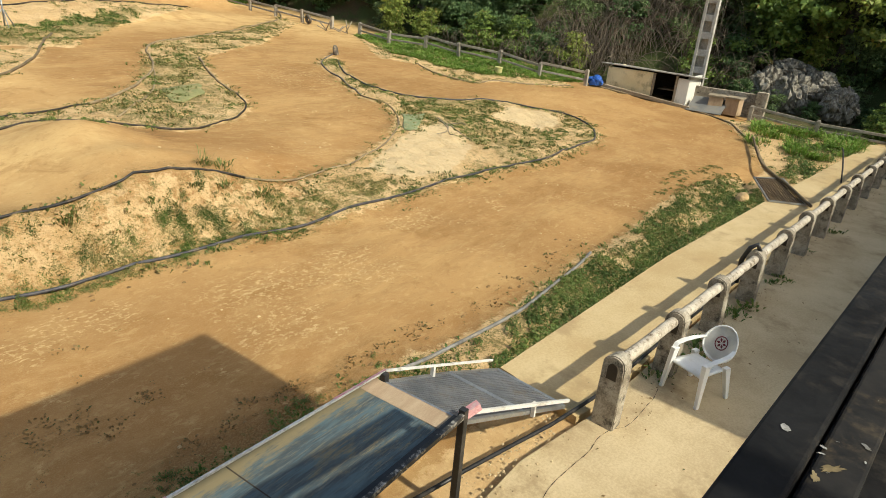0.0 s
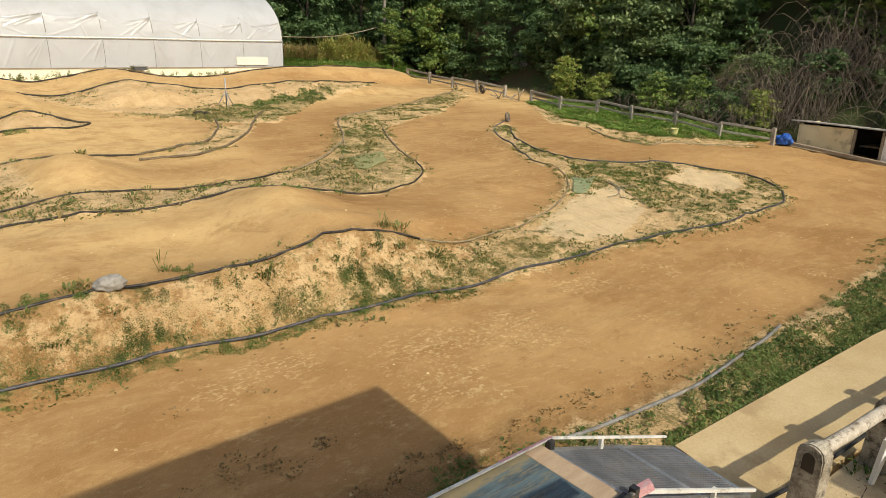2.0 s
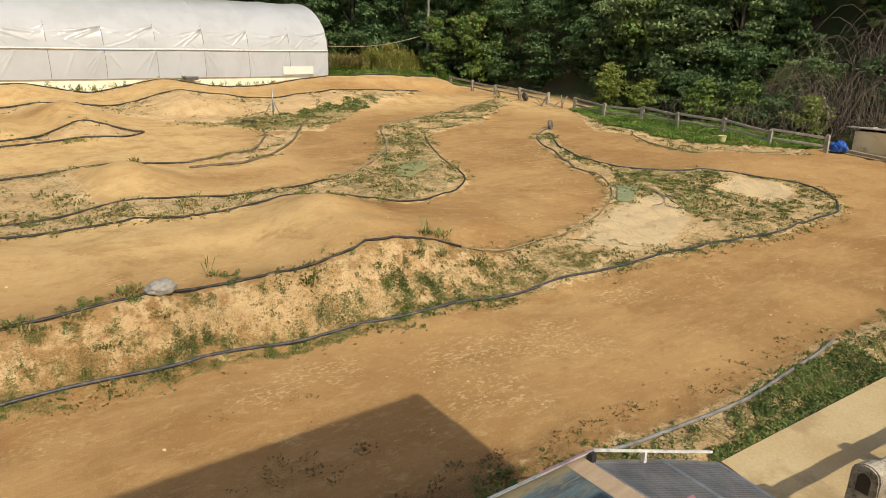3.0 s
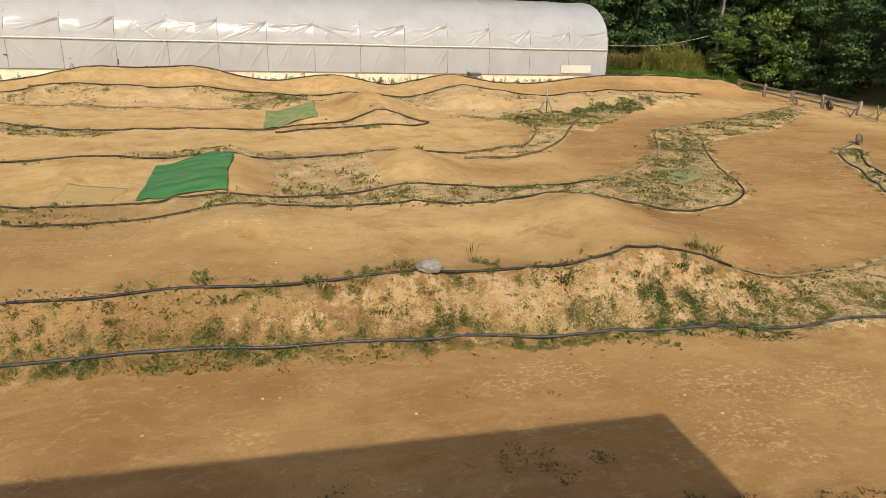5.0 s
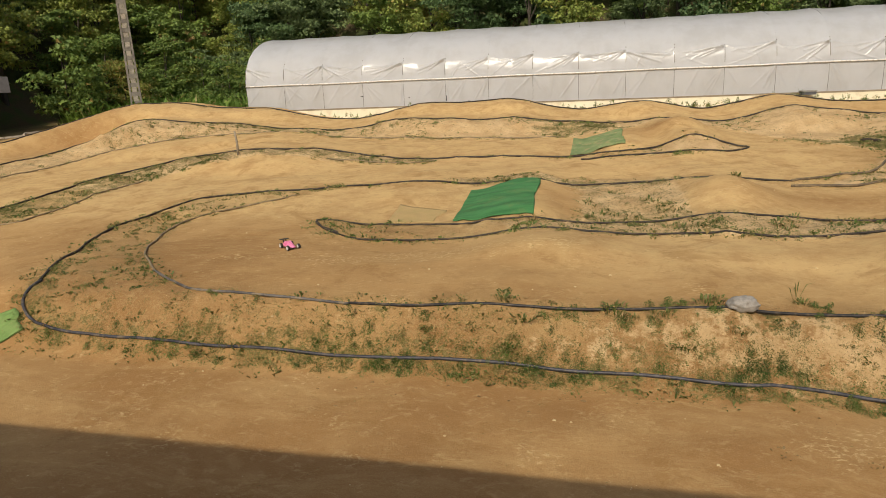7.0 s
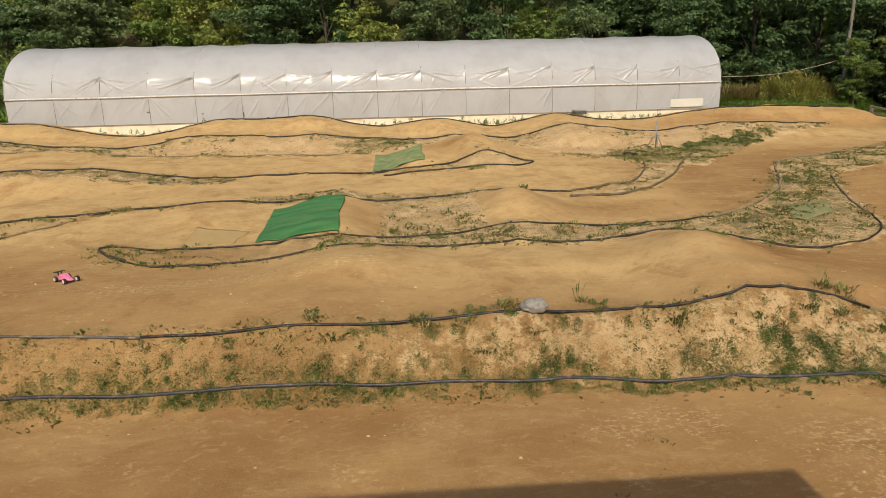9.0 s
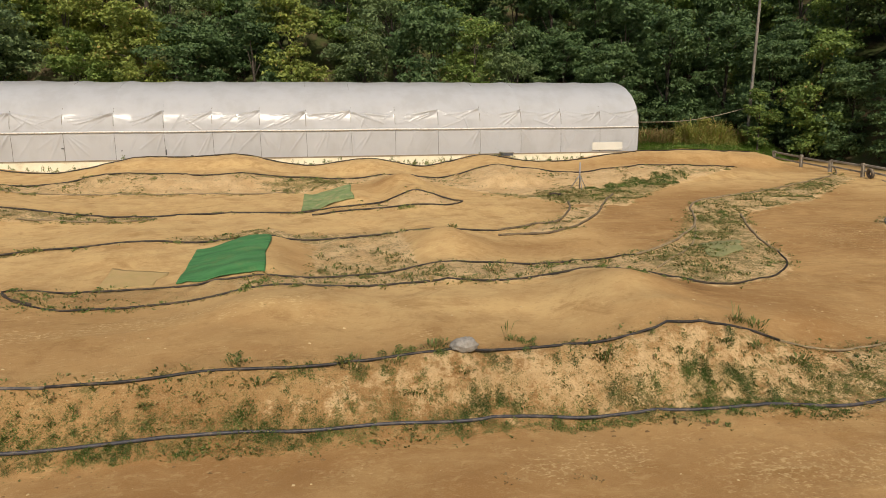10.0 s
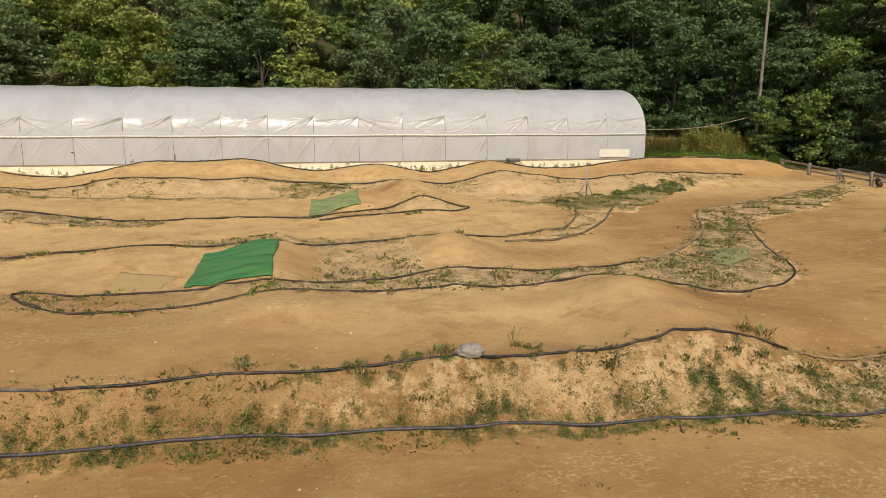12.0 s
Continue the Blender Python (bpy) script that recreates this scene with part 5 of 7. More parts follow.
carpet("turf_carpet", ((-2.6, 12.08), (-1.06, 12.06), (-1.12, 15.35), (-2.65, 14.6)), "bright green artificial turf laid over the jump ramp", CARPET, 60, 0.025, 0.014)
carpet("turf_mat", ((-3.95, 12.12), (-3.05, 12.2), (-2.9, 13.1), (-4.05, 13.5)), "earth-covered turf mat half buried beside the ramp", BURIED, 18, 0.003, 0.003)
carpet("turf_carpet", ((-0.55, 19.45), (1.0, 19.75), (1.0, 22.2), (-0.5, 22.0)), "faded green turf over the far jump", OLD_CARPET, 60, 0.025, 0.022)
carpet("turf_mat", ((12.2, 9.5), (11.05, 8.5), (11.25, 8.33), (12.78, 9.25)), "small faded blue-green mat in the infield", WORN_MAT, 14, 0.015)
# cut branches lying on the apron
branches = thing("cut_branches", "bare cut branches lying on the sandy apron", "branches")
for line in (((12.75, 8.85), (12.5, 8.4), (12.2, 7.9), (11.86, 7.3)), ((12.55, 8.75), (12.3, 8.35), (12.0, 8.0), (11.75, 7.65)), ((12.6, 8.6), (12.75, 8.35), (12.85, 8.1)), ((12.4, 8.35), (12.05, 8.05), (11.5, 7.95))):
    bm = bmesh.new()
    pts = smooth_path(line, 0.12)
    tube(bm, [(x + 0.02 * math.sin(7 * y), y, float(ground_z(x, y)) + 0.03 + 0.015 * math.sin(5 * x)) for x, y in pts], 0.012, 6, [0.015 - 0.009 * k / len(pts) for k in range(len(pts))])
    part("branch", bm, OLD_WOOD, branches, smooth=True)
carpet("turf_mat", ((8.0, 12.2), (9.0, 12.5), (9.6, 13.5), (8.55, 13.4)), "worn green mat overgrown with weeds", OVERGROWN, 14, 0.012)
carpet("turf_carpet", ((-8.6, 5.75), (-7.5, 6.84), (-7.75, 7.06), (-9.6, 6.45)), "faded green turf strip laid across the start of the straight", STRIP, 30, 0.02)

# ---- small post and tripod mast on the infield ----
stake = thing("stake", "rough wooden stake leaning beside the edging", "stake", (-10.7, 18.6, float(ground_z(-10.7, 18.6)) - 0.05))
bm = bmesh.new()
tube(bm, [(0, 0, 0), (0.01, 0, 0.4), (-0.03, 0, 0.78)], 0.035, 7, [0.04, 0.036, 0.03])
part("post", bm, OLD_WOOD, stake, smooth=True)
mast = thing("tripod_mast", "thin galvanised mast on three splayed legs in the infield", "mast", (8.93, 21.5, float(ground_z(8.93, 21.5))))
bm = bmesh.new()
tube(bm, [(0, 0, 0.0), (0, 0, 0.95)], 0.022, 8)
part("pole", bm, STEEL, mast, smooth=True)
for k in range(3):
    a = 2 * math.pi * k / 3 + 0.4
    bm = bmesh.new()
    tube(bm, [(0.34 * math.cos(a), 0.34 * math.sin(a), 0.0), (0, 0, 0.52)], 0.014, 6)
    part("leg", bm, STEEL, mast, smooth=True)
for x, y, s in ((7.6, 20.6, 0.09), (7.85, 20.5, 0.07), (7.75, 20.7, 0.06)):
    boulder((x, y, float(ground_z(x, y)) + s * 0.4), (s * 1.3, s, s * 0.7), x * 9, "dark clod of earth lying by the mast", INSIDE)

# ---- terrace, walkway and concrete rail beside the track ----
bm = bmesh.new()
outline = [(3.9, 1.62), (4.9, 1.42), (9.0, 1.06), (14.0, 0.42), (22.9, -0.77), (22.9, -3.5), (-12.0, -3.5), (-12.0, 1.7)]
top = [bm.verts.new((x, y, 0)) for x, y in outline]
low = [bm.verts.new((x, y, -0.2)) for x, y in outline]
bm.faces.new(top[::-1])
for i in range(len(top)):
    j = (i + 1) % len(top)
    bm.faces.new((top[i], top[j], low[j], low[i]))
tagged(part("terrace", bm, TERRACE), "ochre-stained concrete terrace with cracks", "terrace", kind="structure")
bm = bmesh.new()
outline = [(4.72, 1.52), (4.95, 2.42), (9.15, 2.13), (13.9, 1.57), (22.9, 0.43), (22.9, -0.72), (14.0, 0.47), (9.0, 1.11), (4.92, 1.47)]
top = [bm.verts.new((x, y, 0.004)) for x, y in outline]
low = [bm.verts.new((x, y, -0.2)) for x, y in outline]
bm.faces.new(top[::-1])
for i in range(len(top)):
    j = (i + 1) % len(top)
    bm.faces.new((top[i], top[j], low[j], low[i]))
tagged(part("walkway", bm, PAVING), "pale ochre concrete walkway beside the track", "path", kind="structure")

RAIL_A, RAIL_D = Vector((4.82, 1.30, 0)), Vector((8.6, -0.92, 0)).normalized()
rail_turn = math.degrees(math.atan2(RAIL_D.y, RAIL_D.x))
near_rail = thing("concrete_railing", "whitewashed concrete railing on squat weathered posts", "railing")


def rail_post(m, seed):
    """A squat post with an arched head and a near-black plate for a niche below it."""
    bm = bmesh.new()
    side = [(-0.105, -0.05), (0.105, -0.05), (0.10, 0.40), (0.10, 0.58)] + [(0.10 * math.cos(a), 0.58 + 0.095 * math.sin(a)) for a in np.linspace(0.35, math.pi - 0.35, 8)] + [(-0.10, 0.58), (-0.10, 0.40)]
    f = [bm.verts.new((-0.075, y, z)) for y, z in side]
    b = [bm.verts.new((0.075, y, z)) for y, z in side]
    bm.faces.new(f[::-1]), bm.faces.new(b)
    for i in range(len(side)):
        j = (i + 1) % len(side)
        bm.faces.new((f[i], f[j], b[j], b[i]))
    bmesh.ops.bevel(bm, geom=bm.edges[:], offset=0.012, segments=2, affect="EDGES", clamp_overlap=True)
    for v in bm.verts:
        v.co += Vector((noise.noise(v.co * 9 + Vector((seed, 0, 0))), noise.noise(v.co * 9 + Vector((0, seed, 0))), noise.noise(v.co * 9 + Vector((0, 0, seed))))) * 0.008
    bmesh.ops.transform(bm, matrix=m, verts=bm.verts)
    ob = part("post", bm, CONCRETE, near_rail)
    # no hole is cut: the socket's shade is a near-black arched plate
    bm = bmesh.new()
    arch = [(-0.045, 0.46), (0.045, 0.46), (0.045, 0.56)] + [(0.045 * math.cos(a), 0.56 + 0.05 * math.sin(a)) for a in np.linspace(0.3, math.pi - 0.3, 6)] + [(-0.045, 0.56)]
    f = [bm.verts.new((-0.082, y, z)) for y, z in arch]
    b = [bm.verts.new((-0.070, y, z)) for y, z in arch]
    bm.faces.new(f[::-1]), bm.faces.new(b)
    for i in range(len(arch)):
        j = (i + 1) % len(arch)
        bm.faces.new((f[i], f[j], b[j], b[i]))
    bmesh.ops.transform(bm, matrix=m, verts=bm.verts)
    part("rail_socket", bm, INSIDE, ob, "dark arched socket in the post's face")
    return ob


for k in range(14):
    at = RAIL_A + RAIL_D * (1.215 * k)
    m = pose(at.x, at.y, 0, 1.5 * math.sin(k * 2.1), 1.5 * math.cos(k * 1.3), rail_turn)
    rail_post(m, k * 2.3)
    if k < 13:
        bm = bmesh.new()
        a, b = at + RAIL_D * 0.078, at + RAIL_D * (1.215 - 0.078)
        n_ = 10
        tube(bm, [a.lerp(b, i / n_) + Vector((0, 0, 0.575 + 0.004 * math.sin(k + i))) for i in range(n_ + 1)], 0.052, 10)
        part("rail", bm, WHITE_RAIL, near_rail, "peeling white rail", smooth=True)
pipe = bmesh.new()
tube(pipe, [(3.0, 1.97, 0.05), (3.5, 1.86, 0.045), (3.95, 1.74, 0.05), (4.4, 1.62, 0.05), (4.83, 1.53, 0.06), (5.1, 1.48, 0.06), (6.5, 1.36, 0.06), (9.0, 1.1, 0.06)], 0.017, 8)
tagged(part("drain_pipe", pipe, BLACK_STEEL, smooth=True), "black pipe lying along the edge of the terrace", "pipe")
for line in (((5.66, 1.11), (5.45, 1.09), (5.32, 1.10), (5.07, 1.11), (4.88, 1.14), (4.77, 1.22)), ((4.77, 1.22), (4.58, 1.26), (4.37, 1.25), (4.14, 1.28), (3.79, 1.31), (3.5, 1.27))):
    bm = bmesh.new()
    path_ = smooth_path(line, 0.04)
    ring = []
    for i, (x, y) in enumerate(path_):
        wd = 0.0022 + 0.0016 * math.sin(i * 1.9)
        ring.append((bm.verts.new((x + 0.006 * math.sin(i * 2.7), y - wd, 0.0035)), bm.verts.new((x + 0.006 * math.sin(i * 2.7), y + wd, 0.0035))))
    for (a, b), (c, d) in zip(ring, ring[1:]):
        bm.faces.new((a, c, d, b))
    tagged(part("crack", bm, INSIDE), "dark earth-filled crack in the terrace concrete", "crack", kind="structure")
tap = thing("standpipe", "black water hose nozzle hanging on the railing", "hose", (8.42, 0.98, 0.0))
bm = bmesh.new()
tube(bm, [(0, 0.08, 0.2), (0, 0.09, 0.5), (0.01, 0.03, 0.68), (0.02, -0.04, 0.74), (0.03, -0.08, 0.66)], 0.03, 8)
part("nozzle", bm, BLACK_STEEL, tap, smooth=True)

# coping hose at the far end of the walkway
bm = bmesh.new()
tube(bm, [(16.6, 0.61, 0.02), (16.75, 0.66, 0.25), (16.95, 0.72, 0.45), (17.2, 0.78, 0.60), (17.5, 0.84, 0.62)], 0.018, 8)
tagged(part("bent_hose", bm, HOSE, smooth=True), "short bent black hose sticking up from the walkway", "hose")


# ---- steel gratings ----
def grating(ob, p00, p10, p11, p01, pitch, name="mesh_panel", steel=None):
    """Flat steel lattice between four corners."""
    a, b, c, d = (Vector(p) for p in (p00, p10, p11, p01))
    bm = bmesh.new()
    n1, n2 = max(2, int((b - a).length / pitch)), max(2, int((d - a).length / pitch))
    for i in range(n1 + 1):
        u = i / n1
        beam(bm, a.lerp(b, u), d.lerp(c, u), 0.006, 0.014)
    for j in range(n2 + 1):
        v = j / n2
        beam(bm, a.lerp(d, v) + Vector((0, 0, 0.003)), b.lerp(c, v) + Vector((0, 0, 0.003)), 0.006, 0.012)
    part(name, bm, steel or GRATE, ob)
    bm = bmesh.new()
    for p, q in ((a, b), (b, c), (c, d), (d, a)):
        beam(bm, p, q, 0.03, 0.03)
    part("frame", bm, STEEL, ob)


# ---- ramp from the pits down to the walkway ----
ramp = thing("pit_ramp", "raised board ramp with steel mesh slope and white side bars", "ramp")
RZ = 0.70
deck = bmesh.new()
corners = [(-1.5, 2.70), (-1.5, 1.75), (3.02, 1.80), (3.06, 2.525)]
top = [deck.verts.new((x, y, RZ - 0.0)) for x, y in corners]
low = [deck.verts.new((x, y, RZ - 0.03)) for x, y in corners]
deck.faces.new(top), deck.faces.new(low[::-1])
for i in range(4):
    deck.faces.new((top[i], low[i], low[(i + 1) % 4], top[(i + 1) % 4]))


def deck_material():
    n = Nodes("worn_blue_black_deck_paint")
    wear, fine = n.noise(2.2, 10, 0.82, (0.8, 2.6, 1)), n.noise(30, 7, 0.82, (0.3, 2.4, 1))
    scratch = n.noise(9, 9, 0.85, (0.35, 5.0, 1), 0.4)
    tone = n.math("ADD", n.math("MULTIPLY", wear, 0.6), n.math("MULTIPLY", scratch, 0.4))
    pos = n.tree.nodes.new("ShaderNodeSeparateXYZ")
    n.put(pos.inputs[0], n.coord)
    tone = n.math("ADD", tone, n.ramp(pos.outputs[1], 2.34, 2.62, -0.02, 0.16))
    paint = n.mix(n.ramp(n.noise(3.0, 8, 0.8, (0.5, 3.5, 1)), 0.42, 0.60), (0.066, 0.082, 0.090), (0.095, 0.140, 0.162))
    paint = n.mix(n.ramp(scratch, 0.52, 0.60, 0, 0.55), paint, (0.17, 0.185, 0.185))
    color = n.mix(n.ramp(tone, 0.48, 0.60), paint, (0.235, 0.19, 0.11))
    color = n.mix(n.ramp(fine, 0.58, 0.70, 0, 0.5), color, (0.36, 0.34, 0.29))
    n.bump(fine, 0.25, 0.004)
    return n.finish(color, 0.7, 0, 0.15)


part("deck", deck, deck_material(), ramp, "scuffed blue-black painted boards")
block("joint", (1.935, 1.80, RZ + 0.0005), (1.943, 2.565, RZ + 0.002), INSIDE, ramp, bevel=0)
block("lip", (3.03, 1.80, RZ - 0.03), (3.20, 2.52, RZ + 0.004), RAW_PLY, ramp, "bare plywood strip", 0.004)
grating(ramp, (3.21, 2.46, RZ - 0.02), (4.05, 2.44, 0.36), (4.0, 1.70, 0.36), (3.21, 1.78, RZ - 0.02), 0.028)
grating(ramp, (4.06, 2.44, 0.355), (4.85, 2.40, 0.03), (4.75, 1.66, 0.03), (4.01, 1.70, 0.355), 0.028)
bm = bmesh.new()
beam(bm, (-1.5, 2.655, RZ + 0.06), (3.24, 2.475, RZ + 0.06), 0.014, 0.016)
part("side_bar", bm, WHITE_BAR, ramp, "scratched white edge bar")
bm = bmesh.new()
beam(bm, (2.75, 2.497, RZ + 0.062), (3.25, 2.477, RZ + 0.061), 0.017, 0.019)
part("tape", bm, PINK_TAPE, ramp, "faded pink tape wrap")
bm = bmesh.new()
beam(bm, (0.4, 2.586, RZ + 0.062), (1.55, 2.542, RZ + 0.061), 0.017, 0.019)
part("tape", bm, PINK_TAPE, ramp, "faded pink tape wrap")
bm = bmesh.new()
beam(bm, (3.25, 2.475, RZ + 0.06), (4.65, 2.36, 0.25), 0.016, 0.018)
part("side_bar", bm, WHITE_BAR, ramp, "scratched white edge bar")
bm = bmesh.new()
beam(bm, (3.24, 1.745, RZ + 0.06), (4.62, 1.58, 0.2), 0.022, 0.025)
part("side_bar", bm, WHITE_BAR, ramp, "scratched white edge bar")
bm = bmesh.new()
beam(bm, (-1.5, 1.71, RZ + 0.03), (3.2, 1.755, RZ + 0.06), 0.03, 0.035)
part("side_bar", bm, PEELED, ramp, "peeling black and white edge bar")
bm = bmesh.new()
beam(bm, (-1.5, 1.765, RZ + 0.02), (3.18, 1.80, RZ + 0.02), 0.05, 0.035)
part("edge_strip", bm, BLACK_STEEL, ramp)
bm = bmesh.new()
beam(bm, (3.20, 1.78, RZ + 0.03), (3.32, 1.72, RZ + 0.09), 0.05, 0.06)
part("tape", bm, PINK_TAPE, ramp, "pink tape at the corner")
for x, y, t in ((3.20, 1.765, 0.80), (3.22, 2.46, 0.76), (0.9, 1.76, RZ), (0.9, 2.5, RZ)):
    bm = bmesh.new()
    beam(bm, (x, y, -0.08), (x, y, t), 0.05, 0.05, (1, 0, 0))
    part("leg", bm, BLACK_STEEL, ramp, "black steel leg", 0.004)
for x, y, z, t in ((3.8, 2.43, 0.40, 0.56), (4.1, 1.66, 0.29, 0.42)):
    bm = bmesh.new()
    beam(bm, (x, y, z), (x, y, t), 0.03, 0.03, (1, 0, 0))
    part("bracket", bm, WHITE_BAR, ramp)
far_grate = thing("steel_grating", "flat steel grating bridging the gutter to the walkway", "grating")
grating(far_grate, (14.95, 2.12, 0.10), (15.4, 1.62, 0.10), (13.85, 0.95, 0.03), (13.55, 1.56, 0.03), 0.055, steel=RUSTY)

bm = bmesh.new()
tube(bm, [tuple(q) for q in smooth_path([(19.54, 3.06, 0.16), (16.72, 2.34, 0.14), (15.62, 1.90, 0.13), (14.91, 1.50, 0.125), (14.19, 1.13, 0.10), (13.68, 0.85, 0.07)], 0.12)], 0.03, 8)
tagged(part("edging_hose", bm, HOSE_CLAY, smooth=True), "clay-smeared hose end lying across the steel grating", "hose", "track edging")
PALE_EARTH = plain("pale_eroded_earth", (0.36, 0.235, 0.11), (0.54, 0.38, 0.20), 0.95, coarse=5, fine=40, bump=0.7, dirt=(0.30, 0.19, 0.085), amount=0.6)
boulder((13.5, 2.02, -0.04), (0.22, 0.12, 0.12), 17.3, "pale eroded lump of earth beside the grating", PALE_EARTH)

# ---- white plastic garden chair ----
def garden_chair(at, turn):
    ob = thing("garden_chair", "white plastic garden chair with a round maroon emblem, on the terrace", "chair", at, turn)
    # seat, dished, front towards +y
    n_ = 10
    vs, fs = [], []
    for side in (0, -0.02):
        for j in range(n_ + 1):
            v = j / n_
            w = 0.22 + 0.02 * v
            for i in range(n_ + 1):
                u = i / n_ * 2 - 1
                z = 0.42 + 0.02 * v - 0.02 * (1 - u * u) * (1 - (2 * v - 1) ** 2) - 0.03 * max(0, v - 0.85) / 0.15 * 1.0
                vs.append((u * w, -0.20 + 0.44 * v, z + side))
    w = n_ + 1
    q = w * w
    fs = [(j * w + i, j * w + i + 1, (j + 1) * w + i + 1, (j + 1) * w + i) for j in range(n_) for i in range(n_)]
    fs += [tuple(x + q for x in f[::-1]) for f in fs]
    edge = [i for i in range(w)] + [j * w + n_ for j in range(1, w)] + [n_ * w + i for i in range(n_ - 1, -1, -1)] + [j * w for j in range(n_ - 1, 0, -1)]
    fs += [(a, a + q, b + q, b) for a, b in zip(edge, edge[1:] + edge[:1])]
    s = new("seat", raw_mesh("seat", vs, fs, PLASTIC, True))
    s.parent = ob
    # oval shell back with a rolled rim
    bm = bmesh.new()

    def on_back(x, z, off=0.0):
        return Vector((x, -0.215 - 0.42 * (z - 0.42) - 0.9 * (0.045 - x * x) + off, z))

    m_, k_ = 36, 7
    hub = bm.verts.new(on_back(0, 0.635))
    rings = [[bm.verts.new(on_back(0.225 * r / k_ * math.cos(a), 0.635 + 0.225 * r / k_ * math.sin(a) * (1.0 if math.sin(a) > 0 else 0.95))) for a in (2 * math.pi * q / m_ for q in range(m_))] for r in range(1, k_ + 1)]
    faces = [bm.faces.new((hub, rings[0][q], rings[0][(q + 1) % m_])) for q in range(m_)]
    for r0, r1 in zip(rings, rings[1:]):
        faces += [bm.faces.new((r0[q], r1[q], r1[(q + 1) % m_], r0[(q + 1) % m_])) for q in range(m_)]
    bmesh.ops.solidify(bm, geom=faces, thickness=0.014)
    tube(bm, [on_back(0.225 * math.cos(a), 0.635 + 0.225 * math.sin(a) * (1.0 if math.sin(a) > 0 else 0.95)) for a in np.linspace(0, 2 * math.pi, 41)], 0.013, 6, cap=False)
    back = part("backrest", bm, PLASTIC, ob, smooth=True)
    bm = bmesh.new()
    rim = [bm.verts.new(on_back(0.088 * math.cos(a), 0.65 + 0.088 * math.sin(a), 0.012)) for a in np.linspace(0, 2 * math.pi, 32, endpoint=False)]
    rim2 = [bm.verts.new(on_back(0.074 * math.cos(a), 0.65 + 0.074 * math.sin(a), 0.012)) for a in np.linspace(0, 2 * math.pi, 32, endpoint=False)]
    for k in range(32):
        bm.faces.new((rim[k], rim[(k + 1) % 32], rim2[(k + 1) % 32], rim2[k]))
    for k in range(6):
        a = math.pi * k / 3
        pts = [on_back(r * math.cos(a + o), 0.65 + r * math.sin(a + o), 0.012) for r, o in ((0.014, 0), (0.044, -0.36), (0.068, 0), (0.044, 0.36))]
        bm.faces.new([bm.verts.new(p) for p in pts])
    part("emblem", bm, MAROON, back, "round maroon printed emblem")
    for sx in (-1, 1):
        bm = bmesh.new()
        arm = [on_back(sx * 0.215, 0.655), Vector((sx * 0.262, -0.16, 0.645)), Vector((sx * 0.275, 0.02, 0.64)), Vector((sx * 0.265, 0.17, 0.63)), Vector((sx * 0.25, 0.225, 0.585))]
        prev = None
        for k, p in enumerate(arm):
            wdt = 0.022 if k == 0 else 0.034
            cur = [bm.verts.new(p + Vector((dx, 0, dz))) for dx, dz in ((-wdt, -0.008), (wdt, -0.008), (wdt, 0.008), (-wdt, 0.008))]
            if prev:
                for e in range(4):
                    bm.faces.new((prev[e], prev[(e + 1) % 4], cur[(e + 1) % 4], cur[e]))
            else:
                bm.faces.new(cur[::-1])
            prev = cur
        bm.faces.new(prev)
        part("armrest", bm, PLASTIC, ob, bevel=0.005)
        for sy, topz, ty, by in ((1, 0.60, 0.222, 0.27), (-1, 0.46, -0.20, -0.29)):
            bm = bmesh.new()
            a, b = Vector((sx * 0.235, ty, topz)), Vector((sx * 0.275, by, 0.0))
            rings = []
            for k in range(5):
                p = a.lerp(b, k / 4)
                wx, wy = 0.032 - 0.010 * k / 4, 0.046 - 0.020 * k / 4
                rings.append([bm.verts.new(p + Vector((dx * wx, dy * wy, 0))) for dx, dy in ((-1, -1), (1, -1), (1, 1), (-1, 1))])
            for r0, r1 in zip(rings, rings[1:]):
                for e in range(4):
                    bm.faces.new((r0[e], r1[e], r1[(e + 1) % 4], r0[(e + 1) % 4]))
            bm.faces.new(rings[0]), bm.faces.new(rings[-1][::-1])
            part("leg", bm, PLASTIC, ob, bevel=0.006)
    return ob


chair = garden_chair((5.84, 0.84, 0.0), 66)
chair.scale = (0.74, 0.74, 0.72)


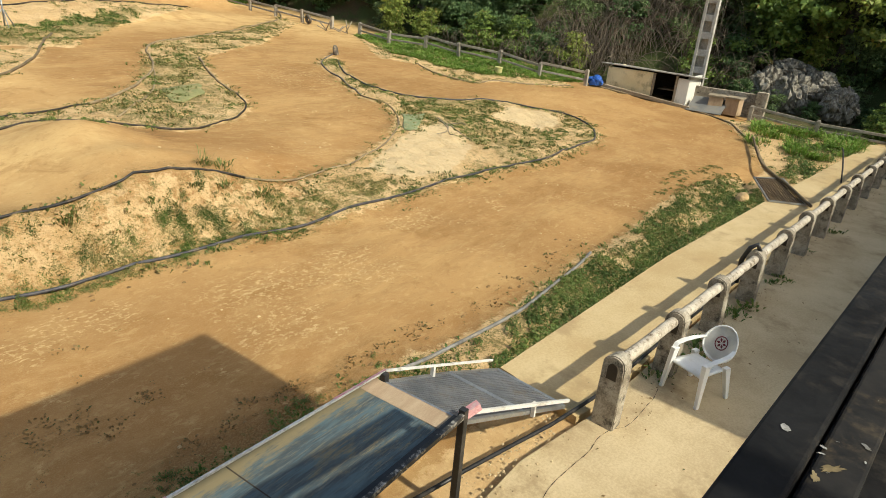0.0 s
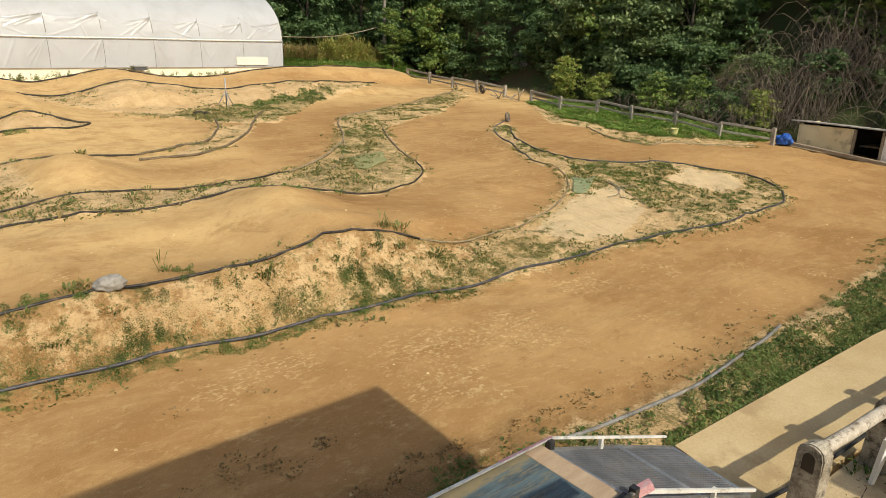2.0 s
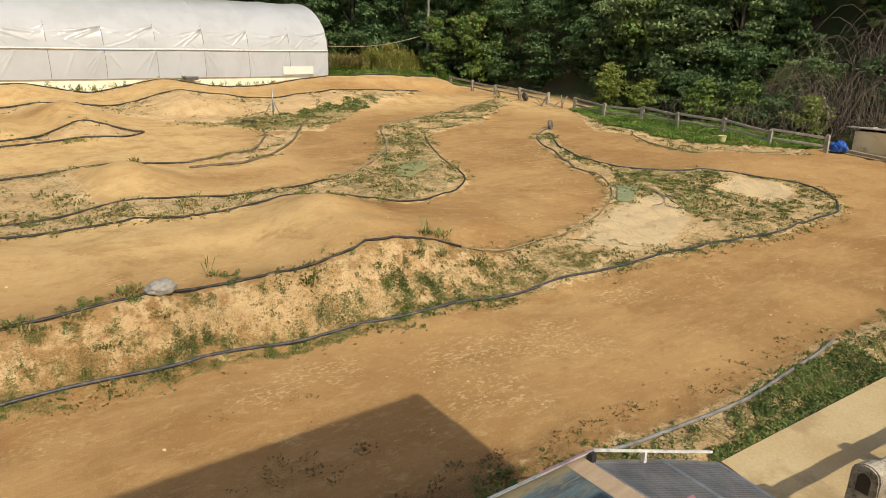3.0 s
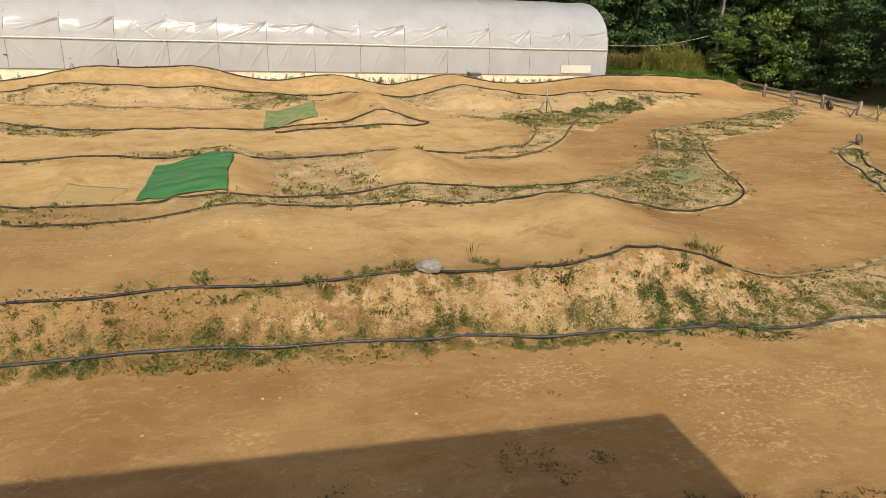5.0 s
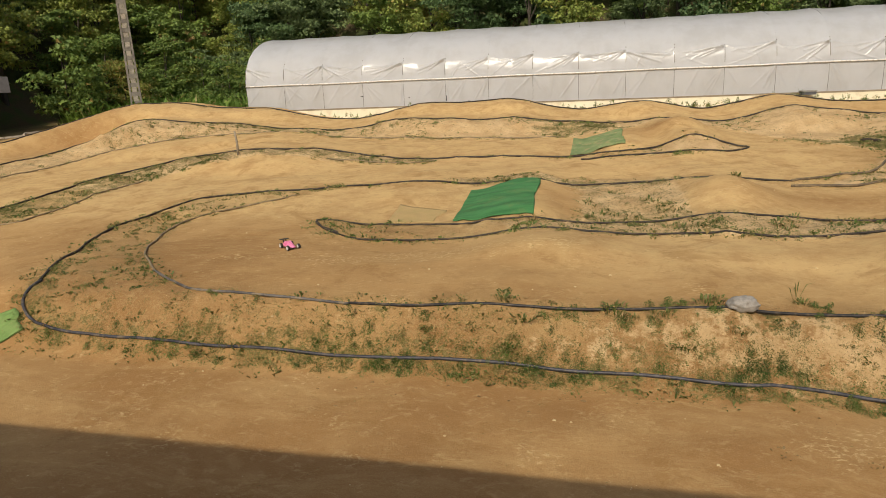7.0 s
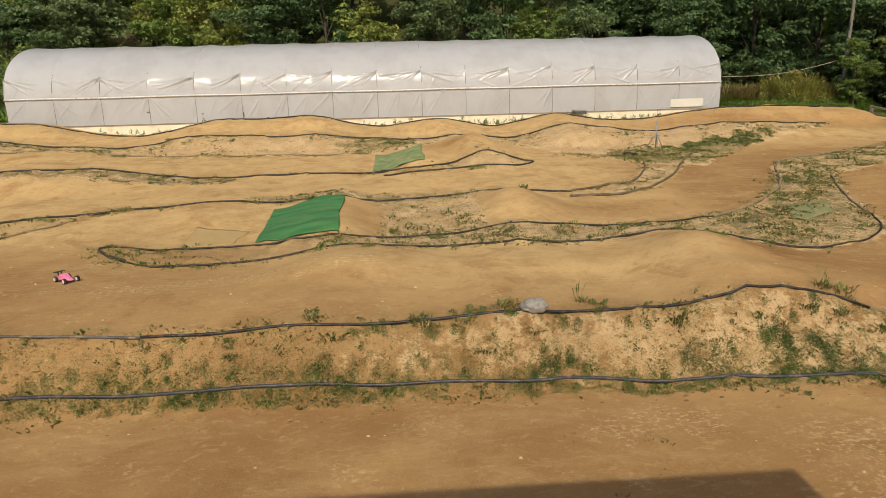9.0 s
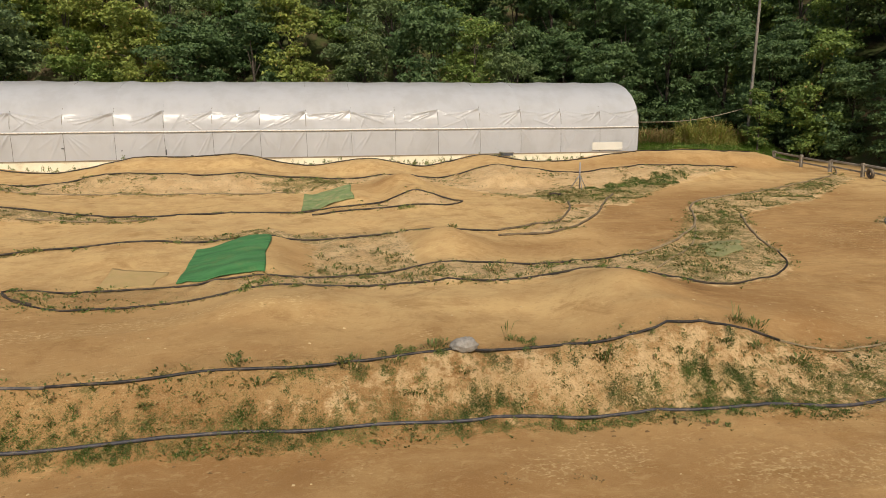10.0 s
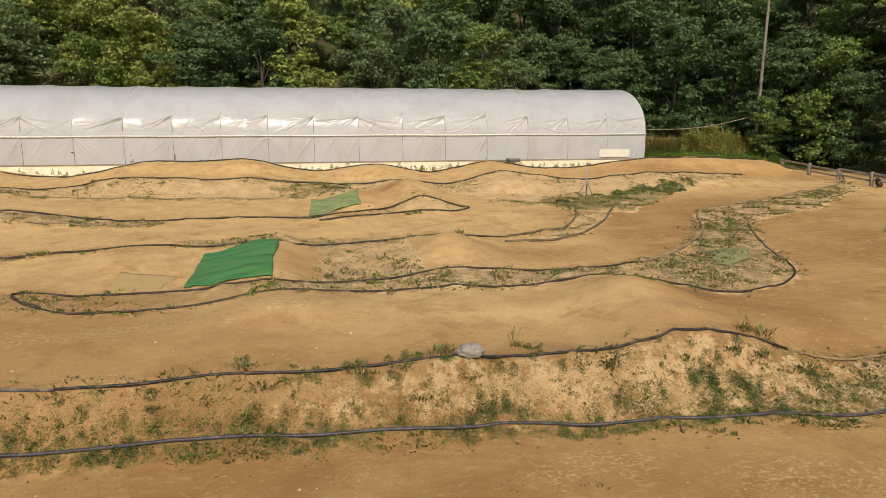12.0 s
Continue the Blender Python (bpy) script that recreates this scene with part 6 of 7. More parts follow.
# ---- radio-controlled buggy ----
def buggy(at, turn):
    ob = thing("toy_buggy", "pink radio-controlled buggy with black wing and knobbly tyres", "toy car", at, turn)
    bm = bmesh.new()
    prof = [(-0.21, 0.07, 0.05, 0.10), (-0.12, 0.09, 0.05, 0.15), (-0.02, 0.085, 0.05, 0.17), (0.07, 0.06, 0.05, 0.13), (0.16, 0.045, 0.055, 0.10), (0.23, 0.03, 0.06, 0.08)]
    prev = None
    for x, w, z0, z1 in prof:
        cur = [bm.verts.new((x, y, z)) for y, z in ((-w, z0), (w, z0), (w * 0.95, z0 + 0.4 * (z1 - z0)), (w * 0.55, z1), (-w * 0.55, z1), (-w * 0.95, z0 + 0.4 * (z1 - z0)))]
        if prev:
            for e in range(6):
                bm.faces.new((prev[e], prev[(e + 1) % 6], cur[(e + 1) % 6], cur[e]))
        else:
            bm.faces.new(cur[::-1])
        prev = cur
    bm.faces.new(prev)
    part("body_shell", bm, PINK, ob, "glossy pink body shell", 0.008)
    block("chassis", (-0.20, -0.06, 0.035), (0.20, 0.06, 0.052), BLACK_STEEL, ob, bevel=0.003)
    block("wing", (-0.28, -0.10, 0.17), (-0.20, 0.10, 0.18), BLACK_STEEL, ob, "black rear wing", 0.004)
    for y in (-0.03, 0.03):
        block("wing_mount", (-0.24, y - 0.006, 0.09), (-0.21, y + 0.006, 0.17), BLACK_STEEL, ob, bevel=0.002)
    for x in (-0.16, 0.165):
        for sy in (-1, 1):
            bm = bmesh.new()
            for r0, r1 in (((0.058, -0.022), (0.058, 0.022)),):
                ringa = [[bm.verts.new((x + (r + (0.004 if k % 2 else 0)) * math.cos(a), sy * 0.125 + o, 0.058 + (r + (0.004 if k % 2 else 0)) * math.sin(a))) for k, a in enumerate(2 * math.pi * q / 24 for q in range(24))] for r, o in ((0.03, -0.024), (0.05, -0.024), (0.056, -0.012), (0.056, 0.012), (0.05, 0.024), (0.03, 0.024))]
            for a, b in zip(ringa, ringa[1:]):
                for k in range(24):
                    bm.faces.new((a[k], a[(k + 1) % 24], b[(k + 1) % 24], b[k]))
            wheel = part("wheel", bm, TYRE, ob, "knobbly black tyre", smooth=True)
            bm = bmesh.new()
            bmesh.ops.create_cone(bm, segments=20, radius1=0.040, radius2=0.040, depth=0.052, cap_ends=True, matrix=Matrix.Translation((x, sy * 0.125, 0.058)) @ pose(0, 0, 0, 90))
            part("rim", bm, WHITE_BAR, wheel, "white wheel rim", 0.003)
    return ob


car = buggy((-4.93, 9.81, float(ground_z(-4.93, 9.81)) + 0.005), -38)
car.scale = (0.78, 0.78, 0.74)

# ---- drivers' stand: platform, front rail, roof whose shade falls on the straight ----
stand = thing("drivers_stand", "raised drivers' stand with a black front rail and flat roof", "platform")
block("deck", (-12, -2.7, 1.62), (2.9, -0.16, 1.74), OLD_WOOD, stand, bevel=0.01)
block("roof", (-12.5, -2.1, 5.0), (3.06, -0.56, 5.10), SHEET_ROOF, stand, bevel=0.01, m=pose(0, 0, 0, 0, 0, -1.2))
block("back_wall", (-12, -2.8, 0.0), (2.85, -2.72, 2.85), OLD_WOOD, stand, bevel=0.01)
for x in (-11.5, -6.5, -2.8, 0.6):
    block("post", (x, -2.05, 0.0), (x + 0.08, -1.97, 4.99), BLACK_STEEL, stand, bevel=0.005)
RAIL = pose(0.74, 0.0, 2.90, 0, 0, -6.4)
block("rail_board", (-9.0, -0.028, -0.045), (2.12, 0.036, 0.0), RAIL_BLACK, stand, "dark painted steel rail with scuffs", 0.005, RAIL)
block("rail_shelf", (-9.0, -0.084, -0.05), (2.12, -0.034, -0.008), WORN_BOARD, stand, "scuffed dark board with torn sticker remains", 0.004, RAIL)
# no real board: a black sheet stands for deep shade inside the stand
block("rail_apron", (-9.0, -0.62, -0.16), (2.12, -0.04, -0.14), RAIL_BLACK, stand, "black inner board below the rail", 0.004, RAIL)
# added filler: closes the slit so the gap between the boards stays dark
block("rail_web", (-9.0, -0.060, -0.085), (2.12, 0.0, -0.052), BLACK_STEEL, stand, "dark channel under the two boards", 0.003, RAIL)
for x in (-6.0, -3.0, 2.0):
    block("rail_upright", (x, -0.02, -1.2), (x + 0.05, 0.03, -0.045), BLACK_STEEL, stand, bevel=0.004, m=RAIL)
rs = random.Random(21)


def scrap(x, y, long, wide, turn, material, label, points=16, rough_=0.45):
    """A torn flat remnant stuck on the rail's boards."""
    bm = bmesh.new()
    z0 = 0.0012 if y > -0.03 else -0.0068
    c, d = math.cos(turn), math.sin(turn)
    loop = []
    for i in range(points):
        a, r = 2 * math.pi * i / points, 1 - rough_ * rs.random()
        u, v = long * r * math.cos(a), wide * r * math.sin(a)
        loop.append(bm.verts.new((x + u * c - v * d, y + u * d + v * c, z0)))
    bm.faces.new(loop)
    bmesh.ops.transform(bm, matrix=RAIL, verts=bm.verts)
    part("sticker_scrap", bm, material, stand, label)


scrap(0.157, 0.008, 0.010, 0.007, 0.5, SCRAP, "torn white sticker", 6, 0.3)
scrap(0.165, -0.0345, 0.006, 0.0028, 1.2, SCRAP, "torn scrap of sticker")
scrap(0.150, -0.0365, 0.005, 0.0022, 2.0, SCRAP, "torn scrap of sticker")
scrap(0.128, -0.052, 0.021, 0.0095, 2.5, GLUE, "ochre remnant of glue", 22, 0.6)
scrap(0.098, -0.041, 0.013, 0.006, 0.3, GLUE, "ochre remnant of glue", 18, 0.6)
scrap(0.205, -0.074, 0.010, 0.005, 0.8, GREY_PANEL, "grey scuff of old paint", 18, 0.6)
scrap(0.19, -0.045, 0.0035, 0.0008, 1.9, SCRAP, "torn scrap of sticker", 8)
scrap(0.172, -0.078, 0.0035, 0.0016, 0.2, SCRAP, "torn scrap of sticker", 9)
for k in range(12):
    scrap(rs.uniform(0.08, 0.9), rs.uniform(-0.08, -0.038), rs.uniform(0.001, 0.003), rs.uniform(0.0006, 0.0014), rs.uniform(0, 3), SCRAP, "torn scrap of sticker", 7)

# unseen building added behind the terrace, whose shade covers the paving
blocker = thing("clubhouse", "plain rendered clubhouse behind the terrace", "building")
# dark timber wall, to bounce less light onto the paving
block("wall", (5.6, -9.0, -0.1), (24.0, -3.45, 4.1), OLD_WOOD, blocker, bevel=0.02, m=pose(0, 0.45, 0, 0, 0, -4.5))
block("roof", (5.45, -9.2, 4.12), (24.2, -3.30, 4.26), SHEET_ROOF, blocker, bevel=0.02, m=pose(0, 0.45, 0, 0, 0, -4.5))


# ---- trees and undergrowth ----
def leaf_cloud(rng, lobes, count, size):
    """Leaves in small sprays: each lobe carries domes of foliage, thick on top and thin below."""
    sprays = []
    for c, r in lobes:
        for _ in range(7):
            d = rng.normal(size=3) + (0, 0, 0.35)
            d /= np.linalg.norm(d)
            q = 0.30 + 0.22 * rng.random()
            sprays.append((np.array(c) + d * np.array(r) * (0.70 + 0.3 * rng.random()), np.array((r[0] * q, r[1] * q, r[2] * q * 0.75))))
    sprays += [(np.array(c), np.array(r) * 0.72) for c, r in lobes]
    weights = np.array([r[0] * r[1] for _, r in sprays])
    weights[-len(lobes):] *= 0.55
    pick = rng.choice(len(sprays), count, p=weights / weights.sum())
    c, r = np.array([l[0] for l in sprays])[pick], np.array([l[1] for l in sprays])[pick]
    d = rng.normal(size=(count, 3))
    d /= np.linalg.norm(d, axis=1)[:, None]
    d[:, 2] = np.where(rng.random(count) < 0.72, np.abs(d[:, 2]), d[:, 2])
    shell = 1 - 0.5 * rng.random(count) ** 2.2 + 0.16 * rng.normal(size=count)
    p = c + d * r * shell[:, None]
    nrm = d * 0.8 + 0.6 * rng.normal(size=(count, 3)) + (0, 0, 0.55)
    nrm /= np.linalg.norm(nrm, axis=1)[:, None]
    side = np.cross(nrm, rng.normal(size=(count, 3)))
    side /= np.linalg.norm(side, axis=1)[:, None]
    long = np.cross(nrm, side)
    s = (size * (0.55 + 0.8 * rng.random(count)))[:, None]
    v = np.stack([p - long * s, p + side * s * 0.62 + long * s * 0.5 - nrm * s * 0.15, p - side * s * 0.62 + long * s * 0.5 - nrm * s * 0.15], 1)
    return v.reshape(-1, 3), np.arange(count * 3).reshape(-1, 3)


def make_tree(name, label, seed, tall, spread, low, leaves, size, material, category="tree"):
    rng = np.random.default_rng(seed)
    ob = thing(name, label, category, (0, 0, -400), 0, "woodland")
    lobes = []
    for _ in range(16):
        a, h = rng.random() * 2 * math.pi, rng.random()
        reach = spread * (0.75 * math.sin(math.pi * (0.12 + 0.8 * h)) * rng.random() ** 0.5)
        r = spread * (0.28 + 0.22 * rng.random())
        lobes.append(((reach * math.cos(a), reach * math.sin(a), low + (tall - low) * h), (r, r * (0.8 + 0.4 * rng.random()), r * (0.55 + 0.3 * rng.random()))))
    v, f = leaf_cloud(rng, lobes, leaves, size)
    v[:, 2] = np.maximum(v[:, 2], 0.03)
    crown = new("crown", raw_mesh("crown", v, f, material))
    crown.parent = ob
    bm = bmesh.new()
    bend = rng.normal(0, 0.12, 2)
    trunk = [Vector((bend[0] * t * t * tall * 0.3, bend[1] * t * t * tall * 0.3, -0.5 + (tall * 0.8 + 0.5) * t)) for t in np.linspace(0, 1, 8)]
    r0 = 0.022 * tall
    tube(bm, trunk, r0, 8, [r0 * (1 - 0.11 * k) for k in range(8)])
    for (c, r) in lobes[:9]:
        z = max(0.25 * tall, c[2] * 0.65)
        k = min(range(8), key=lambda q: abs(trunk[q].z - z))
        a, b = trunk[k], Vector(c)
        tube(bm, [a, a.lerp(b, 0.5) + Vector((0, 0, 0.08 * tall)), b], r0 * 0.25, 5, [r0 * 0.28, r0 * 0.16, r0 * 0.06])
    part("trunk", bm, BARK, ob, smooth=True)
    return ob


KINDS = [
    make_tree("tree", "dense dark green broadleaf tree on the wooded bank", 1, 7.5, 2.7, 1.2, 10500, 0.120, LEAF[0]),
    make_tree("tree", "mid-green broadleaf tree with clumped foliage on the bank", 2, 6.5, 2.5, 0.8, 10500, 0.108, LEAF[1]),
    make_tree("tree", "tall yellow-green tree in the hillside wood", 3, 8.0, 2.4, 1.5, 10500, 0.105, LEAF[2]),
    make_tree("tree", "grey-green willowy tree in the hillside wood", 4, 7.0, 2.3, 0.9, 10500, 0.098, LEAF[3]),
    make_tree("tree", "broad deep green tree with layered foliage", 5, 6.0, 3.0, 0.7, 10500, 0.122, LEAF[0]),
]
BUSHES = [
    make_tree("bush", "rounded mid-green bush at the foot of the wood", 11, 2.2, 1.35, 0.25, 3600, 0.075, LEAF[1], "bush"),
    make_tree("bush", "dark ivy-like bush on the bank", 12, 2.0, 1.5, 0.2, 3600, 0.078, LEAF[0], "bush"),
    make_tree("bush", "yellowish scrub bush on the slope", 13, 1.9, 1.3, 0.2, 3600, 0.068, LEAF[2], "bush"),
    make_tree("bush", "sunlit yellow-green scrub bush beyond the greenhouse", 15, 1.9, 1.05, 0.1, 5200, 0.042, SCRUB, "bush"),
    make_tree("bush", "grey-green shrub below the trees", 14, 2.4, 1.3, 0.3, 3600, 0.068, LEAF[3], "bush"),
]
plant = random.Random(77)


def grow(kinds, weights, x, y, lo, hi, sink=0.2):
    base = plant.choices(kinds, weights)[0]
    s = plant.uniform(lo, hi)
    ob = copy_thing(base, pose(x, y, float(ground_z(x, y)) - sink, plant.uniform(-4, 4), plant.uniform(-4, 4), plant.uniform(0, 360)))
    ob.scale = (s, s * plant.uniform(0.9, 1.1), s * plant.uniform(0.9, 1.15))
    return ob


def jitter(a, r):
    return a + plant.uniform(-r, r)


# behind the greenhouse, rank by rank up the hill
for row, (y, gap) in enumerate(((40.5, 3.2), (44.0, 3.4), (48.5, 3.9))):
    x = -42.0
    while x < 34:
        left = x < -8
        grow(KINDS, (0, 2, 8, 3, 0) if left else (5, 3, 0, 2, 4) if x > 9 else (4, 3, 1, 3, 3), jitter(x, 1.0), jitter(y, 1.0), 0.85 if row < 2 else 1.0, 1.15 if row < 2 else 1.4)
        x += gap
for k in range(120):
    x, y = jitter(-4.0, 34.0), jitter(46.5, 5.5)
    left = x < -6
    if left or k % 2:
        grow(BUSHES, (2, 0, 5, 1, 2) if left else (3, 3, 1, 0, 3), x, y, 1.1 if left else 0.9, 1.8 if left else 1.5, 0.3)
x = -30.0
while x < 26:
    grow(BUSHES, (2, 2, 3, 0, 2), jitter(x, 0.6), jitter(39.0, 0.4), 0.9, 1.4)
    x += 1.7
# the right-hand bank, steep and close behind the fence
for row, (dx, gap) in enumerate(((1.6, 2.5), (4.2, 3.0), (7.5, 3.6))):
    y = -7.0
    while y < 38:
        edge = 25.0 - 0.06 * max(y - 12, 0)
        if row == 0 and 0.0 < y < 15.5:
            y += gap
            continue
        low_part = row == 0
        grow(KINDS, (4, 3, 1, 2, 3) if y < 17 else (4, 2, 0, 2, 4), jitter(edge + dx, 0.6), jitter(y, 0.7), 0.62 if low_part else 0.85, 0.85 if low_part else 1.2, 0.4)
        y += gap
y = -8.0
while y < 34:
    edge = 24.6 - 0.06 * max(y - 12, 0)
    if not 0.8 < y < 9.8 and y < 21:
        grow(BUSHES, (2, 4, 1, 0, 3), jitter(edge, 0.3), jitter(y, 0.4), 0.55, 0.9)
    grow(BUSHES, (2, 4, 1, 0, 3), jitter(edge + 2.2 + (2.4 if y < 8 else 0.0), 0.4), jitter(y, 0.4), 0.7, 1.1) if (not 7.5 < y < 14 or plant.random() < 0.6) and y < 24 else None
    y += 1.35
for k in range(60):
    x, y = jitter(29.6, 3.2), jitter(2.5, 6.5)
    if not (x < 28.9 and 0.6 < y < 5.4):
        grow(BUSHES, (2, 4, 1, 0, 3), x, y, 0.5, 0.95)
# the left-hand bank
for row, (dx, gap) in enumerate(((1.0, 2.8), (4.5, 3.2), (8.5, 4.0))):
    y = 22.0
    while y < 44:
        grow(KINDS, (1, 4, 5, 2, 1), jitter(-29.5 - dx, 0.7), jitter(y, 0.8), 0.8, 1.15, 0.3)
        y += gap
for x, y in ((-25.5, 33), (-22, 35.5), (-19.5, 34), (-26.5, 30), (-18.3, 36.5), (-24, 37.5), (-21, 38)):
    grow(BUSHES, (4, 0, 5, 1, 1), x, y, 1.1, 1.7)
for x, y in ((-24.8, 36), (-20, 38.5), (-27, 33.5)):
    grow(KINDS, (1, 3, 3, 2, 1), x, y, 0.7, 0.9)
# corner behind the right end of the greenhouse
for x, y, s in ((17.6, 37.5, 0.9), (20.5, 36.5, 1.0), (23.2, 35.0, 0.95), (23.8, 32.0, 0.85), (19.0, 39.5, 1.1), (24.2, 29.0, 0.8)):
    grow(KINDS, (4, 2, 0, 2, 3), x, y, s * 0.9, s)
for x, y, s in ((19.6, 31.0, 0.62), (20.2, 31.5, 0.55), (18.9, 31.6, 0.5)):
    grow(BUSHES, (0, 0, 0, 1, 0), x, y, s, s * 1.1)
for k in range(16):
    grow(BUSHES, (4, 2, 0, 0, 3), jitter(26.4, 0.9), 14.0 + 0.45 * k, 0.9 if k < 7 else 1.2, 1.2 if k < 7 else 1.7, 0.1)
for k in range(8):
    grow(BUSHES, (3, 2, 0, 0, 4), jitter(25.6, 0.4), 12.4 + 0.62 * k, 0.5, 0.8, 0.1)
for x, y in ((26.3, 2.6), (26.6, 4.9), (28.4, 2.0), (28.9, 3.2), (28.6, 4.6), (27.0, 0.9), (27.9, 1.5), (28.1, 5.3), (26.2, 3.7)):
    grow(BUSHES, (2, 3, 0, 0, 1), x, y, 0.28, 0.5)
# young tree half hiding the pole
grow(KINDS, (0, 1, 0, 0, 0), 22.0, 30.0, 0.42, 0.44, 0.0)
for ob in KINDS + BUSHES:
    for o in (*ob.children_recursive, ob):
        bpy.data.objects.remove(o)


# ---- brambles: bare arching canes on the right-hand bank ----
def brambles(at, spread, count, seed, size):
    rng = random.Random(seed)
    bm = bmesh.new()
    for _ in range(count):
        a, r = rng.uniform(0, 6.28), spread * rng.random() ** 0.6
        x, y = at[0] + r * math.cos(a) * 0.7, at[1] + r * math.sin(a)
        z = float(ground_z(x, y))
        b, l, h = rng.uniform(0, 6.28), size * rng.uniform(0.4, 1.2), size * rng.uniform(0.3, 1.1)
        p = []
        for k in range(7):
            t = k / 6
            p.append((x + l * t * math.cos(b) + 0.05 * rng.uniform(-1, 1), y + l * t * math.sin(b) + 0.05 * rng.uniform(-1, 1), z + h * math.sin(math.pi * (0.05 + 0.8 * t)) + 0.03 * rng.uniform(-1, 1)))
        tube(bm, p, 0.012, 4, [0.014 - 0.0016 * k for k in range(7)], False)
    return tagged(part("bramble_thicket", bm, BRANCH), "tangle of bare grey bramble canes on the bank", "brambles", kind="stuff")


brambles((24.6, 12.0), 2.0, 120, 1, 1.1)
brambles((25.6, 10.2), 1.5, 190, 2, 2.1)
brambles((26.2, 12.0), 1.8, 80, 3, 1.8)
brambles((24.5, 15.5), 2.2, 120, 4, 0.9)
brambles((27.4, 7.0), 1.6, 200, 5, 1.9)
brambles((27.4, 9.6), 1.6, 220, 6, 2.1)
brambles((28.6, 5.2), 1.2, 160, 7, 1.4)


# ---- weeds and grass ----
def tufts(name, label, material, spots, blades, tall, wide, seed, spread=0.05):
    """One mesh of small plants: each a fan of bent blades."""
    rng = np.random.default_rng(seed)
    spots = np.asarray(spots, float)
    n = len(spots) * blades
    base = np.repeat(spots, blades, 0)
    scale = np.repeat(0.5 + rng.random(len(spots)) ** 1.5 * 1.2, blades)
    a = rng.random(n) * 2 * math.pi
    lean = 0.25 + 0.9 * rng.random(n)
    h = tall * scale * (0.5 + 0.7 * rng.random(n))
    d = np.stack([np.cos(a), np.sin(a), 0 * a], -1)
    s = np.stack([-np.sin(a), np.cos(a), 0 * a], -1)
    root = np.column_stack([base[:, :2] + d[:, :2] * (rng.random(n) * spread * scale)[:, None], base[:, 2] - 0.01])
    w = (wide * scale * (0.6 + 0.8 * rng.random(n)))[:, None]
    mid_ = root + d * (h * lean * 0.45)[:, None] + np.array((0, 0, 1)) * (h * 0.65)[:, None]
    tip = root + d * (h * lean)[:, None] + np.array((0, 0, 1)) * (h * (1.0 - 0.35 * lean))[:, None]
    v = np.stack([root, mid_ + s * w, tip, mid_ - s * w], 1).reshape(-1, 3)
    me = raw_mesh(name, v, np.arange(n * 4).reshape(-1, 4), material)
    return tagged(new(name, me), label, "grass", kind="stuff")


def clumps(name, label, material, spots, leaf, seed, density=1.0):
    """One mesh of low leafy plants: domes of small leaves; spots are x, y, radius, height."""
    rng = np.random.default_rng(seed)
    spots = np.asarray(spots, float)
    many = np.maximum(8, density * 2.2 * spots[:, 2] * (spots[:, 2] + spots[:, 3]) / leaf**2).astype(int)
    x, y, r, h = np.repeat(spots, many, 0).T
    n = len(x)
    a, q, up = rng.random(n) * 2 * math.pi, rng.random(n) ** 0.6, rng.random(n)
    edge = 1 + 0.35 * np.sin(a * 3 + x * 40) * np.sin(a * 5 + y * 30)
    px, py = x + r * q * edge * np.cos(a), y + r * q * edge * np.sin(a)
    pz = ground_z(px, py) + 0.2 * leaf + h * np.sqrt(np.maximum(1 - q * q, 0.02)) * (0.35 + 0.75 * up)
    p = np.stack([px, py, pz], -1)
    nrm = np.stack([np.cos(a) * q, np.sin(a) * q, 0.9 - 0.4 * q], -1) + 0.45 * rng.normal(size=(n, 3))
    nrm /= np.linalg.norm(nrm, axis=1)[:, None]
    side = np.cross(nrm, rng.normal(size=(n, 3)))
    side /= np.linalg.norm(side, axis=1)[:, None]
    long = np.cross(nrm, side)
    s = (leaf * (0.5 + 0.8 * rng.random(n)))[:, None]
    v = np.stack([p - long * s, p + side * s * 0.5, p + long * s, p - side * s * 0.5], 1).reshape(-1, 3)
    me = raw_mesh(name, v, np.arange(n * 4).reshape(-1, 4), material)
    return tagged(new(name, me), label, "weeds", kind="stuff")


pick = np.random.default_rng(9)


def scatter(count, box_, want):
    x, y = pick.uniform(box_[0], box_[1], count), pick.uniform(box_[2], box_[3], count)
    keep = want(x, y)
    x, y = x[keep], y[keep]
    return np.column_stack([x, y, ground_z(x, y)])


def sample(grid, x, y):
    return grid[np.clip(np.searchsorted(GY, y), 0, len(GY) - 1), np.clip(np.searchsorted(GX, x), 0, len(GX) - 1)]


def clumpy(x, y, s):
    return np.array([noise.noise(Vector((a * s * 0.83 + b * s * 0.47, b * s * 0.79 - a * s * 0.53, 3.37))) + 0.55 * noise.noise(Vector((a * s * 1.9 - b * s * 1.1, b * s * 2.1 + a * s * 0.9, 8.61))) for a, b in zip(x, y)])


def weedy(x, y):
    g = sample(GREEN, x, y)
    g = np.where(g < 0.1, 0, g)
    k = clumpy(x, y, 0.9)
    return pick.random(len(x)) < g * np.clip(0.5 + 1.7 * k, 0, 1)


tufts("weeds", "low green weeds scattered over the infields and edgings", WEED, scatter(260000, (-21, 22, 2.3, 27.4), weedy), 5, 0.042, 0.011, 4, 0.06)


def rosettes(x, y):
    """Small weed patches on the bank, thick in places."""
    g = sample(FIELD, x, y)
    return (g > 0.3) & (pick.random(len(x)) < np.where(x < -2, 0.9, 1.0)) & (pick.random(len(x)) < np.clip(-0.05 + 2.2 * clumpy(x, y, 2.6), 0.02, 0.9))


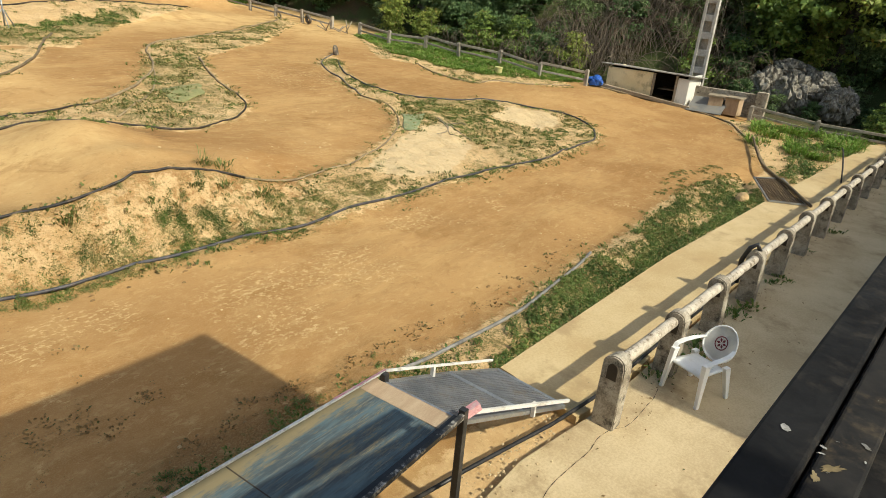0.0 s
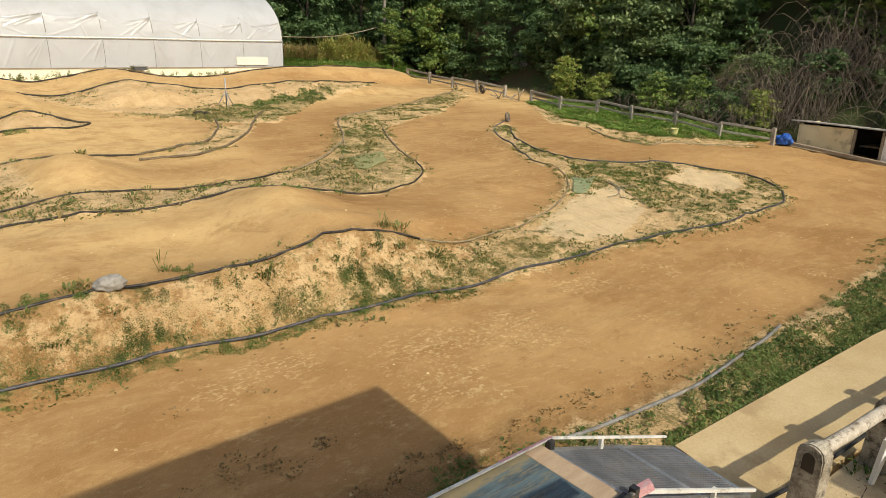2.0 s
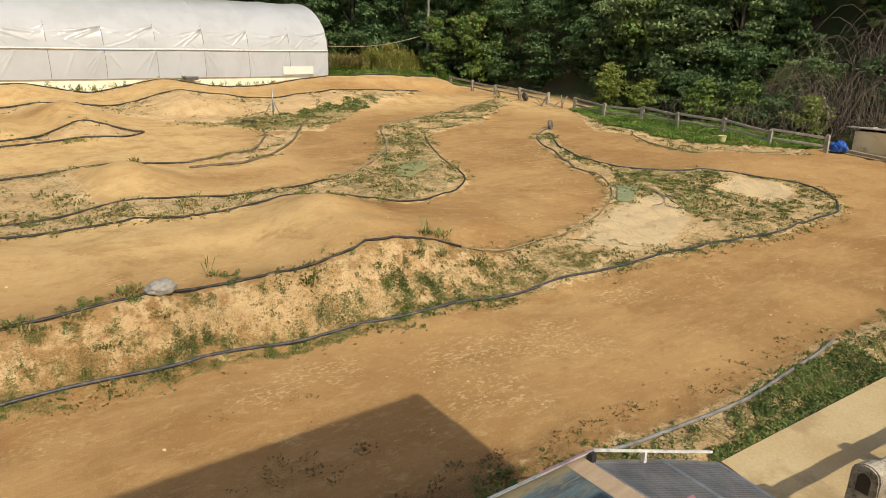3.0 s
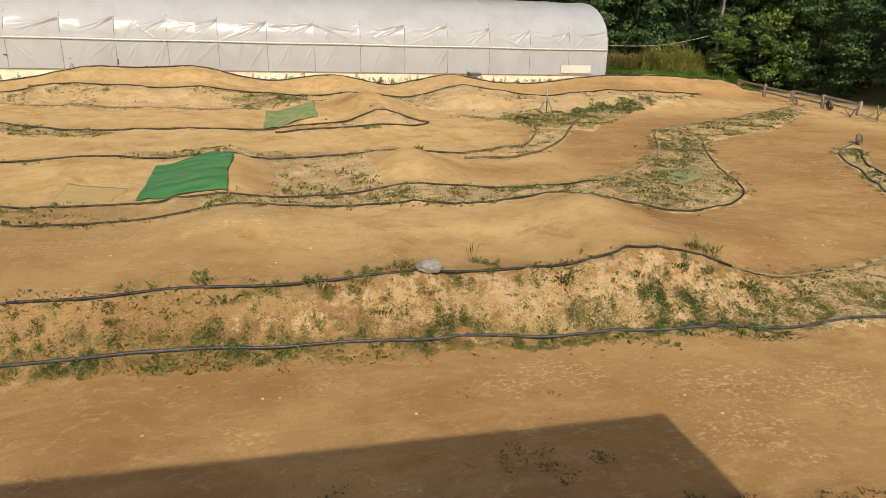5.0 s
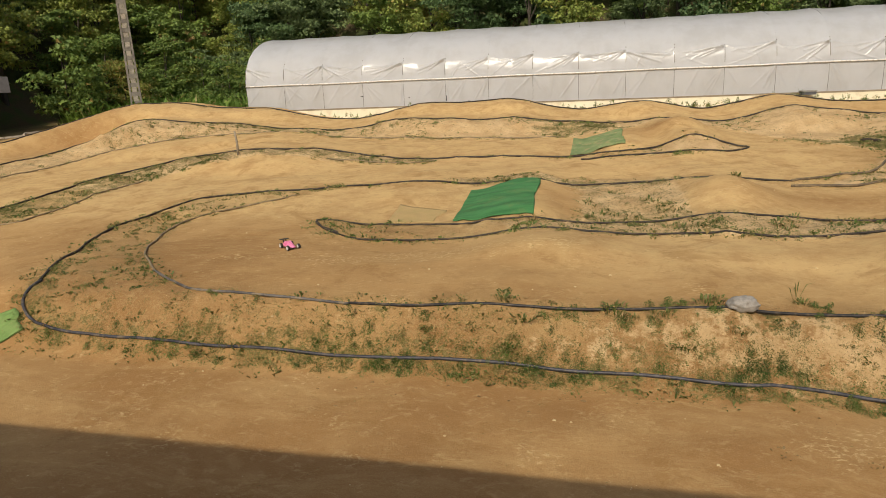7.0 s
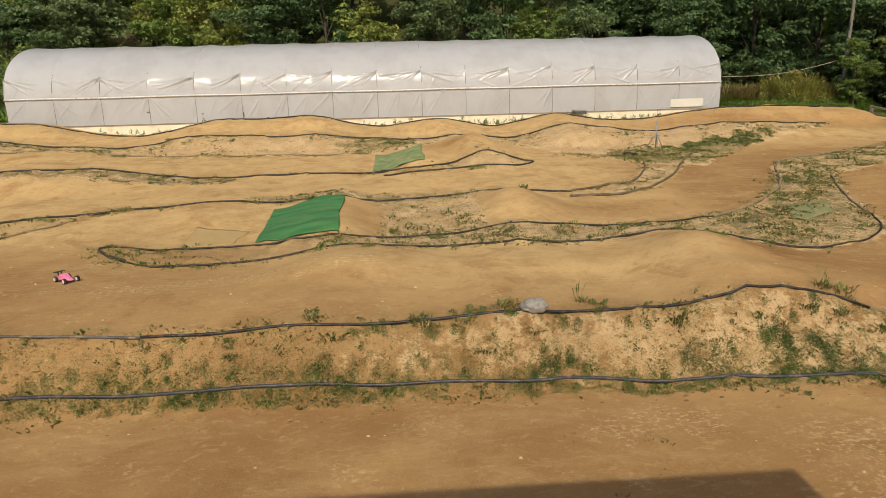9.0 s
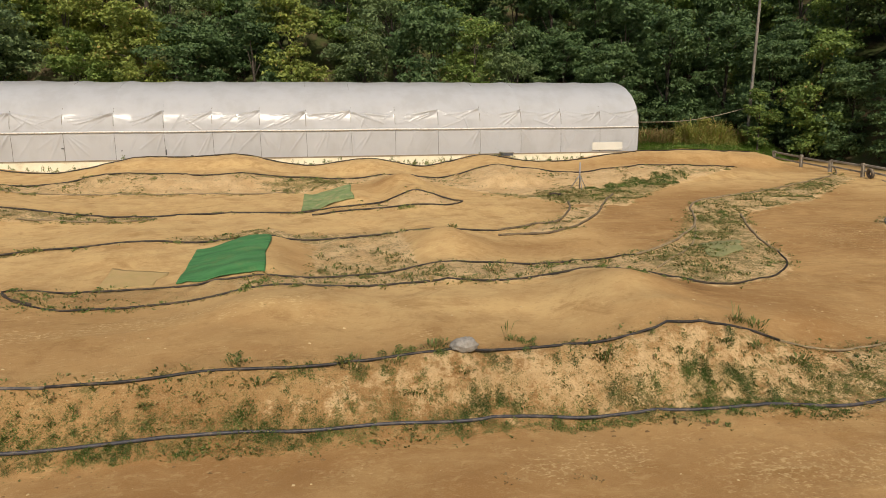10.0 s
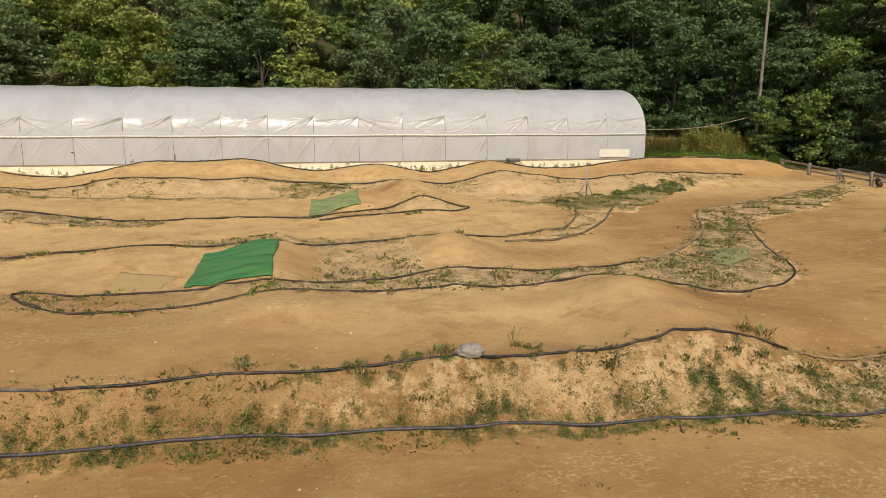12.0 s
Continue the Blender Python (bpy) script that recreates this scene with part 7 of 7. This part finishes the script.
tufts("weeds", "small weed rosettes on the bank above the straight", WEED, scatter(15000, (-8.8, 9, 6.35, 8.6), rosettes), 8, 0.024, 0.005, 5, 0.04)
hearts = scatter(230, (-8.8, 9.0, 6.4, 7.9), lambda x, y: (sample(FIELD, x, y) > 0.3) & (pick.random(len(x)) < np.where(x < -2, 0.8, 0.9)))[:, :2]
thick = np.array([(4.33, 6.92), (4.52, 6.98), (4.45, 6.86), (5.12, 6.81), (5.0, 6.85), (4.77, 7.02), (5.34, 6.55), (4.42, 6.66), (4.89, 6.62), (2.51, 7.42), (2.08, 7.19), (2.91, 7.11), (3.34, 6.9), (2.05, 6.82), (3.89, 6.82), (5.1, 7.17), (5.91, 6.89), (1.72, 6.84), (0.6, 7.22), (0.3, 7.2)])
hearts = np.concatenate([hearts, thick.repeat(2, 0) + pick.normal(0, 0.07, (len(thick) * 2, 2))])
low = scatter(80, (-4.0, 6.5, 6.45, 6.95), lambda x, y: sample(FIELD, x, y) > 0.3)[:, :2]
hearts = np.concatenate([hearts, low])
dome = np.column_stack([hearts, 0.016 + 0.05 * pick.random(len(hearts)) ** 2, 0.012 + 0.055 * pick.random(len(hearts)) ** 2])
dome[-len(low) - 2 * len(thick):-len(low), 2:] = pick.uniform(0.05, 0.085, (2 * len(thick), 2))
clumps("weeds", "separate small leafy weed clumps dotted over the sandy bank", LEAFY_WEED, dome, 0.0085, 23, 0.95)
# runners of dull creeping weed between the clumps
mats = scatter(1000, (-8.6, 9.0, 6.35, 7.9), lambda x, y: (sample(FIELD, x, y) > 0.3) & (pick.random(len(x)) < np.clip(0.25 + 1.6 * clumpy(x, y, 1.7) + 0.7 * (y < 6.95), 0.04, 1)))[:, :2]
clumps("weeds", "dull creeping weeds spread thinly over the bank", WEED, np.column_stack([mats, pick.uniform(0.03, 0.11, len(mats)), pick.uniform(0.006, 0.016, len(mats))]), 0.0065, 24, 0.30)
tufts("weeds", "small weed rosettes in the right-hand infield", WEED, scatter(1800, (11, 17, 5.9, 11), lambda x, y: (sample(GREEN, x, y) > 0.5) & (pick.random(len(x)) < np.clip(0.2 + 1.6 * clumpy(x, y, 1.5), 0, 0.9))), 8, 0.05, 0.013, 15, 0.06)
tall_spots = np.array([(2.28, 7.7), (0.55, 7.25), (0.3, 7.2), (0.75, 7.28), (-1.0, 7.3), (5.35, 7.42), (5.6, 7.35), (1.3, 7.5), (-9.6, 11.4), (-9.7, 11.5), (4.6, 7.0), (4.3, 7.05), (4.9, 7.12), (5.25, 7.0), (4.45, 6.9), (-1.9, 7.1), (7.9, 27.9), (11.6, 27.9), (11.7, 27.95), (-8.3, 25.3), (2.9, 14.2), (-0.8, 7.05), (3.4, 7.15), (2.7, 7.05), (0.9, 7.0), (1.5, 7.05), (5.9, 6.95)])
tall_spots = np.repeat(tall_spots, 2, 0) + pick.normal(0, 0.05, (len(tall_spots) * 2, 2))
tufts("weeds", "taller leafy weeds along the edging hoses", WEED, np.column_stack([tall_spots, ground_z(*tall_spots.T)]), 34, 0.075, 0.008, 6, 0.09)
stalks = np.array([(5.33, 7.5), (5.38, 7.46), (5.66, 7.42), (5.62, 7.45), (2.3, 7.8), (-9.65, 11.45), (7.95, 27.9), (11.65, 27.95)])
tufts("weeds", "thin upright weed stalks by the mound", WEED, np.column_stack([stalks, ground_z(*stalks.T)]), 5, 0.30, 0.006, 16, 0.04)

edge_line = np.array([(x, y) for x, y, _ in smooth_path(HOSES["outer_left"], 0.02) if x < 12 and y < 7.2])
edge_line = edge_line + pick.normal(0, 0.10, edge_line.shape)
keep = pick.random(len(edge_line)) < np.clip(0.35 + 1.8 * clumpy(*edge_line.T, 1.1), 0.03, 1)
edge_line = edge_line[keep]
tufts("weeds", "green weeds growing along the front edging hose", LUSH, np.column_stack([edge_line, ground_z(*edge_line.T)]), 14, 0.040, 0.0055, 17, 0.05)

fresh = edge_line[pick.random(len(edge_line)) < 0.34] + np.array([0, 0.02])
clumps("weeds", "fresh low mats of clover along the front edging hose", LUSH, np.column_stack([fresh, pick.uniform(0.03, 0.10, len(fresh)), pick.uniform(0.012, 0.035, len(fresh))]), 0.009, 34, 0.7)
# spreading plants on the bank and under its hoses: x, y, half-width
spread = np.array([(-0.27, 7.27, 0.20), (-0.55, 7.21, 0.10), (-1.93, 7.18, 0.13), (-1.74, 7.25, 0.10), (0.87, 7.39, 0.20), (1.32, 7.25, 0.16), (-1.07, 7.61, 0.13), (2.55, 7.56, 0.16), (4.30, 6.91, 0.20), (4.55, 6.84, 0.20), (5.10, 6.81, 0.18), (1.03, 7.07, 0.12), (1.91, 6.84, 0.13), (4.40, 6.60, 0.12), (4.85, 6.54, 0.13), (5.25, 6.40, 0.13), (-0.95, 6.88, 0.14), (-2.64, 7.02, 0.12), (-0.63, 6.73, 0.18), (-1.56, 6.59, 0.10), (1.39, 6.60, 0.11), (0.76, 6.80, 0.12), (-1.93, 7.04, 0.10), (-0.02, 6.72, 0.16), (-2.10, 6.73, 0.18)])
sprigs = np.repeat(spread, 7, 0)
sprigs[:, 0] += pick.normal(0, 0.48, len(sprigs)) * sprigs[:, 2]
sprigs[:, 1] += pick.normal(0, 0.22, len(sprigs)) * sprigs[:, 2]
clumps("weeds", "green spreading weeds on the bank and under its hoses", LUSH, np.column_stack([sprigs[:, :2], sprigs[:, 2] * pick.uniform(0.18, 0.42, len(sprigs)), sprigs[:, 2] * pick.uniform(0.15, 0.38, len(sprigs))]), 0.0095, 41, 0.6)
fringe = np.array([(x, y - 0.06 - abs(pick.normal(0, 0.12))) for x, y, _ in smooth_path(HOSES["outer_left"], 0.03) if x < 12 and y < 7.0])
fringe = fringe[pick.random(len(fringe)) < np.clip(0.04 + 1.1 * clumpy(*fringe.T, 0.9), 0.01, 0.7)]
tufts("weeds", "scattered low weeds spreading onto the edge of the straight", WEED, np.column_stack([fringe, ground_z(*fringe.T)]), 10, 0.026, 0.006, 22, 0.05)


def far_weedy(x, y):
    return (sample(GREEN, x, y) > 0.35) & (pick.random(len(x)) < np.clip(0.1 + 1.5 * clumpy(x, y, 0.8), 0.02, 0.8))


tufts("weeds", "knee-high weed clumps on the far infields", WEED, scatter(8000, (-21, 19, 10, 27.4), far_weedy), 10, 0.075, 0.011, 18, 0.11)
far_spots = scatter(15000, (-21, 18.5, 10, 27.3), lambda x, y: (sample(GREEN, x, y) > 0.18) & (pick.random(len(x)) < np.clip(sample(GREEN, x, y) * (0.25 + 2.2 * clumpy(x, y, 0.9)), 0.01, 1)))[:, :2]
far_spots = np.column_stack([far_spots, pick.uniform(0.03, 0.13, len(far_spots)), pick.uniform(0.02, 0.08, len(far_spots))])
green = clumpy(*far_spots[:, :2].T, 0.6) > 0.12
clumps("weeds", "low dull weed clumps scattered over the far infields", WEED, far_spots[~green], 0.022, 31, 0.6)
clumps("weeds", "fresh green weed clumps among the duller ones of the far infields", LUSH, far_spots[green], 0.022, 42, 0.6)

bend = scatter(1700, (-9.6, -2.5, 6.7, 14.2), lambda x, y: inside(INFIELD[0], x, y) & (pick.random(len(x)) < np.clip(0.45 + 1.5 * clumpy(x, y, 1.2), 0.08, 1)))[:, :2]
clumps("weeds", "small dusty weeds dotted over the bare earth round the hairpin", WEED, np.column_stack([bend, 0.02 + 0.06 * pick.random(len(bend)) ** 2, 0.012 + 0.035 * pick.random(len(bend)) ** 2]), 0.011, 36, 0.7)
sill = np.array([(x, 28.25 + pick.normal(0, 0.12)) for x in np.concatenate([pick.normal(-9.9, 0.9, 22), pick.normal(0.0, 0.6, 18), pick.normal(4.4, 0.7, 30), pick.normal(9.8, 1.2, 26)])])
clumps("weeds", "weeds growing against the greenhouse's skirt", LEAFY_WEED, np.column_stack([sill, pick.uniform(0.05, 0.13, len(sill)), pick.uniform(0.05, 0.28, len(sill))]), 0.026, 37, 0.6)

# dark dried clods and dead weed stumps beside the straight
vs, fs = [], []
clod = random.Random(31)
for k in range(190):
    if k < 120:
        x = clod.uniform(1.2, 9.0)
        y = 3.15 + abs(clod.gauss(0, 0.22))
    else:
        x = clod.uniform(-3, 8.5)
        y = 6.45 - 0.03 * max(x - 2, 0) - abs(clod.gauss(0, 0.28))
    s, z, q = 0.007 + 0.019 * clod.random() ** 3, float(ground_z(x, y)), len(vs)
    for i in range(2):
        for e in range(6):
            a = math.pi * e / 3 + clod.uniform(-0.3, 0.3)
            r = s * clod.uniform(0.7, 1.3) * (1 - 0.45 * i)
            vs.append((x + r * 1.9 * math.cos(a), y + r * math.sin(a), z - 0.004 + i * s * clod.uniform(0.5, 0.9)))
    vs.append((x, y, z + s * 0.9))
    fs += [(q + e, q + (e + 1) % 6, q + 6 + (e + 1) % 6, q + 6 + e) for e in range(6)] + [(q + 6 + e, q + 6 + (e + 1) % 6, q + 12, q + 12) for e in range(0)]
    fs += [(q + 6, q + 7, q + 8, q + 12), (q + 8, q + 9, q + 10, q + 12), (q + 10, q + 11, q + 6, q + 12)]
CLOD = plain("dried_dark_clods", (0.15, 0.088, 0.038), (0.27, 0.165, 0.07), 0.95, coarse=9, fine=60, bump=0.6)
tagged(new("clods", raw_mesh("clods", vs, fs, CLOD)), "dark dried clods and dead weed stumps beside the straight", "clods", kind="stuff")


def verge(x, y):
    hit = np.zeros(len(x), bool)
    for poly in VERGE[:3]:
        hit |= inside(poly, x, y)
    hit &= ~inside(SANDY, x, y) | (pick.random(len(x)) < 0.12)
    return hit & (pick.random(len(x)) < np.clip(0.5 + 1.6 * clumpy(x, y, 1.3), 0.04, 1))


tufts("grass", "bright green grass on the verge below the fence", FRESH, scatter(26000, (19.0, 24.0, 9.3, 19.6), lambda x, y: inside(VERGE[0], x, y) & (pick.random(len(x)) < np.clip(0.7 + 1.4 * clumpy(x, y, 0.8), 0.1, 1))), 6, 0.085, 0.013, 32, 0.08)
tufts("grass", "lush green grass and clover on the verges", LUSH, scatter(42000, (4, 24.4, 0.2, 19.5), verge), 6, 0.045, 0.010, 7, 0.06)
bushy = scatter(3200, (4.0, 15.4, 1.6, 3.3), lambda x, y: inside(VERGE[1], x, y) & (y < 2.86) & (pick.random(len(x)) < np.clip(0.55 + 1.7 * clumpy(x, y, 1.0), 0.05, 1)))[:, :2]
clumps("weeds", "dense dark leafy weeds between the straight and the walkway", LEAFY_WEED, np.column_stack([bushy, pick.uniform(0.03, 0.10, len(bushy)), pick.uniform(0.02, 0.085, len(bushy))]), 0.014, 25, 0.8)
kerbside = np.array([(x, 2.45 - 0.068 * (x - 4.95) + 0.03 + abs(pick.normal(0, 0.05))) for x in pick.uniform(4.95, 13.6, 260)])
clumps("weeds", "leafy weeds hanging over the walkway's edge", LEAFY_WEED, np.column_stack([kerbside, pick.uniform(0.03, 0.10, 260), pick.uniform(0.03, 0.11, 260)]), 0.017, 26)
rim = scatter(700, (8.0, 15.6, 2.2, 4.6), lambda x, y: (y < 3.3 + 0.25 * np.exp(-(((x - 13.4) / 1.2) ** 2)) + 0.35 * clumpy(x, y, 0.8) - 0.35 * np.exp(-(((x - 9.3) / 1.4) ** 2))) & (y > 2.4) & (pick.random(len(x)) < 0.25 + 0.6 * step(11.0, 13.0, x)))[:, :2]
clumps("weeds", "straggling weeds where the straight runs out into the verge", WEED, np.column_stack([rim, pick.uniform(0.02, 0.09, len(rim)), pick.uniform(0.01, 0.045, len(rim))]), 0.014, 27, 0.7)
corner = scatter(520, (15.6, 24.2, 0.3, 4.4), lambda x, y: inside(VERGE[2], x, y) & ~inside(SANDY, x, y) & (pick.random(len(x)) < np.clip(0.4 + 1.8 * clumpy(x, y, 0.7), 0.05, 1)))[:, :2]
clumps("weeds", "rank leafy weeds round the last corner", LEAFY_WEED, np.column_stack([corner, pick.uniform(0.06, 0.20, len(corner)), pick.uniform(0.04, 0.14, len(corner))]), 0.026, 28)
island = scatter(5200, (10.8, 17.0, 5.8, 15.2), lambda x, y: (sample(GREEN, x, y) > 0.45) & (pick.random(len(x)) < np.clip(0.48 + 1.6 * clumpy(x, y, 1.3), 0.03, 1)))[:, :2]
clumps("weeds", "patchy green weeds on the sandy right-hand infield", LUSH, np.column_stack([island, pick.uniform(0.02, 0.09, len(island)), pick.uniform(0.012, 0.04, len(island))]), 0.015, 29, 0.6)
strip = scatter(900, (8.6, 17.0, 21.6, 23.6), lambda x, y: (sample(GREEN, x, y) > 0.3) & (pick.random(len(x)) < np.clip(0.5 + 1.5 * clumpy(x, y, 0.6), 0.05, 1)))[:, :2]
clumps("weeds", "dense green weeds on the long far infield", LUSH, np.column_stack([strip, pick.uniform(0.06, 0.18, len(strip)), pick.uniform(0.03, 0.08, len(strip))]), 0.026, 43, 0.7)


def strip(x, y):
    return inside(VERGE[3], x, y) & (pick.random(len(x)) < np.clip(0.4 + 1.4 * clumpy(x, y, 1.5), 0, 1))


tufts("grass", "ragged leafy weeds along the shaded edge of the straight", LUSH, scatter(3000, (-6, 4.4, 2.5, 3.6), strip), 9, 0.035, 0.007, 8, 0.05)
ramp_side = scatter(2200, (-1.5, 4.3, 2.9, 3.7), lambda x, y: pick.random(len(x)) < np.clip(0.7 + 1.3 * clumpy(x, y, 1.6) - 6.0 * np.maximum(y - 3.16 - 0.05 * x, 0), 0.0, 1))[:, :2]
clumps("weeds", "dark leafy weeds along the foot of the ramp", LEAFY_WEED, np.column_stack([ramp_side, pick.uniform(0.012, 0.042, len(ramp_side)), pick.uniform(0.010, 0.034, len(ramp_side))]), 0.008, 30, 0.6)
dead = np.concatenate([pick.normal((cx, cy), (wx, wy), (n_, 2)) for cx, cy, wx, wy, n_ in ((1.85, 4.45, 0.22, 0.12, 34), (2.5, 4.35, 0.05, 0.03, 8), (2.05, 4.13, 0.05, 0.03, 10), (3.0, 3.72, 0.06, 0.03, 14), (2.58, 3.6, 0.12, 0.05, 14), (3.32, 3.62, 0.10, 0.05, 14), (4.1, 3.5, 0.18, 0.07, 16), (4.9, 3.42, 0.25, 0.06, 20), (5.8, 3.3, 0.3, 0.07, 18), (7.2, 3.25, 0.6, 0.08, 26), (2.3, 4.75, 0.5, 0.3, 14), (0.4, 4.0, 0.7, 0.4, 16))])
tufts("withered_weeds", "flattened brown withered weeds on the straight", WITHERED, np.column_stack([dead, ground_z(*dead.T)]), 12, 0.024, 0.007, 19, 0.06)
tufts("grass", "short bright green grass beyond the greenhouse", FRESH, scatter(26000, (15.2, 23.5, 28.6, 33), lambda x, y: inside(VERGE[4], x, y)), 6, 0.09, 0.016, 10, 0.10)
tufts("dry_grass", "dry brown grass below the trees", DRY_GRASS, scatter(4500, (16.2, 22.8, 30.9, 34), lambda x, y: (y > 31.0 - 0.5 * (x > 20.5)) & (pick.random(len(x)) < np.clip(0.45 + 1.5 * clumpy(x, y, 0.7), 0.1, 1))), 9, 0.48, 0.012, 11, 0.22)
tufts("scrub", "sunlit yellow-green twiggy scrub beyond the greenhouse", SCRUB, scatter(420, (18.0, 21.4, 30.0, 32.2), lambda x, y: ((x - 19.6) / 1.05) ** 2 + ((y - 30.9) / 0.7) ** 2 < 1), 22, 0.85, 0.014, 20, 0.30)
airy = np.column_stack([pick.normal(19.7, 0.85, 90), pick.normal(30.8, 0.45, 90), pick.uniform(0.10, 0.30, 90), pick.uniform(0.3, 1.25, 90)])
clumps("scrub", "airy yellow-green scrub with dry tips beyond the greenhouse", SCRUB, airy, 0.034, 35, 0.45)
tufts("grass", "tall fresh grass beside the fence of the last corner", FRESH, scatter(5000, (19.2, 23.2, 0.6, 3.5), lambda x, y: inside(VERGE[2], x, y) & (pick.random(len(x)) < np.clip(0.25 + 2.0 * clumpy(x, y, 0.8), 0.0, 1))), 7, 0.20, 0.012, 21, 0.08)
tufts("dry_grass", "tall green and yellow growth behind the far bend", FRESH, scatter(1500, (-27, -16.5, 29.5, 37), lambda x, y: y > 29), 9, 0.8, 0.04, 12, 0.3)
tufts("grass", "grass tufts below the railing", LUSH, np.column_stack([np.array([(6.3, 1.05), (6.6, 1.0), (6.9, 1.05), (7.9, 0.9), (8.2, 0.85), (9.3, 0.75), (9.6, 0.7), (5.9, 1.2), (12.5, 0.35), (11.0, 0.62)]).repeat(6, 0) + pick.normal(0, 0.07, (60, 2)), np.zeros(60)]), 8, 0.07, 0.012, 13, 0.06)

moss = np.column_stack([3.74 + pick.normal(0, 0.012, 14), np.linspace(1.30, 1.60, 14), pick.uniform(0.012, 0.028, 14), pick.uniform(0.008, 0.02, 14)])
clumps("weeds", "dark moss and weeds in a terrace joint", WITHERED, moss, 0.007, 33)
# thin weed cover on the lower half of the bank
thin = scatter(1500, (-5.0, 8.5, 6.35, 7.0), lambda x, y: (sample(FIELD, x, y) > 0.25) & (pick.random(len(x)) < np.clip(0.35 + 1.5 * clumpy(x, y, 1.4), 0.04, 0.9)))[:, :2]
clumps("weeds", "thin dull green weed cover on the foot of the bank", WEED, np.column_stack([thin, pick.uniform(0.03, 0.09, len(thin)), pick.uniform(0.008, 0.022, len(thin))]), 0.008, 44, 0.4)

# loose stones on the dirt
pebbles = scatter(2600, (-12, 20, 3.0, 20), lambda x, y: pick.random(len(x)) < 0.35)
vs, fs = [], []
for x, y, z in pebbles:
    s = 0.006 + 0.018 * random.random() ** 3
    k = len(vs)
    vs += [(x + s * dx, y + s * dy, z + s * dz) for dx, dy, dz in ((-1, -0.7, -0.2), (0.9, -0.8, -0.2), (1, 0.7, -0.2), (-0.8, 0.9, -0.2), (-0.5, -0.4, 0.6), (0.5, -0.3, 0.7), (0.4, 0.5, 0.5), (-0.5, 0.4, 0.6))]
    fs += [tuple(k + i for i in f) for f in ((4, 5, 6, 7), (0, 1, 5, 4), (1, 2, 6, 5), (2, 3, 7, 6), (3, 0, 4, 7))]
tagged(new("pebbles", raw_mesh("pebbles", vs, fs, PAVING)), "small pale stones and clods loose on the dirt", "stones", kind="stuff")

# leaf litter and crumbs of concrete along the foot of the railing and under the ramp
litter_rng = np.random.default_rng(41)
foot = [(RAIL_A.x + RAIL_D.x * q + d * 0.11, RAIL_A.y + RAIL_D.y * q - d) for q, d in zip(litter_rng.uniform(-0.4, 14, 420), np.abs(litter_rng.normal(0.03, 0.13, 420)))]
yard = [(x, y) for x, y in litter_rng.uniform((3.2, -0.6), (9.5, 1.2), (90, 2))]
vs, fs = [], []
for x, y in foot + yard:
    s, a, k = 0.006 + 0.016 * litter_rng.random() ** 2, litter_rng.random() * 6.28, len(vs)
    c, d = math.cos(a) * s, math.sin(a) * s
    up = 0.003 + litter_rng.random() * 0.008
    vs += [(x + c, y + d, 0.007), (x - d * 0.6, y + c * 0.6, 0.007 + up), (x - c, y - d, 0.008), (x + d * 0.6, y - c * 0.6, 0.007 + up * 0.4)]
    fs.append((k, k + 1, k + 2, k + 3))
tagged(new("leaf_litter", raw_mesh("leaf_litter", vs, fs, WITHERED)), "dry leaf litter and crumbs along the foot of the railing", "litter", kind="stuff")
vs, fs = [], []
for x, y in zip(litter_rng.uniform(2.2, 5.3, 620), litter_rng.normal(1.66, 0.14, 620)):
    s, k = 0.003 + 0.012 * litter_rng.random() ** 4, len(vs)
    z = float(ground_z(x, y)) if y > 1.62 else 0.002
    vs += [(x + s * dx, y + s * dy, max(z, 0.0) + s * dz) for dx, dy, dz in ((-1, -0.7, -0.1), (0.9, -0.8, -0.1), (1, 0.7, -0.1), (-0.8, 0.9, -0.1), (-0.5, -0.4, 0.6), (0.5, -0.3, 0.7), (0.4, 0.5, 0.5), (-0.5, 0.4, 0.6))]
    fs += [tuple(k + i for i in f) for f in ((4, 5, 6, 7), (0, 1, 5, 4), (1, 2, 6, 5), (2, 3, 7, 6), (3, 0, 4, 7))]
tagged(new("rubble", raw_mesh("rubble", vs, fs, TERRACE)), "pale crumbs of broken concrete beside the ramp", "rubble", kind="stuff")

# ---- the whole plan to metres ----
for ob in scene.objects:
    if ob.parent is None and ob.type in ("MESH", "EMPTY"):
        ob.matrix_basis = Matrix.Scale(UNIT, 4) @ ob.matrix_basis
